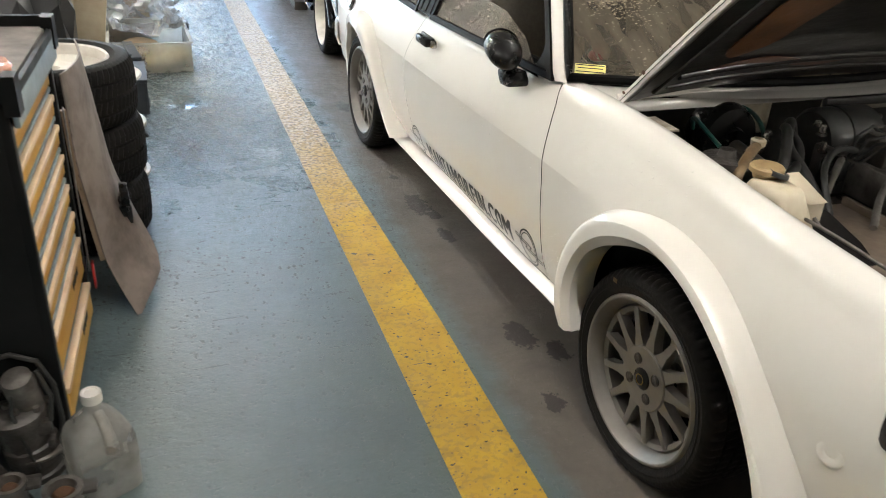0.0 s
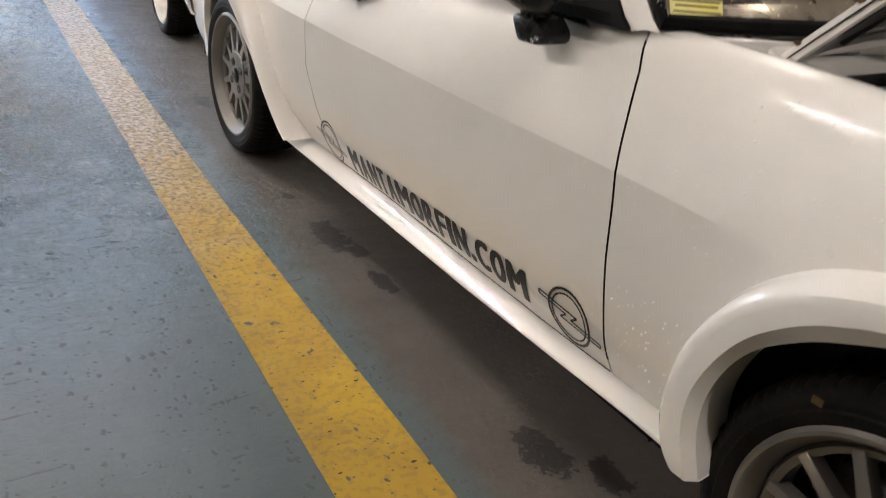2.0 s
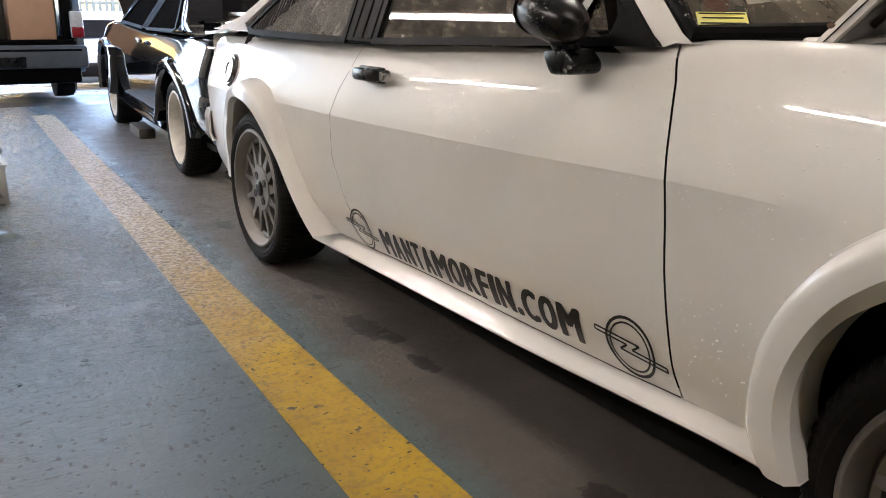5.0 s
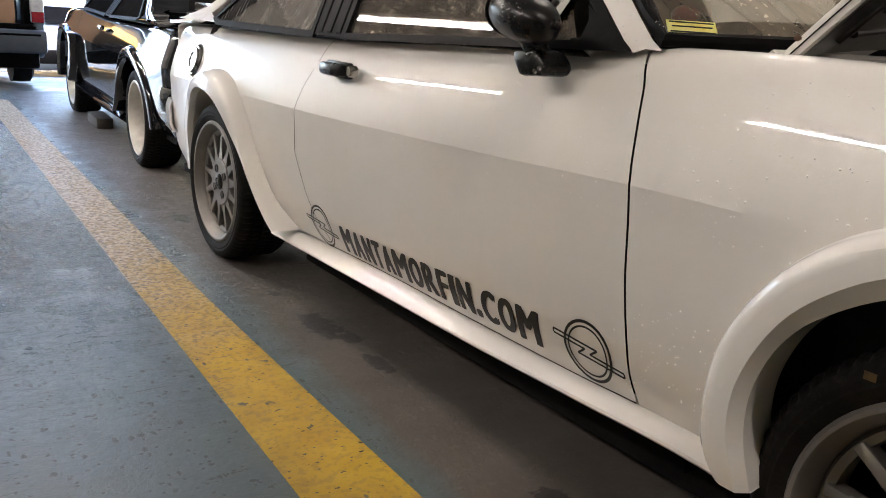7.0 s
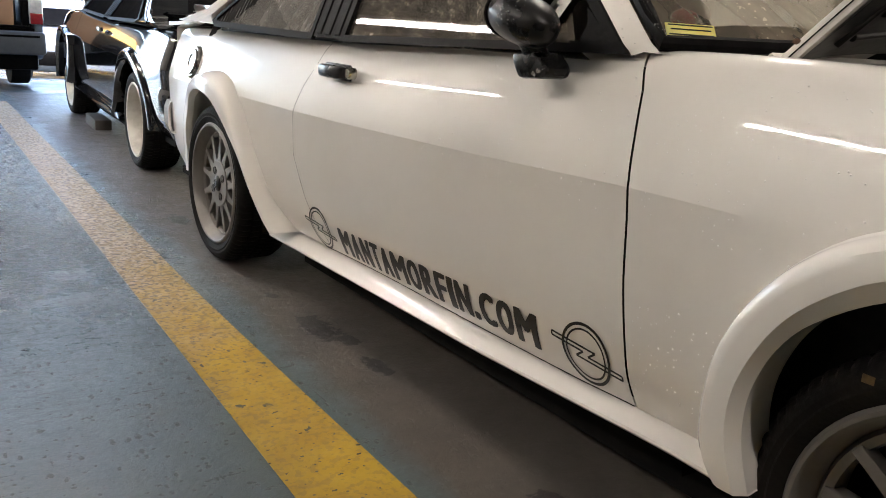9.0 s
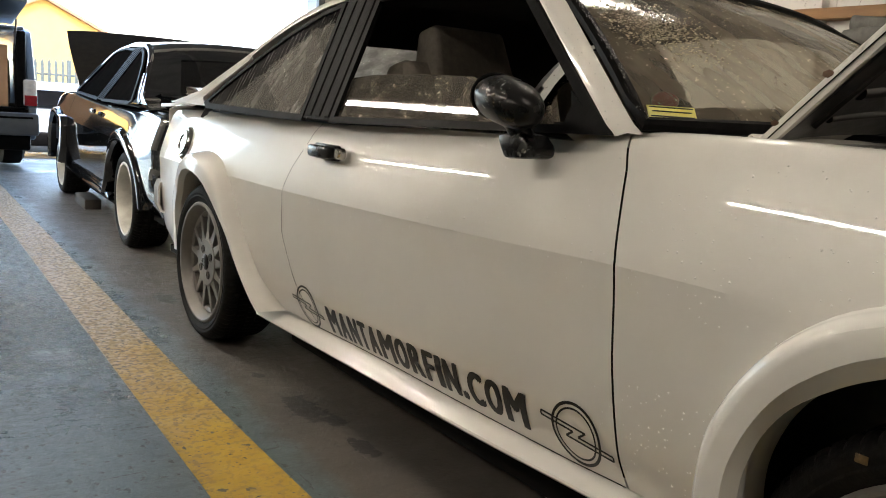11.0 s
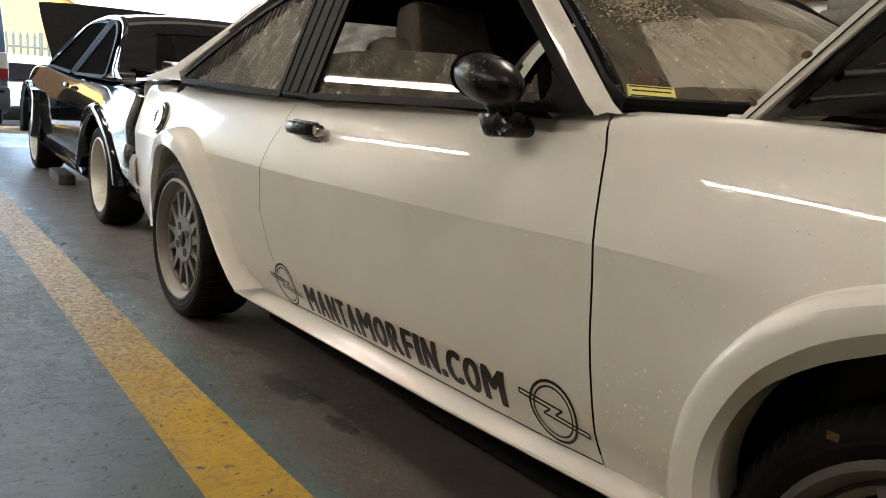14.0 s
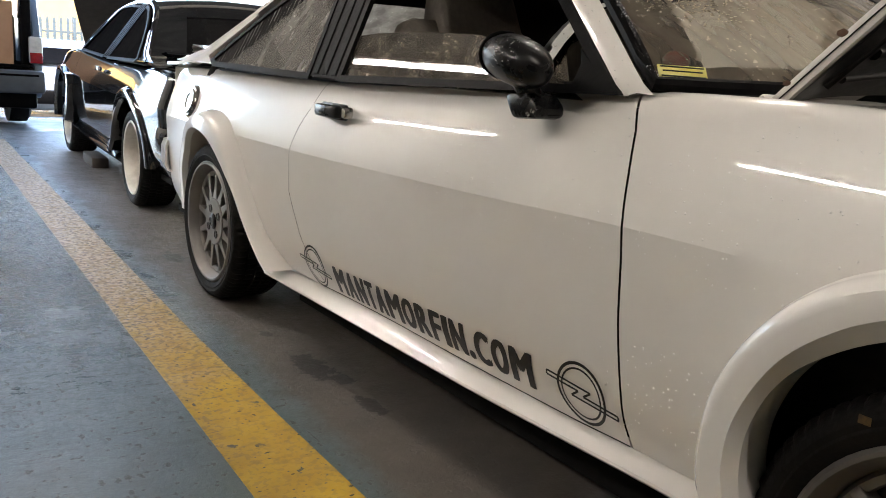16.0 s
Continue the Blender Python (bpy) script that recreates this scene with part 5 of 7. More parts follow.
# ---- engine bay ----
for sx in (-0.66, 0.66):
    part("inner_wing", box(sx, -0.2, 0.52, 0.03, 1.10, 0.58), ENAMEL if sx > 0 else HOSE, white, smooth=False)
part("bay_floor", box(0, -0.2, 0.26, 1.3, 1.1, 0.03), DARK, white)
part("wing_flange", boxes((-0.685, -0.16, 0.820, 0.03, 1.0, 0.006), (0.685, -0.16, 0.820, 0.03, 1.0, 0.006)), DARK, white, smooth=False)
part("hinge_plate", box(-0.672, 0.235, 0.872, 0.035, 0.11, 0.006, 0.002), ENAMEL, white, "cream painted hinge plate")
block = boxes((0.0, 0.02, 0.50, 0.30, 0.62, 0.34), (0.0, 0.02, 0.70, 0.22, 0.56, 0.10), bevel=0.02)
add(block, boxes(*[(-0.13, -0.2 + 0.11 * k, 0.62, 0.06, 0.05, 0.10) for k in range(5)], bevel=0.01))
part("engine_block", block, CAST, white, "oily grey engine block")
part("rocker_cover", box(0.02, 0.02, 0.765, 0.19, 0.50, 0.05, 0.02), STEEL, white)
servo = lathe([(0.0001, -0.07), (0.035, -0.07), (0.04, -0.055), (0.088, -0.045), (0.098, -0.02), (0.100, 0.0), (0.095, 0.03), (0.08, 0.06), (0.0001, 0.07)], 32, "y")
servo.transform(Matrix.Translation((-0.36, 0.37, 0.775)))
part("brake_servo", servo, PLASTIC_BLACK, white, "black round brake servo")
part("master_cylinder", tube([(-0.36, 0.30, 0.76), (-0.37, 0.10, 0.74)], 0.024, 12), STEEL, white)
cylinder = lathe([(0.0001, -0.10), (0.080, -0.10), (0.092, -0.085), (0.092, -0.03), (0.096, -0.028), (0.096, -0.018), (0.092, -0.016), (0.092, 0.085), (0.080, 0.10), (0.0001, 0.10)], 32)
cylinder.transform(Matrix.Translation((-0.02, 0.27, 0.775)))
part("air_filter", cylinder, HOSE, white, "dusty black drum air filter")
part("bulkhead_panel", boxes((-0.15, 0.505, 0.78, 0.16, 0.012, 0.13), (-0.10, 0.49, 0.80, 0.012, 0.03, 0.09), bevel=0.003), ENAMEL, white, "cream painted bulkhead panel")
# washer tank on the inner wing: broad sloping shoulders
tank = bmesh.new()
bmesh.ops.create_cube(tank, size=1)
for v in tank.verts:
    k = 0.40 if v.co.z > 0 else 1.0
    v.co = Vector((v.co.x * 0.19 * k, v.co.y * 0.25 * k, v.co.z * 0.20))
bmesh.ops.bevel(tank, geom=tank.edges[:], offset=0.022, segments=4, profile=0.6, affect="EDGES")
tank.transform(Matrix.Translation((-0.590, -0.115, 0.748)))
tank_ob = part("washer_tank", tank, TANK_PLASTIC, white, "milky white plastic fluid tank")
lid = lathe([(0.0001, 0.014), (0.036, 0.014), (0.040, 0.010), (0.040, 0.0), (0.032, -0.004), (0.028, -0.016)], 26, "z")
lid.transform(Matrix.Translation((-0.592, -0.075, 0.858)))
part("tank_cap", lid, shader("yellowed_cap", (0.42, 0.31, 0.16), 0.5, color2=(0.3, 0.2, 0.1), scale=20), tank_ob, "wide yellowed cap")
seal = lathe([(0.012, 0.004), (0.022, 0.006), (0.024, 0.002), (0.024, -0.006)], 22, "z")
seal.transform(Matrix.Translation((-0.586, -0.108, 0.862)) @ Matrix.Rotation(0.25, 4, "Y"))
part("cap_seal", seal, HOSE, tank_ob, "dark open filler seal")
part("battery", box(-0.46, -0.40, 0.58, 0.17, 0.20, 0.14, 0.01), CAST, white, "oily dark battery box")
reservoir = box(-0.495, -0.115, 0.770, 0.055, 0.075, 0.062, 0.006)
add(reservoir, prism([(-0.165, 0.803), (-0.065, 0.803), (-0.055, 0.838), (-0.10, 0.822)], -0.53, -0.472, "x", 0.003))
part("fluid_reservoir", reservoir, TANK_PLASTIC, white, "yellowed plastic reservoir with a sloping lid")
part("hose_collar", lathe([(0.012, -0.008), (0.019, -0.008), (0.020, 0.006), (0.014, 0.010), (0.012, 0.010)], 18, "z"), TANK_PLASTIC, white, "pale collar on the brown hose").location = (-0.452, 0.118, 0.848)
hoses = [([(-0.590, 0.02, 0.74), (-0.575, 0.03, 0.80), (-0.52, 0.07, 0.832), (-0.452, 0.118, 0.842)], 0.0135, OLD_HOSE),
         ([(-0.25, 0.44, 0.80), (-0.29, 0.40, 0.845), (-0.30, 0.33, 0.850), (-0.345, 0.24, 0.850), (-0.40, 0.15, 0.840)], 0.0065, GREEN_HOSE),
         ([(-0.46, 0.37, 0.80), (-0.49, 0.34, 0.842), (-0.51, 0.28, 0.845), (-0.50, 0.2, 0.81)], 0.006, GREEN_HOSE),
         ([(-0.45, 0.03, 0.78), (-0.44, 0.03, 0.83), (-0.36, 0.12, 0.862), (-0.30, 0.19, 0.850), (-0.31, 0.12, 0.82), (-0.40, 0.03, 0.80), (-0.45, 0.05, 0.77)], 0.014, HOSE),
         ([(-0.20, 0.26, 0.80), (-0.28, 0.20, 0.862), (-0.36, 0.11, 0.835), (-0.37, 0.02, 0.79), (-0.34, -0.06, 0.70)], 0.015, HOSE),
         ([(-0.10, 0.10, 0.80), (-0.24, 0.06, 0.83), (-0.33, 0.0, 0.80), (-0.36, -0.08, 0.72)], 0.009, HOSE),
         ([(0.10, 0.2, 0.80), (0.02, 0.05, 0.84), (-0.10, -0.04, 0.82), (-0.2, -0.12, 0.72)], 0.007, HOSE),
         ([(-0.63, 0.10, 0.80), (-0.55, -0.22, 0.78), (-0.5, -0.52, 0.74)], 0.0045, STEEL),
         ([(-0.49, -0.15, 0.76), (-0.47, -0.22, 0.70), (-0.45, -0.30, 0.66)], 0.006, STEEL),
         ([(-0.13, 0.13, 0.80), (-0.24, 0.045, 0.78), (-0.34, -0.03, 0.74)], 0.010, STEEL),
         ([(0.10, 0.25, 0.84), (0.02, 0.19, 0.80), (-0.05, 0.14, 0.765)], 0.009, STEEL),
         ([(-0.16, -0.06, 0.80), (-0.27, -0.13, 0.78), (-0.35, -0.20, 0.74)], 0.009, STEEL),
         ([(0.24, 0.30, 0.80), (0.06, 0.02, 0.80), (-0.10, -0.24, 0.72)], 0.007, STEEL)]
for pts, r, mt in hoses:
    part("bay_hose" if mt is not STEEL else "bay_rod", tube(smooth_line(pts), r, 10), mt, white)
for x, y, z, h in ((-0.402, 0.148, 0.838, 0.022), (-0.385, 0.160, 0.848, 0.012), (-0.205, 0.155, 0.835, 0.03), (-0.225, 0.12, 0.80, 0.03), (-0.19, 0.19, 0.85, 0.014)):
    part("hose_fitting", lathe([(0.0001, h), (0.007, h), (0.009, h * 0.8), (0.009, h * 0.3), (0.013, h * 0.25), (0.013, 0), (0.0001, 0)], 8, "z"), CHROME, white, "bright metal hose fitting").location = (x, y, z)
# far side of the bay: painted brace and wing edge
part("bay_brace", boxes((0.26, 0.47, 0.80, 0.30, 0.03, 0.035), (0.16, 0.44, 0.73, 0.035, 0.04, 0.17), (0.44, 0.30, 0.815, 0.04, 0.36, 0.03), bevel=0.008), ENAMEL, white, "cream painted brace of the bulkhead")
part("inner_tray", boxes((-0.36, -0.20, 0.69, 0.26, 0.42, 0.02), (-0.225, -0.20, 0.70, 0.012, 0.42, 0.04), bevel=0.004), shader("brown_grimy_tray", (0.21, 0.165, 0.125), 0.5, color2=(0.085, 0.068, 0.055), scale=7, bump=0.2, bump_scale=40), white, "grimy brown tray")
head = boxes(*[(-0.06 + 0.05 * (k % 3), -0.16 + 0.075 * k, 0.80, 0.045, 0.05, 0.06) for k in range(6)], bevel=0.008)
add(head, boxes((0.08, 0.0, 0.80, 0.10, 0.44, 0.05), (-0.14, 0.02, 0.74, 0.03, 0.40, 0.10), bevel=0.01))
part("cylinder_head", head, STEEL, white, "grimy ribbed cylinder head")
for k in range(4):
    part("ignition_lead", tube([(0.03, -0.14 + 0.10 * k, 0.82), (-0.03, -0.12 + 0.09 * k, 0.88 - 0.01 * k), (-0.12, 0.02 + 0.03 * k, 0.84), (-0.17, 0.10, 0.74)], 0.005, 8), HOSE, white)
part("distributor", lathe([(0.0001, 0.10), (0.02, 0.10), (0.035, 0.08), (0.038, 0.0), (0.0001, 0.0)], 20, "z"), PLASTIC_BLACK, white).location = (-0.19, 0.10, 0.70)
for k in range(5):
    part("bay_clip", box(-0.44 + 0.07 * k, 0.16 + 0.03 * (k % 2), 0.80 - 0.01 * k, 0.02, 0.012, 0.016, 0.003), CHROME, white)
part("strut_top", lathe([(0.0001, 0.03), (0.02, 0.03), (0.024, 0.012), (0.06, 0.008), (0.062, -0.01)], 28, "z"), CAST, white, "round strut top with a chrome nut").location = (-0.56, 0.10, 0.815)
part("radiator", box(0, -0.60, 0.55, 0.60, 0.06, 0.40, 0.01), CAST, white, "dark radiator")
part("radiator_panel", box(0, -0.68, 0.735, 1.30, 0.08, 0.02, 0.004), CAST, white)
part("air_box", box(0.46, -0.45, 0.62, 0.20, 0.26, 0.2, 0.02), CAST, white)
alt = lathe([(0.0001, -0.07), (0.05, -0.07), (0.06, -0.05), (0.06, 0.05), (0.05, 0.07), (0.0001, 0.07)], 20, "y")
alt.transform(Matrix.Translation((-0.22, -0.34, 0.58)))
part("alternator", alt, STEEL, white)
# threaded mounting hole in the wing and its cup
nose_spot = on_side(-0.611, 0.519)
slope = (half_width(-0.60, 0.519) - half_width(-0.622, 0.519)) / 0.022
lean = (half_width(-0.611, 0.54) - half_width(-0.611, 0.50)) / 0.04
turned = Vector((-1.0, -slope, lean)).to_track_quat("X", "Z").to_matrix().to_4x4()
hole = lathe([(0.030, -0.0005), (0.025, 0.0016), (0.018, 0.002), (0.012, -0.0005), (0.007, -0.0015), (0.0055, -0.004)], 28)
hole.transform(Matrix.Translation(nose_spot) @ turned)
part("lamp_hole", hole, PAINT_WHITE, white, "raised ring round a drilled hole")
dark = lathe([(0.0001, -0.0008), (0.0065, -0.0008), (0.0065, -0.003)], 14)
dark.transform(Matrix.Translation(nose_spot) @ turned)
part("hole_core", dark, DARK, white)


# ribbed sunshade drawn along the top of the quarter windows
for side in (-1, 1):
    rows = []
    top = [(2.582, 0.880), (2.46, 0.966), (2.335, 1.046), (2.21, 1.114), (2.055, 1.178), (1.94, 1.203)]
    for k in range(61):
        u = k / 60 * (len(top) - 1)
        i = min(int(u), len(top) - 2)
        y, z = (top[i][j] + (top[i + 1][j] - top[i][j]) * (u - i) for j in (0, 1))
        deep = (1.0 if side < 0 else 0.2) * 0.042 + (1.0 if side < 0 else 0.2) * 0.052 * math.sin(math.pi * min(1, k / 60 * 1.2 + 0.1)) + 0.006 * math.sin(k * 0.9)
        fold = 0.008 * (k % 2)
        rows.append([(side * (rail_width(z) - fold), y, z), (side * (rail_width(z - deep * 0.5) + 0.001 - fold), y - deep * 0.15, z - deep * 0.5), (side * (rail_width(z - deep) - fold), y - deep * 0.25, z - deep)])
    part("sunshade", grid(rows), TRIM, white, "black pleated window shade", smooth=False)
# chalk mark on the front tyre
part("chalk_mark", box(-0.8305, 0.098, 0.508, 0.002, 0.017, 0.012, 0.0008), shader("yellow_chalk", (0.14, 0.085, 0.03), 0.8, color2=(0.05, 0.035, 0.02), scale=90), white, "yellow chalk mark")


# ---- the black coupe behind, tail towards the white one ----
BLACK_GLASS = shader("black_tinted_glass", (0.006, 0.0065, 0.0075), 0.3, color2=(0.009, 0.009, 0.010), scale=9, spec=0.0)
black = thing("black_coupe", "glossy black coupe with an open bonnet and white wheels", "car")
build_car(black, PAINT_BLACK, "white", full=False, glass_mat=BLACK_GLASS, front_crest=[(-20, 0.86), (10, 0.865), (90, 0.87), (150, 0.865), (192, 0.85)], rear_crest=[(-20, 0.82), (20, 0.84), (60, 0.862), (120, 0.868), (165, 0.86), (190, 0.85)], bonnet_angle=32.5)
black.matrix_world = pose(0.365, 6.97, 0, 0, 0, 180 - 3.2) @ Matrix.Diagonal((1, 1, 0.955, 1))

part("door_handle", box(0.840, 1.586, 0.777, 0.03, 0.12, 0.03, 0.01), CHROME, black, "chrome door handle")
flap = prism([(0.30, 0.30), (0.36, 0.30), (0.52, 0.44), (0.56, 0.62), (0.50, 0.69), (0.38, 0.70), (0.34, 0.60), (0.30, 0.44)], 0.80, 0.900, "x", 0.015)
part("arch_end", flap, PAINT_BLACK, black, "squared end of the widened arch")

chock = tagged(part("timber_chock", box(0, 0, 0, 0.115, 0.46, 0.075, 0.006), shader("grey_timber", (0.06, 0.05, 0.042), 0.8, color2=(0.035, 0.03, 0.026), scale=14, stretch=(1, 0.15, 1))), "short weathered timber block on the floor beside the wheel", "timber block")
chock.matrix_world = pose(-0.42, 6.22, 0.0375, 0, 0, -4)

# ---- red cabinet against the far wall, with a cover rolled on top ----
red = thing("red_store_cabinet", "tall red steel store cabinet against the wall", "cabinet", 4.6, 2.28)
part("carcass", box(0, 0, 0.83, 0.50, 1.5, 1.54, 0.012), PAINT_RED, red)
part("plinth", box(0, 0, 0.03, 0.46, 1.46, 0.06), DARK, red)
for k in range(2):
    door = part("door", box(-0.256, -0.37 + 0.74 * k, 0.83, 0.018, 0.72, 1.46, 0.006), PAINT_RED, red)
    part("door_pull", box(-0.275, -0.06 + 0.12 * k, 0.90, 0.02, 0.02, 0.14, 0.005), CHROME, door)
cover = bmesh.new()
for k, (dx, dz, r) in enumerate(((-0.12, 0.075, 0.075), (0.06, 0.08, 0.08), (-0.02, 0.20, 0.07), (0.16, 0.16, 0.06))):
    pts = [(4.6 + dx + 0.02 * math.sin(i * 1.7 + k), 1.45 + 1.72 * i / 8, 1.60 + dz + 0.015 * math.sin(i * 1.1 + 2 * k)) for i in range(9)]
    add(cover, tube(pts, [r * (0.92 + 0.14 * math.sin(i * 1.3 + k)) for i in range(9)], 14))
tagged(part("rolled_cover", cover, shader("grey_fabric", (0.13, 0.125, 0.115), 0.9, color2=(0.08, 0.078, 0.072), scale=14, bump=0.3)), "rolled grey fabric covers lying on the red cabinet", "fabric cover")

# ---- wall things on the far side ----
WOOD = shader("brown_plank", (0.28, 0.15, 0.06), 0.6, color2=(0.20, 0.10, 0.04), scale=9, stretch=(1, 0.15, 1), bump=0.1)
plank = tagged(part("wall_plank", box(5.50, 3.0, 2.02, 0.19, 4.8, 0.10, 0.006), WOOD), "long brown timber plank fixed along the wall", "plank")
pilaster = tagged(part("pilaster", box(5.50, 3.95, 2.1, 0.2, 0.45, 4.2 - 0.004), BLOCK), "white painted block pilaster", "pilaster", kind="structure")
pilaster.location = (0.06, 0.25, 0)
bulk = thing("bulkhead_lamp", "lit oval bulkhead lamp on the block wall", "lamp")
dome = bmesh.new()
bmesh.ops.create_uvsphere(dome, u_segments=20, v_segments=12, radius=1)
dome.transform(Matrix.Translation((5.56, 5.43, 2.45)) @ Matrix.Diagonal((0.07, 0.17, 0.075, 1)))
part("diffuser", dome, shader("lit_diffuser", (1.0, 0.9, 0.75), 0.4, emit=14.0), bulk, "glowing white diffuser")
part("base", box(5.585, 5.43, 2.45, 0.03, 0.38, 0.19, 0.01), BATTEN, bulk)
ext = thing("screwdriver_rack", "red-handled tool hung on the block wall", "tool")
part("handle", tube([(5.55, 7.2, 0.84), (5.55, 7.2, 0.90), (5.55, 7.2, 1.02)], [0.05, 0.075, 0.05], 12), PAINT_RED, ext, "red handle")
part("shaft", tube([(5.55, 7.2, 1.02), (5.55, 7.2, 1.42)], 0.012, 8), STEEL, ext)
part("hook", box(5.58, 7.2, 1.42, 0.06, 0.03, 0.03, 0.004), STEEL, ext)

# ---- tool chest with pale timber drawers ----
CHEST = shader("black_chest_paint", (0.004, 0.0045, 0.0045), 0.35, color2=(0.008, 0.008, 0.008), scale=9, rough2=0.5, spec=0.2)
DRAWER = shader("orange_drawer_front", (0.66, 0.37, 0.06), 0.45, color2=(0.42, 0.19, 0.03), scale=5, contrast=(0.35, 0.7), stretch=(1, 0.4, 2))
DRAWER_TOP = shader("pale_drawer_lip", (0.72, 0.55, 0.38), 0.5, color2=(0.58, 0.40, 0.24), scale=7)
MAT_GREY = shader("grimy_grey_mat", (0.21, 0.185, 0.17), 0.8, color2=(0.075, 0.065, 0.06), scale=9, bump=0.2)
STEEL_BLUE = shader("worn_blue_steel", (0.36, 0.43, 0.46), 0.35, metal=0.3, color2=(0.20, 0.25, 0.28), scale=12, bump=0.05)

chest = thing("tool_chest", "black roller tool chest with orange drawers, some pulled out", "tool chest", -2.170, 0.69, 0, -4.6)
part("side_panel", box(-0.26, -0.292, 0.545, 0.50, 0.02, 0.89, 0.004), CHEST, chest)
part("side_panel", box(-0.26, 0.292, 0.545, 0.50, 0.02, 0.89, 0.004), CHEST, chest)
part("back_panel", box(-0.50, 0, 0.545, 0.02, 0.56, 0.89), CHEST, chest)
part("plinth", box(-0.26, 0, 0.115, 0.50, 0.56, 0.03, 0.004), CHEST, chest)
part("top_tray", boxes((-0.24, 0, 0.975, 0.53, 0.61, 0.012), (0.022, 0, 0.986, 0.012, 0.61, 0.022), (0.018, -0.285, 0.985, 0.03, 0.05, 0.085), (0.018, 0.285, 0.985, 0.03, 0.05, 0.085), (-0.505, 0, 0.995, 0.012, 0.61, 0.05), (-0.24, -0.30, 0.998, 0.51, 0.012, 0.054), (-0.24, 0.30, 0.998, 0.51, 0.012, 0.054)), CHEST, chest, smooth=False)
part("top_mat", box(-0.24, 0, 0.990, 0.50, 0.57, 0.016), MAT_GREY, chest, "grimy grey mat")
for py in (-0.288, 0.288):
    part("corner_post", box(-0.006, py, 0.535, 0.030, 0.026, 0.87, 0.004), CHEST, chest)
part("upper_rail", box(0.020, 0, 0.945, 0.014, 0.59, 0.066, 0.004), STEEL_BLUE, chest, "worn blue-grey steel rail")
for z, hgt, out in ((0.872, 0.052, -0.010), (0.786, 0.052, -0.010), (0.700, 0.052, -0.010), (0.611, 0.052, -0.010), (0.520, 0.052, -0.010), (0.432, 0.052, -0.008), (0.318, 0.112, -0.004), (0.168, 0.100, 0.002)):
    drawer = new("drawer")
    drawer.parent = chest
    part("drawer_front", box(0.002 + out, 0, z, 0.016, 0.55, hgt, 0.003), DRAWER, drawer, "orange drawer front")
    part("drawer_lip", box(0.0045 + out, 0, z + hgt / 2 - 0.004, 0.022, 0.55, 0.018, 0.003), DRAWER_TOP, drawer, "pale worn drawer edge")
    part("drawer_tray", boxes((-0.20 + out, 0, z - hgt / 2 + 0.004, 0.40, 0.53, 0.006), (-0.20 + out, -0.262, z - 0.004, 0.40, 0.008, hgt - 0.012), (-0.20 + out, 0.262, z - 0.004, 0.40, 0.008, hgt - 0.012)), STEEL_BLUE, drawer, smooth=False)
    if z < 0.4:
        for k in range(5):
            part("writing_bar", box(0.0115 + out, 0.06 + 0.022 * k, z + 0.012, 0.0015, 0.014, 0.022 - 0.004 * (k % 2)), INK, drawer)
for z in (0.832, 0.748, 0.657, 0.564, 0.471, 0.384, 0.214):
    part("drawer_runner", box(-0.006, 0, z, 0.010, 0.56, 0.012, 0.002), STEEL_BLUE, chest)
for sx in (-0.06, -0.46):
    for sy in (-0.26, 0.26):
        castor = new("castor")
        castor.parent = chest
        b = lathe([(0.012, -0.014), (0.036, -0.014), (0.040, -0.008), (0.040, 0.008), (0.036, 0.014), (0.012, 0.014)], 24, closed=True)
        b.transform(Matrix.Translation((sx, sy, 0.040)))
        part("castor_wheel", b, RUBBER, castor)
        part("castor_fork", boxes((sx - 0.02, sy, 0.07, 0.004, 0.035, 0.07), (sx + 0.02, sy, 0.07, 0.004, 0.035, 0.07), (sx, sy, 0.10, 0.05, 0.05, 0.006)), CHROME, castor, "chromed fork", smooth=False)
disc = lathe([(0.0001, 0.0), (0.030, 0.0), (0.030, -0.003)], 28, "y")
disc.transform(Matrix.Translation((-0.06, 0.3045, 0.60)))
part("side_badge", disc, shader("red_badge", (0.4, 0.03, 0.03), 0.4, color2=(0.3, 0.02, 0.02), scale=10), chest, "round red badge")
# bits on the mat
for k in range(12):
    a = random.random() * 6.28
    ln = 0.03 + 0.06 * random.random()
    x, y = -2.170 - 0.30 + 0.16 * random.random(), 0.78 + 0.17 * random.random()
    if k % 3 == 0:
        b = lathe([(0.006, -0.007), (0.014 + 0.004 * (k % 2), -0.007), (0.014 + 0.004 * (k % 2), 0.007), (0.006, 0.007)], 12, "z", closed=True)
        b.transform(Matrix.Translation((x, y, 0.997)))
    else:
        b = tube([(x - ln / 2 * math.cos(a), y - ln / 2 * math.sin(a), 0.996), (x, y, 0.998), (x + ln / 2 * math.cos(a), y + ln / 2 * math.sin(a), 0.996)], [0.008, 0.006, 0.005], 8)
    tagged(part("socket" if k % 3 == 0 else "bolt", b, STEEL if k % 2 else CHROME), "small steel socket lying on the tool chest mat" if k % 3 == 0 else "small steel bolt lying on the tool chest mat", "hardware", "bits on the mat")


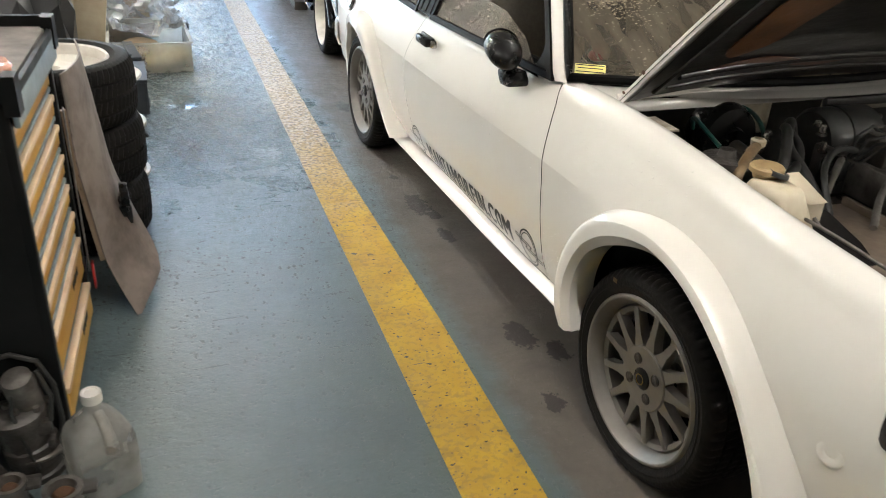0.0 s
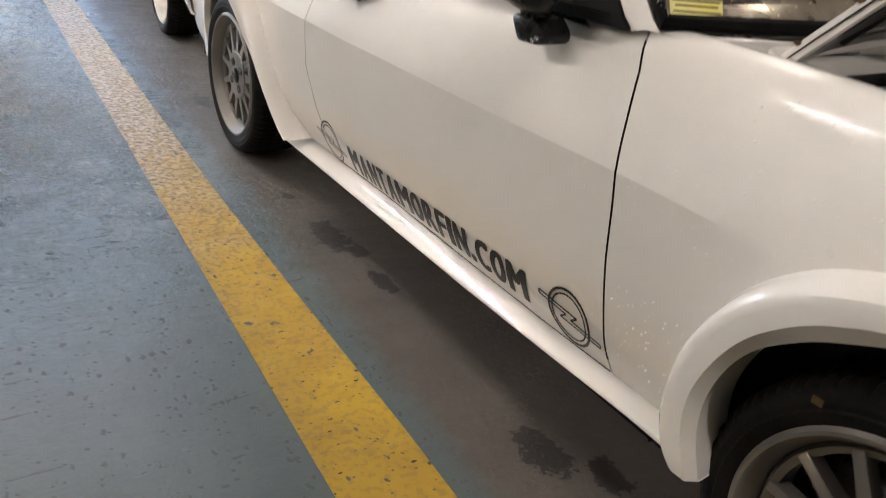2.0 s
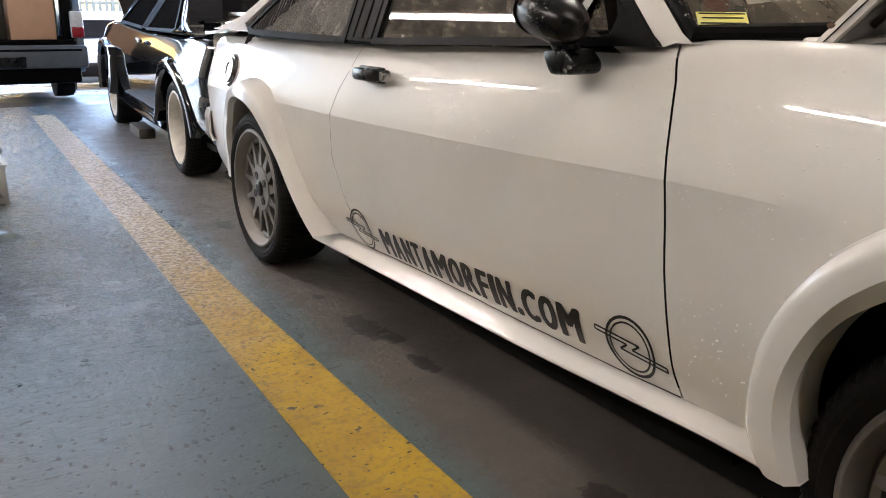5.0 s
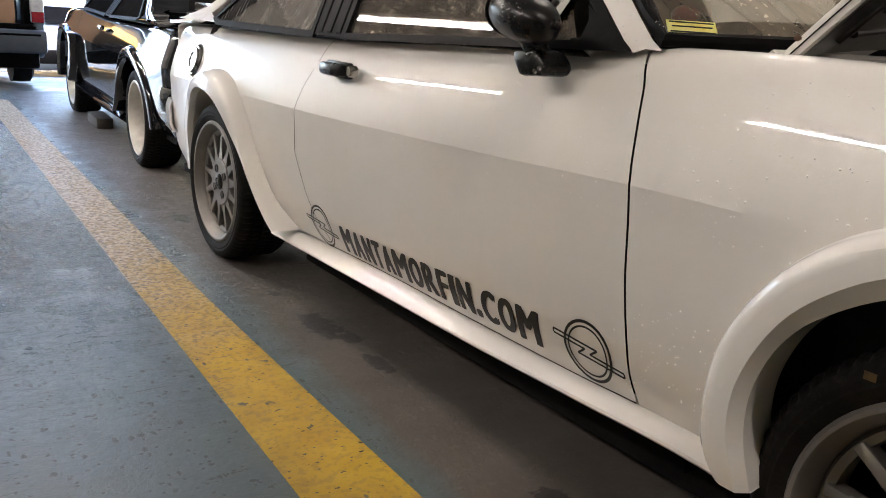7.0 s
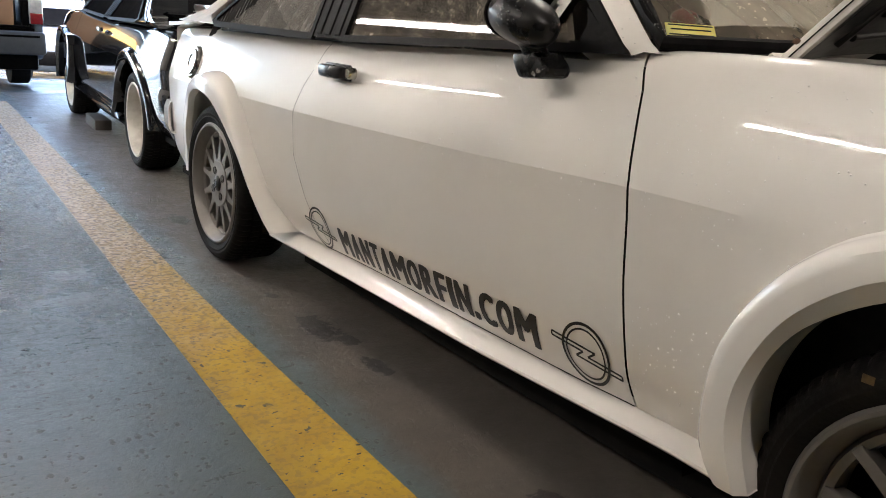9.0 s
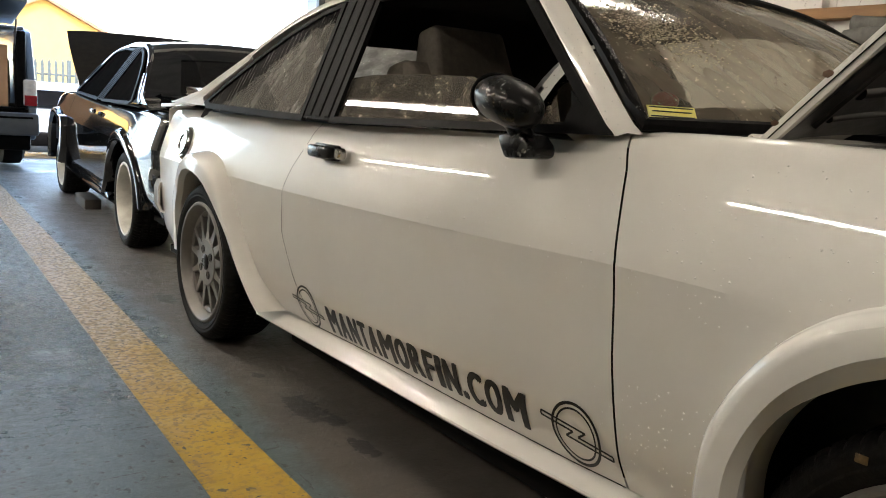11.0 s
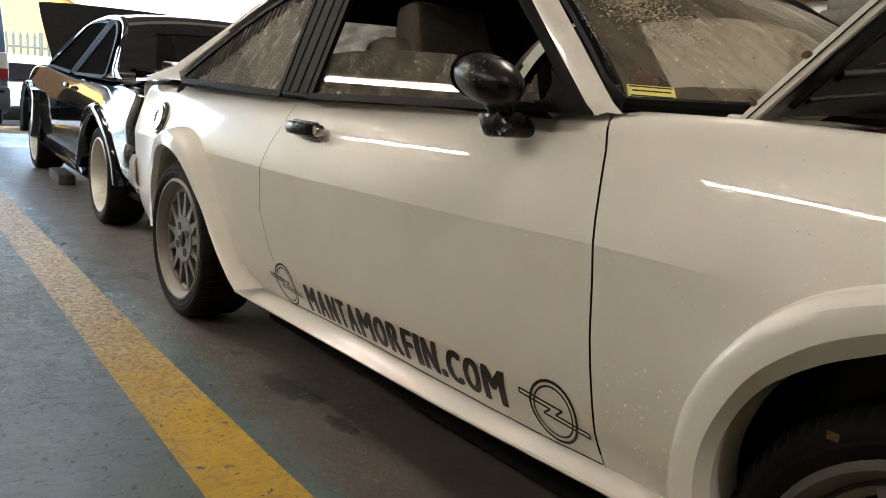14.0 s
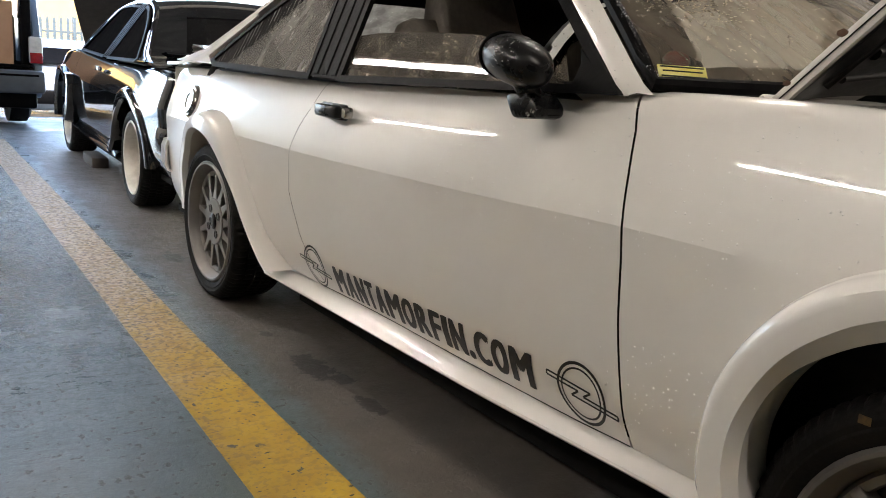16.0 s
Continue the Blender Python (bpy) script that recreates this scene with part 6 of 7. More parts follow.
def crumple(name, centre, size, material, label, category, seed, amp=0.35, sub=3):
    """A crumpled bag or wrapper."""
    b = bmesh.new()
    bmesh.ops.create_icosphere(b, subdivisions=sub, radius=1)
    for v in b.verts:
        d = v.co.normalized()
        k = 1 + amp * noise.noise(d * 2.3 + Vector((seed, 0, 0))) + amp * 0.7 * abs(noise.noise(d * 5.1 + Vector((0, seed, 0)))) + amp * 0.25 * noise.noise(d * 11 + Vector((0, 0, seed)))
        v.co = Vector((d.x * k * size[0], d.y * k * size[1], max(d.z * k, -0.85) * size[2]))
    b.transform(Matrix.Translation(centre))
    return tagged(part(name, b, material, angle=0.35), label, category)


FILM = glass("clear_crumpled_film", (0.88, 0.90, 0.92), 0.12, 0.5, (0.80, 0.82, 0.84), 5, None, (0.35, 0.7))
crumple("plastic_wrapper", (-2.21, 0.50, 1.012), (0.030, 0.045, 0.026), shader("pinkish_wrapper", (0.55, 0.36, 0.28), 0.25, color2=(0.6, 0.16, 0.08), scale=14, coat=0.5), "crumpled pinkish plastic wrapper on the chest", "wrapper", 3.0)

strap = thing("perforated_strap", "perforated grey steel strap with a red end hanging on the chest", "strap")
b = box(-2.13, 1.012, 0.50, 0.004, 0.026, 0.52, 0.001)
part("strap_body", b, STEEL, strap)
for k in range(11):
    hole = lathe([(0.0001, 0.0), (0.0055, 0.0), (0.0055, -0.0006)], 10)
    hole.transform(Matrix.Translation((-2.1174, 1.012, 0.30 + 0.042 * k)))
    part("strap_hole", hole, DARK, strap)
part("red_end", box(-2.12, 1.012, 0.22, 0.008, 0.030, 0.09, 0.003), PAINT_RED, strap, "red painted end")

# red tool cabinet further along
cab = thing("red_tool_cabinet", "red steel tool cabinet with ribbed drawers", "tool cabinet", -2.52, 1.36)
part("cabinet_body", box(0, 0, 0.44, 0.34, 0.44, 0.80, 0.008), shader("red_enamel", (0.28, 0.02, 0.022), 0.35, color2=(0.2, 0.015, 0.02), scale=6), cab)
for k in range(5):
    part("drawer", box(0.176, 0, 0.16 + 0.14 * k, 0.014, 0.41, 0.12, 0.004), shader("red_drawer", (0.32, 0.02, 0.022), 0.35, color2=(0.22, 0.015, 0.02), scale=6) if k == 0 else bpy.data.materials["red_drawer"], cab)
    part("pull", box(0.188, 0, 0.205 + 0.14 * k, 0.012, 0.40, 0.014, 0.003), PAINT_RED, cab)
part("foot_board", box(0, 0, 0.02, 0.30, 0.40, 0.04), DARK, cab)

# ---- leaning panel: an old body skin, curved, with a timber batten behind ----
SKIN = shader("brown_primered_skin", (0.24, 0.195, 0.172), 0.38, color2=(0.09, 0.068, 0.058), scale=6, contrast=(0.42, 0.72), bump=0.08, bump_scale=12, rough2=0.55)
left_edge = [(0.0, -2.014, 1.096), (0.08, -2.045, 1.105), (0.22, -2.086, 1.100), (0.41, -2.104, 1.055), (0.567, -2.120, 1.040), (0.84, -2.128, 1.055)]
right_edge = [(0.0, -2.000, 1.105), (0.034, -1.968, 1.170), (0.077, -1.925, 1.250), (0.12, -1.930, 1.340), (0.23, -1.978, 1.415), (0.397, -2.036, 1.450), (0.56, -2.061, 1.470), (0.698, -2.078, 1.480), (0.845, -2.100, 1.480)]
skin = thing("body_skin_panel", "brown primered curved body panel leaning against the tyres", "panel")
rows = []
for i in range(33):
    z = 0.845 * i / 32
    lx, ly = smooth([(a, b) for a, b, c in left_edge], min(z, 0.84)), smooth([(a, c) for a, b, c in left_edge], min(z, 0.84))
    rx, ry = smooth([(a, b) for a, b, c in right_edge], z), smooth([(a, c) for a, b, c in right_edge], z)
    row = []
    for j in range(9):
        t = j / 8
        bulge = 0.030 * math.sin(math.pi * t) * min(1, z / 0.2)
        row.append((lx + (rx - lx) * t + bulge, ly + (ry - ly) * t - bulge * 0.3, z))
    rows.append(row)
part("skin", thick(grid(rows), 0.004), SKIN, skin, angle=0.9)
bt = []
for z in (0.22, 0.40, 0.58, 0.74):
    lx, ly = smooth([(a, b) for a, b, c in left_edge], z), smooth([(a, c) for a, b, c in left_edge], z)
    bt.append((lx - 0.006, ly + 0.012, z))
part("batten", tube(bt, 0.014, 4), shader("pale_batten", (0.30, 0.22, 0.15), 0.7, color2=(0.2, 0.14, 0.09), scale=15, stretch=(1, 1, 0.2)), skin, "pale timber batten")
latch = bmesh.new()
for k in range(7):
    add(latch, box(0, 0, 0, 0.022 + 0.014 * random.random(), 0.025, 0.035 + 0.035 * random.random(), 0.003, pose(-2.022 + 0.018 * random.random(), 1.235 + 0.035 * random.random() + 0.003 * k, 0.290 + 0.016 * (6 - k), 30 * random.random(), 0, 0)))
part("latch", latch, PLASTIC_BLACK, skin, "broken black plastic latch")

# ---- stacks of tyres and rims ----
def loose_tyre(x, y, z, rz, label, h=0.118, r=0.288, white=False):
    t = thing("tyre", label, "tyre", x, y, z, rz, "stacked tyres")
    prof = [(r - 0.085, -h * 0.85, 0), (r - 0.06, -h, 0), (r - 0.03, -h * 0.98, 0), (r - 0.012, -h * 0.9, 1), (r, -h * 0.72, 1), (r + 0.003, -h * 0.52, 1), (r - 0.006, -h * 0.5, 0), (r - 0.006, -h * 0.44, 0), (r + 0.004, -h * 0.42, 2), (r + 0.005, -h * 0.06, 2),
            (r - 0.005, -h * 0.04, 0), (r - 0.005, h * 0.04, 0), (r + 0.005, h * 0.06, 1), (r + 0.004, h * 0.42, 1), (r - 0.006, h * 0.44, 0), (r - 0.006, h * 0.5, 0), (r + 0.003, h * 0.52, 2), (r, h * 0.72, 2), (r - 0.012, h * 0.9, 2), (r - 0.03, h * 0.98, 0), (r - 0.06, h, 0), (r - 0.085, h * 0.85, 0)]
    b = bmesh.new()
    rings = []
    for rr, a, tread in prof:
        ring = []
        for k in range(216):
            cut = 0.006 if (tread == 1 and k % 3 == 0) or (tread == 2 and k % 3 == 1) else 0.0
            g = 2 * math.pi * (k + 4.0 * a / h) / 216
            ring.append(b.verts.new(((rr - cut) * math.cos(g), (rr - cut) * math.sin(g), a + h)))
        rings.append(ring)
    for q, w in zip(rings, rings[1:]):
        for k in range(216):
            b.faces.new((q[k], q[(k + 1) % 216], w[(k + 1) % 216], w[k]))
    part("casing", b, RUBBER, t, angle=0.45)
    if white:
        part("rim", lathe([(r - 0.078, 2 * h * 0.93), (r - 0.084, 2 * h * 0.97), (r - 0.092, 2 * h * 0.95), (r - 0.10, 2 * h * 0.80), (0.12, 2 * h * 0.70), (0.10, 2 * h * 0.78), (0.035, 2 * h * 0.78), (0.03, 2 * h * 0.70), (0.0001, 2 * h * 0.70)], 44, "z"), RIM_WHITE, t, "white steel rim")
    return t


loose_tyre(-2.212, 1.835, 0.0, 20, "worn black tyre at the bottom of a stack", white=False)
loose_tyre(-2.205, 1.845, 0.238, 75, "black tyre with deep tread in a stack", white=False)
loose_tyre(-2.214, 1.830, 0.476, 130, "black tyre on a white rim on top of a stack", white=True)


def bare_rim(x, y, z, tilt, label):
    t = thing("bare_rim", label, "wheel rim", group="stacked rims")
    t.matrix_world = pose(x, y, z, tilt, 0, 0)
    b = lathe([(0.196, 0.0), (0.200, 0.004), (0.198, 0.012), (0.182, 0.016), (0.172, 0.04), (0.150, 0.07), (0.148, 0.15), (0.168, 0.20), (0.182, 0.216), (0.198, 0.220), (0.203, 0.230), (0.197, 0.236), (0.176, 0.222), (0.160, 0.186), (0.140, 0.14), (0.06, 0.12), (0.055, 0.13), (0.03, 0.13), (0.03, 0.12), (0.0001, 0.12)], 44, "z")
    part("barrel", b, RIM_WHITE, t, "grubby white barrel")
    return t


bare_rim(-2.10, 2.42, 0.0, 0, "grubby white bare wheel rim standing on the floor")
bare_rim(-2.095, 2.42, 0.237, 0, "grubby white bare wheel rim in a stack")

# ---- black parts crates, tub, bag ----
CRATE = shader("dark_blue_grey_plastic", (0.035, 0.042, 0.05), 0.4, color2=(0.055, 0.065, 0.075), scale=9, rough2=0.6)
crate = thing("parts_crate", "dark blue-grey plastic parts crate on the floor", "crate", -2.01, 3.46)
part("crate_base", box(0, 0, 0.012, 0.30, 0.40, 0.024, 0.004), CRATE, crate)
for sx, sy, lx, ly in ((-0.145, 0, 0.012, 0.40), (0.145, 0, 0.012, 0.40), (0, -0.194, 0.28, 0.012), (0, 0.194, 0.28, 0.012)):
    part("crate_wall", box(sx, sy, 0.10, lx, ly, 0.16, 0.004), CRATE, crate)
part("crate_lid", box(0, 0, 0.19, 0.31, 0.41, 0.018, 0.005), CRATE, crate)
for k in range(4):
    part("lid_rib", box(-0.10 + 0.066 * k, 0, 0.204, 0.014, 0.34, 0.012, 0.003), CRATE, crate)
part("latch", box(0.155, 0.0, 0.16, 0.012, 0.07, 0.05, 0.004), PLASTIC_BLACK, crate)
second = copy_thing(crate, pose(-2.09, 3.40, 0.0, 0, 0, 0))
second.matrix_world = pose(-2.04, 3.95, 0.0, 0, 0, 6)
block_wood = tagged(part("timber_offcut", box(-2.06, 3.55, 0.235, 0.12, 0.16, 0.05, 0.004), WOOD), "brown timber offcut lying on the crate", "timber")
wedge = tagged(part("wheel_wedge", prism([(0.0, 0.0), (0.10, 0.0), (0.03, 0.07), (0.0, 0.07)], 0, 0.08, "y", 0.006), TRIM), "black rubber wheel wedge on the floor", "wheel chock")
wedge.matrix_world = pose(-1.98, 2.86, 0.0, 0, 0, 10)

TUB = glass("clear_tub_plastic", (0.88, 0.88, 0.86), 0.15, 0.55, (0.78, 0.77, 0.72), 4, None, (0.3, 0.75))
tub = thing("storage_tub", "clear plastic storage tub with yellow contents on the floor", "storage tub", -1.80, 4.46)
part("tub_base", box(0, 0, 0.008, 0.48, 0.72, 0.012, 0.003), TUB, tub)
for sx, sy, lx, ly in ((-0.25, 0, 0.006, 0.74), (0.25, 0, 0.006, 0.74), (0, -0.37, 0.50, 0.006), (0, 0.37, 0.50, 0.006)):
    part("tub_wall", box(sx, sy, 0.10, lx, ly, 0.19, 0.002), TUB, tub)
part("tub_rim", boxes((-0.255, 0, 0.197, 0.022, 0.76, 0.010), (0.255, 0, 0.197, 0.022, 0.76, 0.010), (0, -0.375, 0.197, 0.52, 0.022, 0.010), (0, 0.375, 0.197, 0.52, 0.022, 0.010)), TUB, tub, smooth=False)
part("tub_handle", box(0.275, 0.2, 0.185, 0.02, 0.12, 0.05, 0.006), PLASTIC_BLACK, tub)
crumple("yellow_cloth", (-1.70, 4.30, 0.065), (0.13, 0.16, 0.055), shader("yellow_rag", (0.55, 0.40, 0.06), 0.8, color2=(0.45, 0.36, 0.2), scale=8), "yellow rags lying in the tub", "rag", 7.0)
crumple("cardboard_scrap", (-1.86, 4.55, 0.06), (0.15, 0.20, 0.05), shader("brown_card", (0.30, 0.20, 0.11), 0.8, color2=(0.4, 0.3, 0.2), scale=6), "brown card scraps in the tub", "cardboard", 9.0, amp=0.2)
crumple("plastic_bag", (-1.83, 4.70, 0.33), (0.24, 0.34, 0.19), FILM, "large crumpled clear plastic bag on the tub", "plastic bag", 11.0, amp=0.45, sub=4)
crumple("plastic_bag", (-1.97, 4.95, 0.52), (0.20, 0.26, 0.20), FILM, "crumpled clear plastic bag piled behind the tub", "plastic bag", 17.0, amp=0.45, sub=4)
tagged(part("bag_support", box(-1.98, 5.15, 0.17, 0.44, 0.36, 0.34, 0.008), shader("cardboard_box", (0.30, 0.20, 0.12), 0.85, color2=(0.24, 0.16, 0.09), scale=6)), "brown cardboard box under the bags", "cardboard box")

# beige sheet-metal duct and dark bag leaning behind the tyres
duct = tagged(part("sheet_metal_duct", box(0, 0, 0.36, 0.15, 0.20, 0.72, 0.012), shader("beige_paint", (0.42, 0.36, 0.25), 0.45, color2=(0.30, 0.24, 0.16), scale=7)), "beige painted sheet-metal box section standing on end", "metal box section")
duct.matrix_world = pose(-2.20, 2.93, 0.02, -6, 10, 8)
crumple("black_bag", (-2.42, 2.72, 0.42), (0.26, 0.26, 0.50), shader("black_bin_bag", (0.008, 0.008, 0.009), 0.3, color2=(0.02, 0.02, 0.02), scale=10), "black plastic rubbish sack on the floor", "rubbish sack", 21.0, amp=0.3)
crumple("red_sack", (-2.16, 3.33, 0.26), (0.06, 0.16, 0.30), shader("red_sack_cloth", (0.22, 0.02, 0.02), 0.7, color2=(0.14, 0.015, 0.015), scale=10), "dark red cloth sack behind the crates", "sack", 23.0, amp=0.2)

# ---- jug and old motor on the floor by the chest ----
JUG = glass("milky_jug_plastic", (0.86, 0.85, 0.82), 0.10, 0.42, (0.82, 0.80, 0.76), 9, None, (0.35, 0.65), least=0.45)
jug = thing("plastic_jug", "empty milky plastic jug with a white cap on the floor", "jug", -2.118, 0.30, 0, 25)
b = bmesh.new()
secs = [(0.0, 0.066), (0.004, 0.074), (0.10, 0.076), (0.150, 0.074), (0.178, 0.066), (0.210, 0.046), (0.232, 0.026), (0.240, 0.020), (0.262, 0.020)]
rows = []
for z, r in secs:
    sq = max(0.0, min(1.0, (r - 0.02) / 0.05))
    ring = []
    for k in range(33):
        g = 2 * math.pi * k / 32
        c, s_ = math.cos(g), math.sin(g)
        q = (abs(c) ** (2 + 3 * sq) + abs(s_) ** (2 + 3 * sq)) ** (-1 / (2 + 3 * sq))
        ring.append((r * q * c, r * q * s_, z))
    rows.append(ring)
b = grid(rows)
bmesh.ops.remove_doubles(b, verts=b.verts, dist=0.0001)
part("jug_body", b, JUG, jug, angle=0.9)
part("cap", lathe([(0.0001, 0.282), (0.016, 0.282), (0.018, 0.284), (0.0235, 0.284), (0.0245, 0.280), (0.0245, 0.258), (0.021, 0.257)], 24, "z"), shader("white_cap", (0.62, 0.60, 0.56), 0.45, color2=(0.5, 0.48, 0.44), scale=15), jug, "white screw cap")
part("jug_handle", tube([(0.0, -0.024, 0.236), (0.0, -0.048, 0.222), (0.0, -0.070, 0.190), (0.0, -0.078, 0.150)], [0.012, 0.013, 0.014, 0.016], 12), JUG, jug)
part("paper_label", box(0.075, 0.02, 0.085, 0.003, 0.07, 0.10), shader("grubby_label", (0.45, 0.44, 0.42), 0.6, color2=(0.15, 0.14, 0.13), scale=22, contrast=(0.5, 0.6)), jug, "grubby printed paper label")

motor = thing("starter_motor", "greasy old starter motor standing on the floor", "engine part", -2.285, 0.40, 0.0)
b = lathe([(0.0001, 0.0), (0.050, 0.0), (0.056, 0.006), (0.066, 0.010), (0.068, 0.030), (0.060, 0.034), (0.058, 0.060), (0.066, 0.064), (0.066, 0.120), (0.060, 0.126), (0.060, 0.196), (0.066, 0.200), (0.066, 0.222), (0.050, 0.232), (0.0001, 0.234)], 36, "z")
b.transform(pose(0.015, 0, 0.0, 8, -6, 0))
part("motor_body", b, CAST, motor, "oily finned housing")
b = lathe([(0.0001, 0.0), (0.036, 0.0), (0.038, 0.008), (0.038, 0.085), (0.034, 0.092), (0.034, 0.104), (0.020, 0.110), (0.0001, 0.110)], 28, "z")
b.transform(pose(0.020, -0.020, 0.222, 16, -6, 0))
part("solenoid", b, STEEL, motor, "grey steel solenoid")
part("solenoid_slot", box(0.022, -0.062, 0.285, 0.008, 0.006, 0.060, 0.002), DARK, motor)
for k in range(6):
    g = k * math.pi / 3
    b = lathe([(0.0001, 0.012), (0.008, 0.012), (0.009, 0.0)], 6, "z")
    b.transform(pose(0.018 + 0.046 * math.cos(g), -0.030 + 0.036 * math.sin(g), 0.228, 8, -6, 0))
    part("bolt", b, STEEL, motor)
part("brush_end", boxes((0.035, -0.058, 0.175, 0.062, 0.026, 0.040), (-0.010, -0.066, 0.135, 0.030, 0.020, 0.060), (0.058, -0.050, 0.120, 0.020, 0.030, 0.030), bevel=0.008), CAST, motor)
part("lever_arm", boxes((-0.048, -0.030, 0.285, 0.030, 0.050, 0.036), (-0.070, -0.010, 0.330, 0.060, 0.030, 0.022), bevel=0.008), CAST, motor)
part("end_ring", tube([(0.015 + 0.062 * math.cos(k * 0.3142), -0.012 + 0.062 * math.sin(k * 0.3142), 0.085) for k in range(20)], 0.008, 8, closed=True), STEEL, motor)
for pts, r in (([(-0.08, 0.0, 0.345), (0.0, -0.01, 0.362), (0.055, -0.02, 0.340), (0.082, -0.025, 0.27), (0.084, -0.02, 0.16), (0.070, -0.03, 0.06)], 0.007),
               ([(0.0, -0.06, 0.31), (-0.01, -0.085, 0.25), (0.0, -0.08, 0.16), (0.02, -0.075, 0.06)], 0.005),
               ([(0.05, -0.03, 0.32), (0.075, -0.045, 0.25), (0.065, -0.06, 0.19)], 0.006)):
    part("cable", tube(pts, r, 8), HOSE, motor)
bracket = tagged(part("steel_bracket", box(0, 0, 0.13, 0.035, 0.008, 0.26, 0.002), CAST), "flat dark steel bar leaning on the motor", "steel bar")
bracket.matrix_world = pose(-2.30, 0.285, 0.002, 0, -24, 0)
for x, y, r, hh in ((-2.205, 0.205, 0.046, 0.09), (-2.318, 0.235, 0.038, 0.11)):
    h = thing("pipe_flange", "greasy alloy pipe flange on the floor", "engine part", x, y, 0, group="pipe flanges")
    part("pipe", lathe([(r * 0.6, 0.0), (r * 0.9, 0.0), (r * 0.9, hh - 0.02), (r, hh - 0.012), (r, hh), (r * 0.72, hh), (r * 0.68, hh - 0.03), (r * 0.6, 0.0)], 26, "z"), STEEL, h)
    part("core", lathe([(0.0001, hh - 0.010), (r * 0.4, hh - 0.010), (r * 0.68, hh - 0.025)], 20, "z"), RUST, h)
    ear = box(r * 1.1, 0.01, hh - 0.018, 0.05, 0.045, 0.014, 0.006)
    part("ear", ear, CAST, h)

# ---- the yard: estate car, silver car, fence, houses ----
suv = thing("dark_estate_car", "dark blue-grey estate car parked outside with an open tailgate", "car", -1.115, 9.32)
side_line = [(0.0, 0.36), (0.0, 0.62), (0.02, 0.66), (0.05, 0.94), (0.28, 1.42), (0.45, 1.46), (2.2, 1.46), (2.75, 1.02), (3.9, 0.88), (4.05, 0.60), (4.0, 0.30), (0.10, 0.28)]
for s in (-1, 1):
    part("body_side", prism(side_line, s * 0.78, s * 0.86, "x", 0.02), PAINT_TEAL, suv)
part("roof", box(0, 1.33, 1.46, 1.62, 1.85, 0.04, 0.015), PAINT_TEAL, suv)
part("floor", box(0, 1.9, 0.42, 1.58, 3.7, 0.22), DARK, suv)
part("load_floor", box(0, 0.5, 0.58, 1.56, 0.95, 0.04), HEADLINER, suv)
part("seat_back", box(0, 1.05, 0.85, 1.50, 0.12, 0.60, 0.04), CLOTH, suv)
part("bonnet_block", box(0, 3.3, 0.72, 1.56, 1.3, 0.36, 0.05), PAINT_TEAL, suv)
part("rear_bumper", box(0, -0.02, 0.45, 1.74, 0.16, 0.24, 0.035), shader("grey_bumper", (0.09, 0.105, 0.12), 0.5, color2=(0.07, 0.08, 0.09), scale=8), suv, "dark grey plastic bumper")
part("bumper_step", box(0, -0.08, 0.52, 1.62, 0.05, 0.025, 0.008), TRIM, suv)
part("sill_trim", box(0, 0.03, 0.61, 1.50, 0.10, 0.03, 0.006), TRIM, suv)
part("lower_valance", box(0, 0.06, 0.27, 1.60, 0.14, 0.20, 0.03), TRIM, suv)
part("number_plate", box(0, -0.103, 0.40, 0.52, 0.012, 0.11, 0.003), PLASTIC_BLACK, suv, "unlit dark number plate recess")
for s in (-1, 1):
    lamp = part("tail_lamp", box(s * 0.80, 0.03, 0.78, 0.13, 0.10, 0.28, 0.02), LAMP_CLEAR, suv, "tail lamp with a red lower half")
    part("red_lens", box(s * 0.80, -0.022, 0.70, 0.12, 0.012, 0.11, 0.004), LAMP_RED, lamp)
    part("boot_pillar", box(s * 0.72, 0.10, 1.02, 0.10, 0.12, 0.80, 0.02, None), TRIM, suv)
    for y in (0.42, 3.15):
        w = lathe([(0.0001, 0.03), (0.17, 0.03), (0.21, 0.06), (0.225, 0.09), (0.28, 0.11), (0.325, 0.08), (0.33, 0.0), (0.325, -0.10), (0.2, -0.12)], 32)
        w.transform(Matrix.Translation((s * 0.66, y, 0.325)) @ Matrix.Diagonal((s, 1, 1, 1)))
        part("wheel", w, RUBBER, suv)
gate = box(0, 0.0, 0.0, 1.40, 0.98, 0.06, 0.025)
gate.transform(pose(0, -0.10, 1.60, -10, 0, 0))
gate_ob = part("tailgate", gate, PAINT_TEAL, suv, "raised tailgate")
gw = box(0, 0.0, 0.0, 1.16, 0.52, 0.012)
gw.transform(pose(0, 0.10, 1.555, -10, 0, 0))
part("tailgate_window", gw, DARK_GLASS, gate_ob)
for s in (-1, 1):
    part("gas_strut", tube([(s * 0.66, 0.12, 1.10), (s * 0.66, -0.12, 1.52)], 0.010, 8), STEEL, suv)
carton = tagged(part("cardboard_carton", box(-0.735, 9.60, 0.93, 0.44, 0.42, 0.66, 0.008), shader("brown_carton", (0.52, 0.32, 0.20), 0.85, color2=(0.44, 0.27, 0.165), scale=4)), "large brown cardboard carton in the car boot", "cardboard box")
crumple("boot_bag", (-1.20, 9.55, 0.78), (0.13, 0.22, 0.20), shader("dark_boot_bag", (0.012, 0.014, 0.018), 0.35, color2=(0.02, 0.02, 0.03), scale=9), "dark plastic sack in the car boot", "sack", 31.0, amp=0.25)


def yard(y):
    return lerp([(10.4, -0.02), (16.0, -0.46), (40.0, -0.70)], y)


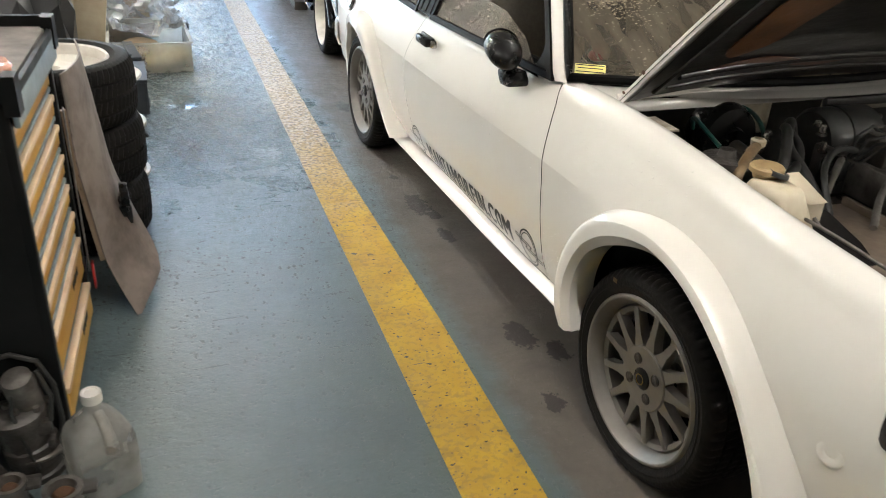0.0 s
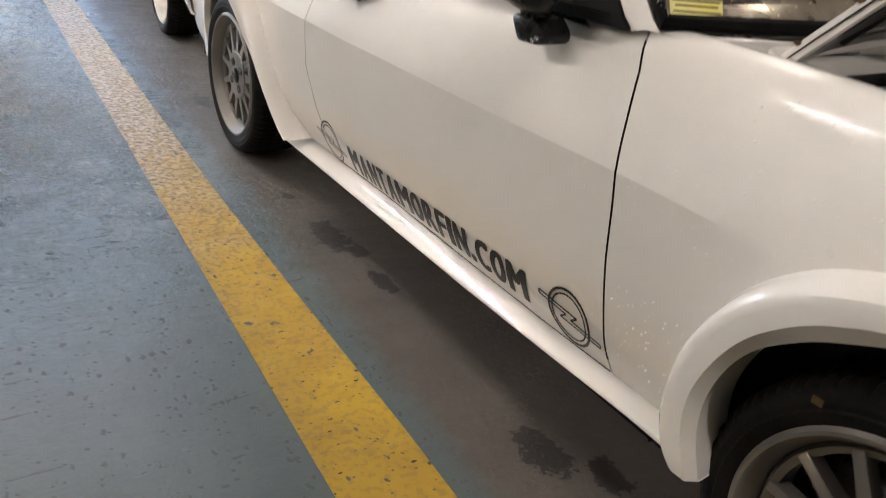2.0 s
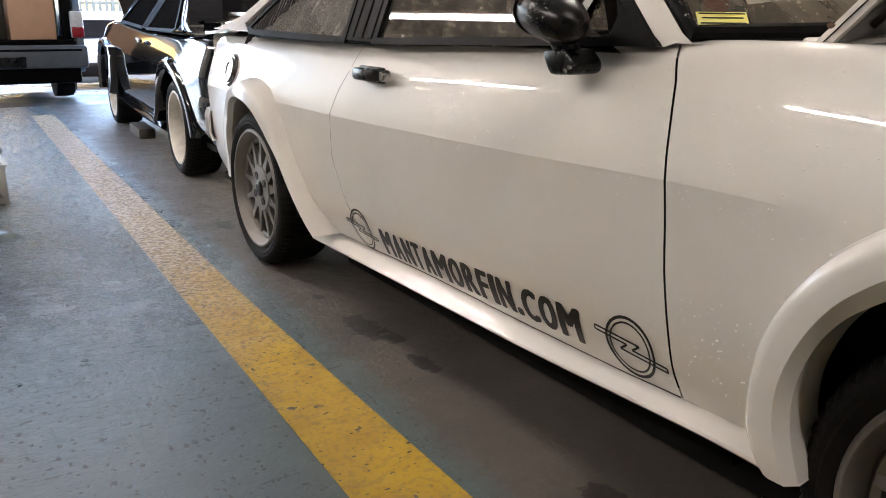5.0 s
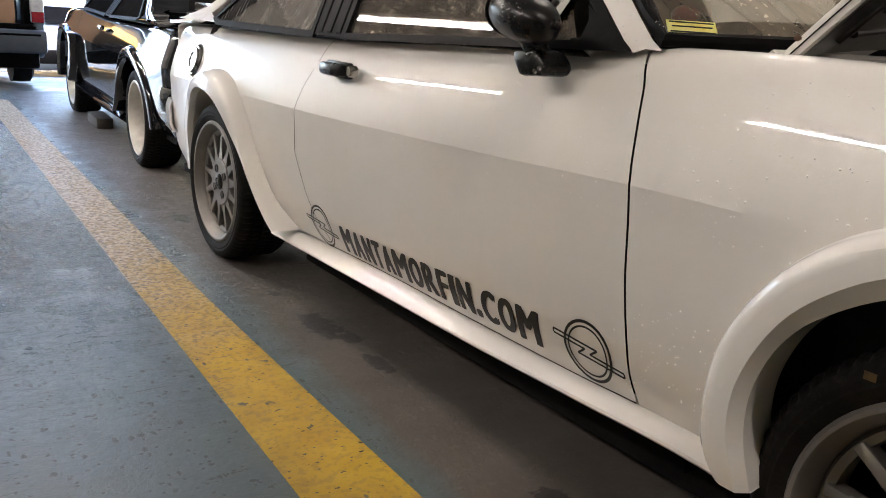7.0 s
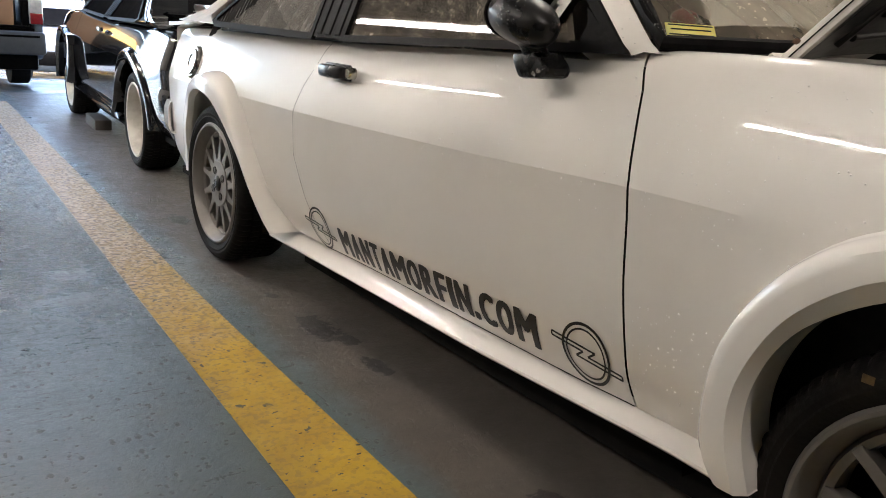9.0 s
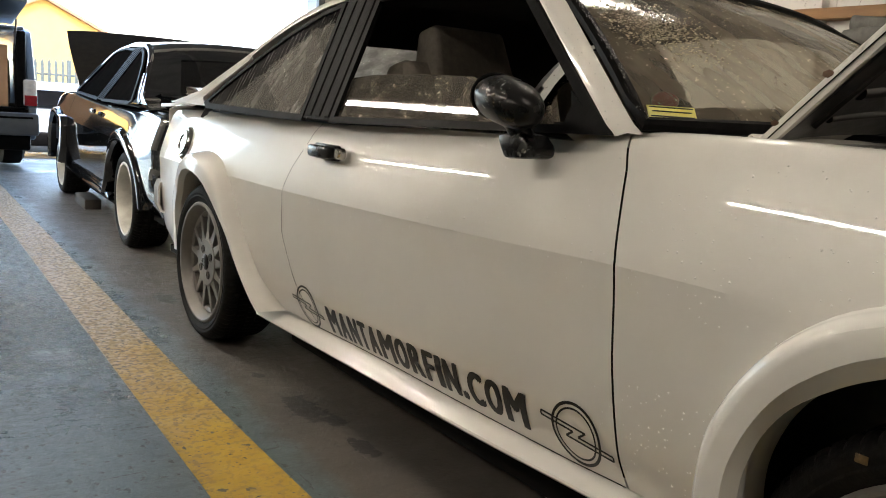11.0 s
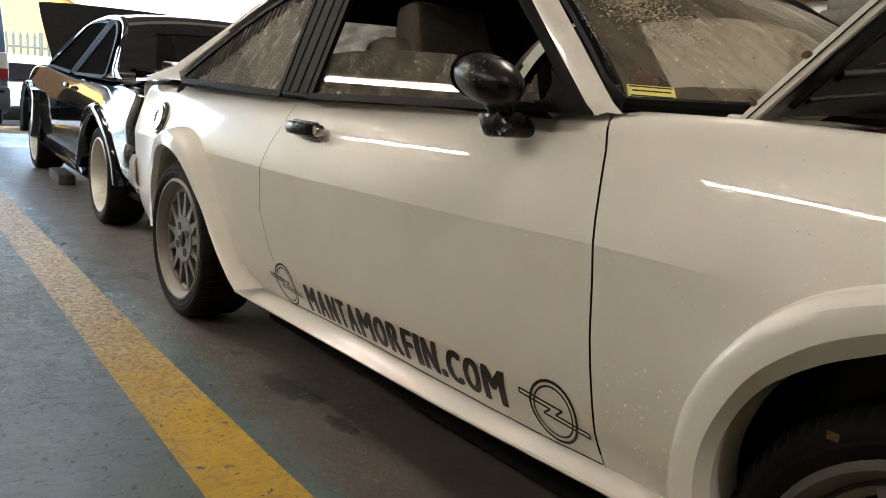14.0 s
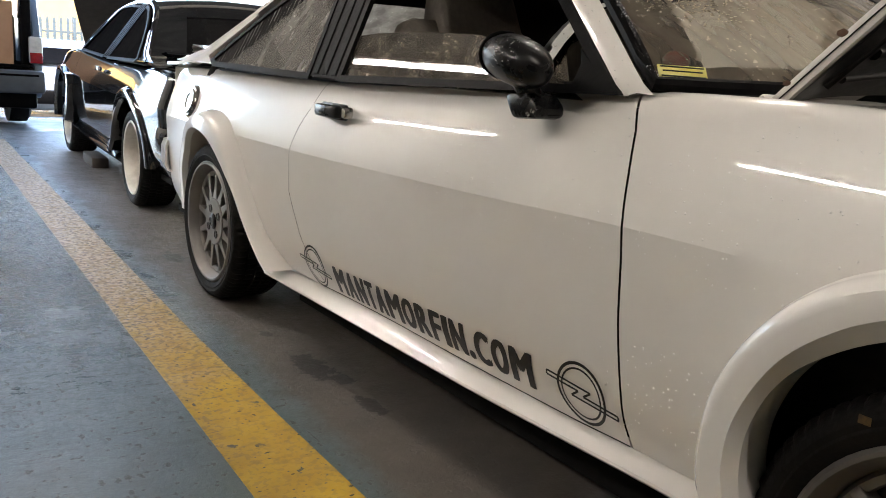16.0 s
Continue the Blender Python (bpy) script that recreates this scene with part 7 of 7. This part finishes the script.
silver = thing("silver_hatchback", "silver hatchback parked in the yard", "car", 1.06, 15.9, yard(15.9), -8)
line = [(-2.0, 0.35), (-1.95, 0.70), (-1.80, 0.88), (-1.45, 0.92), (-1.0, 1.28), (-0.6, 1.36), (0.7, 1.36), (1.2, 0.95), (1.9, 0.82), (2.0, 0.5), (1.95, 0.24), (-1.9, 0.24)]
part("body", prism([(y, z) for y, z in line], -0.78, 0.78, "x", 0.05), PAINT_SILVER, silver)
for s in (-1, 1):
    for pts in ([(-1.22, 0.95), (-0.92, 1.24), (-0.45, 1.29), (-0.45, 0.95)], [(-0.38, 0.95), (-0.38, 1.29), (0.35, 1.29), (0.55, 0.95)]):
        part("side_window", prism(pts, s * 0.772, s * 0.788, "x"), BLACK_GLASS, silver)
    part("door_seam", box(s * 0.785, -0.41, 0.65, 0.006, 0.01, 0.58), TRIM, silver)
    for y in (-1.25, 1.25):
        w = lathe([(0.0001, 0.02), (0.15, 0.03), (0.19, 0.06), (0.26, 0.07), (0.29, 0.04), (0.29, -0.06), (0.2, -0.08)], 28)
        w.transform(Matrix.Translation((s * 0.74, y, 0.29)) @ Matrix.Diagonal((s, 1, 1, 1)))
        part("wheel", w, RUBBER, silver)
part("rear_window", prism([(-0.62, 0.97), (0.62, 0.97), (0.52, 1.22), (-0.52, 1.22)], -1.50, -1.02, "y"), BLACK_GLASS, silver)
part("bumper", box(0, -2.02, 0.46, 1.5, 0.12, 0.22, 0.04), TRIM, silver)

# palisade fence
FENCE = shader("galvanised_fence", (0.06, 0.075, 0.075), 0.5, metal=0.5, color2=(0.10, 0.12, 0.12), scale=5)
fence = thing("palisade_fence", "grey steel palisade fence along the yard", "fence")
FY = 22.0
base = yard(FY)
pale = prism([(-0.035, 0.0), (0.035, 0.0), (0.035, 1.92), (0.0, 2.02), (-0.035, 1.92)], -0.012, 0.012, "y")
first_pale = part("pale", pale, FENCE, fence)
for k in range(64):
    ob = first_pale if k == 0 else new("pale", first_pale.data)
    ob.parent = fence
    ob.location = (-5.0 + 0.155 * k, FY, base - 0.02)
for z in (0.35, 1.62):
    part("rail", box(0.0, FY + 0.04, base + z, 10.4, 0.05, 0.06, 0.004), FENCE, fence)
for k in range(5):
    part("post", box(-4.9 + 2.5 * k, FY + 0.09, base + 1.0, 0.10, 0.06, 2.0, 0.004), FENCE, fence)

ORANGE = shader("orange_render", (0.62, 0.36, 0.08), 0.8, color2=(0.56, 0.33, 0.09), scale=1.5, bump=0.1)
TILE = shader("red_roof_tiles", (0.34, 0.17, 0.09), 0.8, color2=(0.24, 0.12, 0.07), scale=4, bump=0.3)
FRAME_W = shader("white_window_frame", (0.7, 0.7, 0.68), 0.5, color2=(0.6, 0.6, 0.58), scale=4)


def house(x, y, w, d, eave, ridge, label):
    z = yard(y)
    h = thing("house", label, "house", x, y, z)
    part("wall", prism([(-w / 2, -0.1), (w / 2, -0.1), (w / 2, eave), (0, ridge), (-w / 2, eave)], 0, d, "y"), ORANGE, h, smooth=False)
    for s in (-1, 1):
        part("roof_slope", thick(grid([[(0, -0.3, ridge + 0.12), (0, d + 0.3, ridge + 0.12)], [(s * (w / 2 + 0.35), -0.3, eave - 0.02), (s * (w / 2 + 0.35), d + 0.3, eave - 0.02)]]), 0.12), TILE, h, smooth=False)
    for wx in (-w / 4, w / 4):
        win = part("window", box(wx, -0.03, eave * 0.55, 1.1, 0.10, 1.2, 0.01), FRAME_W, h)
        part("pane", box(wx, -0.09, eave * 0.55, 0.92, 0.02, 1.02), BLACK_GLASS, win)
    return h


house(4.6, 37.0, 7.2, 9.0, 3.1, 4.9, "orange rendered house with a tiled roof beyond the fence")
house(-3.6, 40.0, 8.0, 9.0, 4.1, 6.4, "tall orange rendered house with a tiled roof beyond the fence")

# droplets on the paint of the white coupe
drops = bmesh.new()
rng = random.Random(4)
for k in range(900):
    if k < 640 and k % 2:
        continue
    if k < 640:
        y, z = rng.uniform(0.55, 2.6), rng.uniform(0.62, 0.86)
    else:
        y, z = rng.uniform(0.24, 0.56), rng.uniform(0.31, 0.50)
    if k >= 740:
        y, z = rng.uniform(-0.15, 0.5), rng.uniform(0.62, 0.87)
    if in_arch(y, z):
        continue
    r = rng.uniform(0.0008, 0.0022) if k < 640 else rng.uniform(0.0008, 0.0022)
    d = bmesh.new()
    bmesh.ops.create_icosphere(d, subdivisions=1, radius=r)
    d.transform(Matrix.Translation(on_side(y, z, 0.0002)) @ Matrix.Diagonal((0.5, 1, 1.15, 1)))
    me = bpy.data.meshes.new("tmp")
    d.to_mesh(me)
    d.free()
    drops.from_mesh(me)
    bpy.data.meshes.remove(me)
glass_drops = bmesh.new()
bead = bmesh.new()
bmesh.ops.create_icosphere(bead, subdivisions=1, radius=1)
bead_mesh = bpy.data.meshes.new("tmp")
bead.to_mesh(bead_mesh)
bead.free()
corner_verts = [v.co.copy() for v in bead_mesh.vertices]
corner_faces = [tuple(f.vertices) for f in bead_mesh.polygons]
bpy.data.meshes.remove(bead_mesh)
for k in range(1500):
    if k < 1150:
        # wet patch low behind the pillar, thick in the middle
        t = -0.80 + rng.gauss(0, 0.085)
        v = 0.575 - 0.20 * (t + 0.80) + rng.gauss(0, 0.10)
        if t < -0.955 or v > 0.86:
            continue
        r = rng.uniform(0.0010, 0.0034)
    else:
        t, v = rng.uniform(-0.95, 0.4), rng.uniform(0.04, 0.9)
        r = rng.uniform(0.0007, 0.0019)
    at = Vector(windscreen_point(t, v)) + Vector((0, -0.0005, 0.0008))
    wide, long = rng.uniform(0.7, 1.7), rng.uniform(0.7, 1.4)
    vs = [glass_drops.verts.new((at.x + c.x * r * wide, at.y + c.y * r * long, at.z + c.z * r * 0.6)) for c in corner_verts]
    for f in corner_faces:
        glass_drops.faces.new([vs[i] for i in f])
# opaque gold colour paints the lamp's sparkle on each drop
ob = part("windscreen_spray", glass_drops, shader("gold_glint_drop", (0.62, 0.54, 0.40), 0.06, coat=1.0, color2=(0.20, 0.17, 0.12), scale=160, contrast=(0.42, 0.58)), white, "drops of water on the windscreen")
ob["kind"] = "stuff"
rim_drops = bmesh.new()
for k in range(420):
    # beads along the rubber of the windscreen and of the door window, and on the mirror
    if k < 130:
        u = rng.random()
        at = Vector(windscreen_point(-1.0 + rng.uniform(-0.012, 0.006), u)) + Vector((-0.004, -0.008, 0.012))
    elif k < 250:
        y = rng.uniform(0.64, 1.58)
        at = Vector((-(half_width(y, smooth(SHOULDER, y)) - 0.006 + rng.uniform(-0.002, 0.003)), y, smooth(SHOULDER, y) + rng.uniform(0.006, 0.018)))
    elif k < 300:
        u = rng.random()
        at = Vector((-(0.792 - 0.190 * u), 0.598 + 0.466 * u + rng.uniform(-0.022, 0.018), 0.897 + 0.318 * u))
    else:
        a, b = rng.uniform(0, 6.28), rng.uniform(0.15, 1.2)
        at = pose(-0.870, 0.797, 0.931, 8, 12, -14) @ Vector((-0.060 * math.cos(b), 0.08 * math.sin(b) * math.cos(a), 0.043 * math.sin(b) * math.sin(a)))
    r = rng.uniform(0.0006, 0.0013)
    vs = [rim_drops.verts.new(at + c * r) for c in corner_verts]
    for f in corner_faces:
        rim_drops.faces.new([vs[i] for i in f])
# beads coloured pale, not clear, as if catching the lamps
ob = part("rim_spray", rim_drops, shader("pale_glint_drop", (0.72, 0.70, 0.66), 0.03, coat=1.0, color2=(0.5, 0.49, 0.46), scale=200), white, "beads of water on rubber and mirror")
ob["kind"] = "stuff"
# near-white colour stands for the highlight on each drop
WATER = shader("white_glint_drop", (0.84, 0.82, 0.79), 0.03, coat=1.0)
ob = part("water_spray", drops, WATER, white, "scattered water drops")
ob["kind"] = "stuff"


# block courses of the far wall that come into view
course = None
for row in range(9):
    for k in range(14):
        if course is None:
            course = part("wall_block", box(0, 0, 0, 0.016, 0.436, 0.206, 0.004, seg=1), BLOCK, east, smooth=False)
            ob = course
        else:
            ob = new("wall_block", course.data)
            ob.parent = east
        ob.location = (X1 - 0.007, 1.2 + 0.45 * k + 0.225 * (row % 2), 1.50 + 0.22 * row)
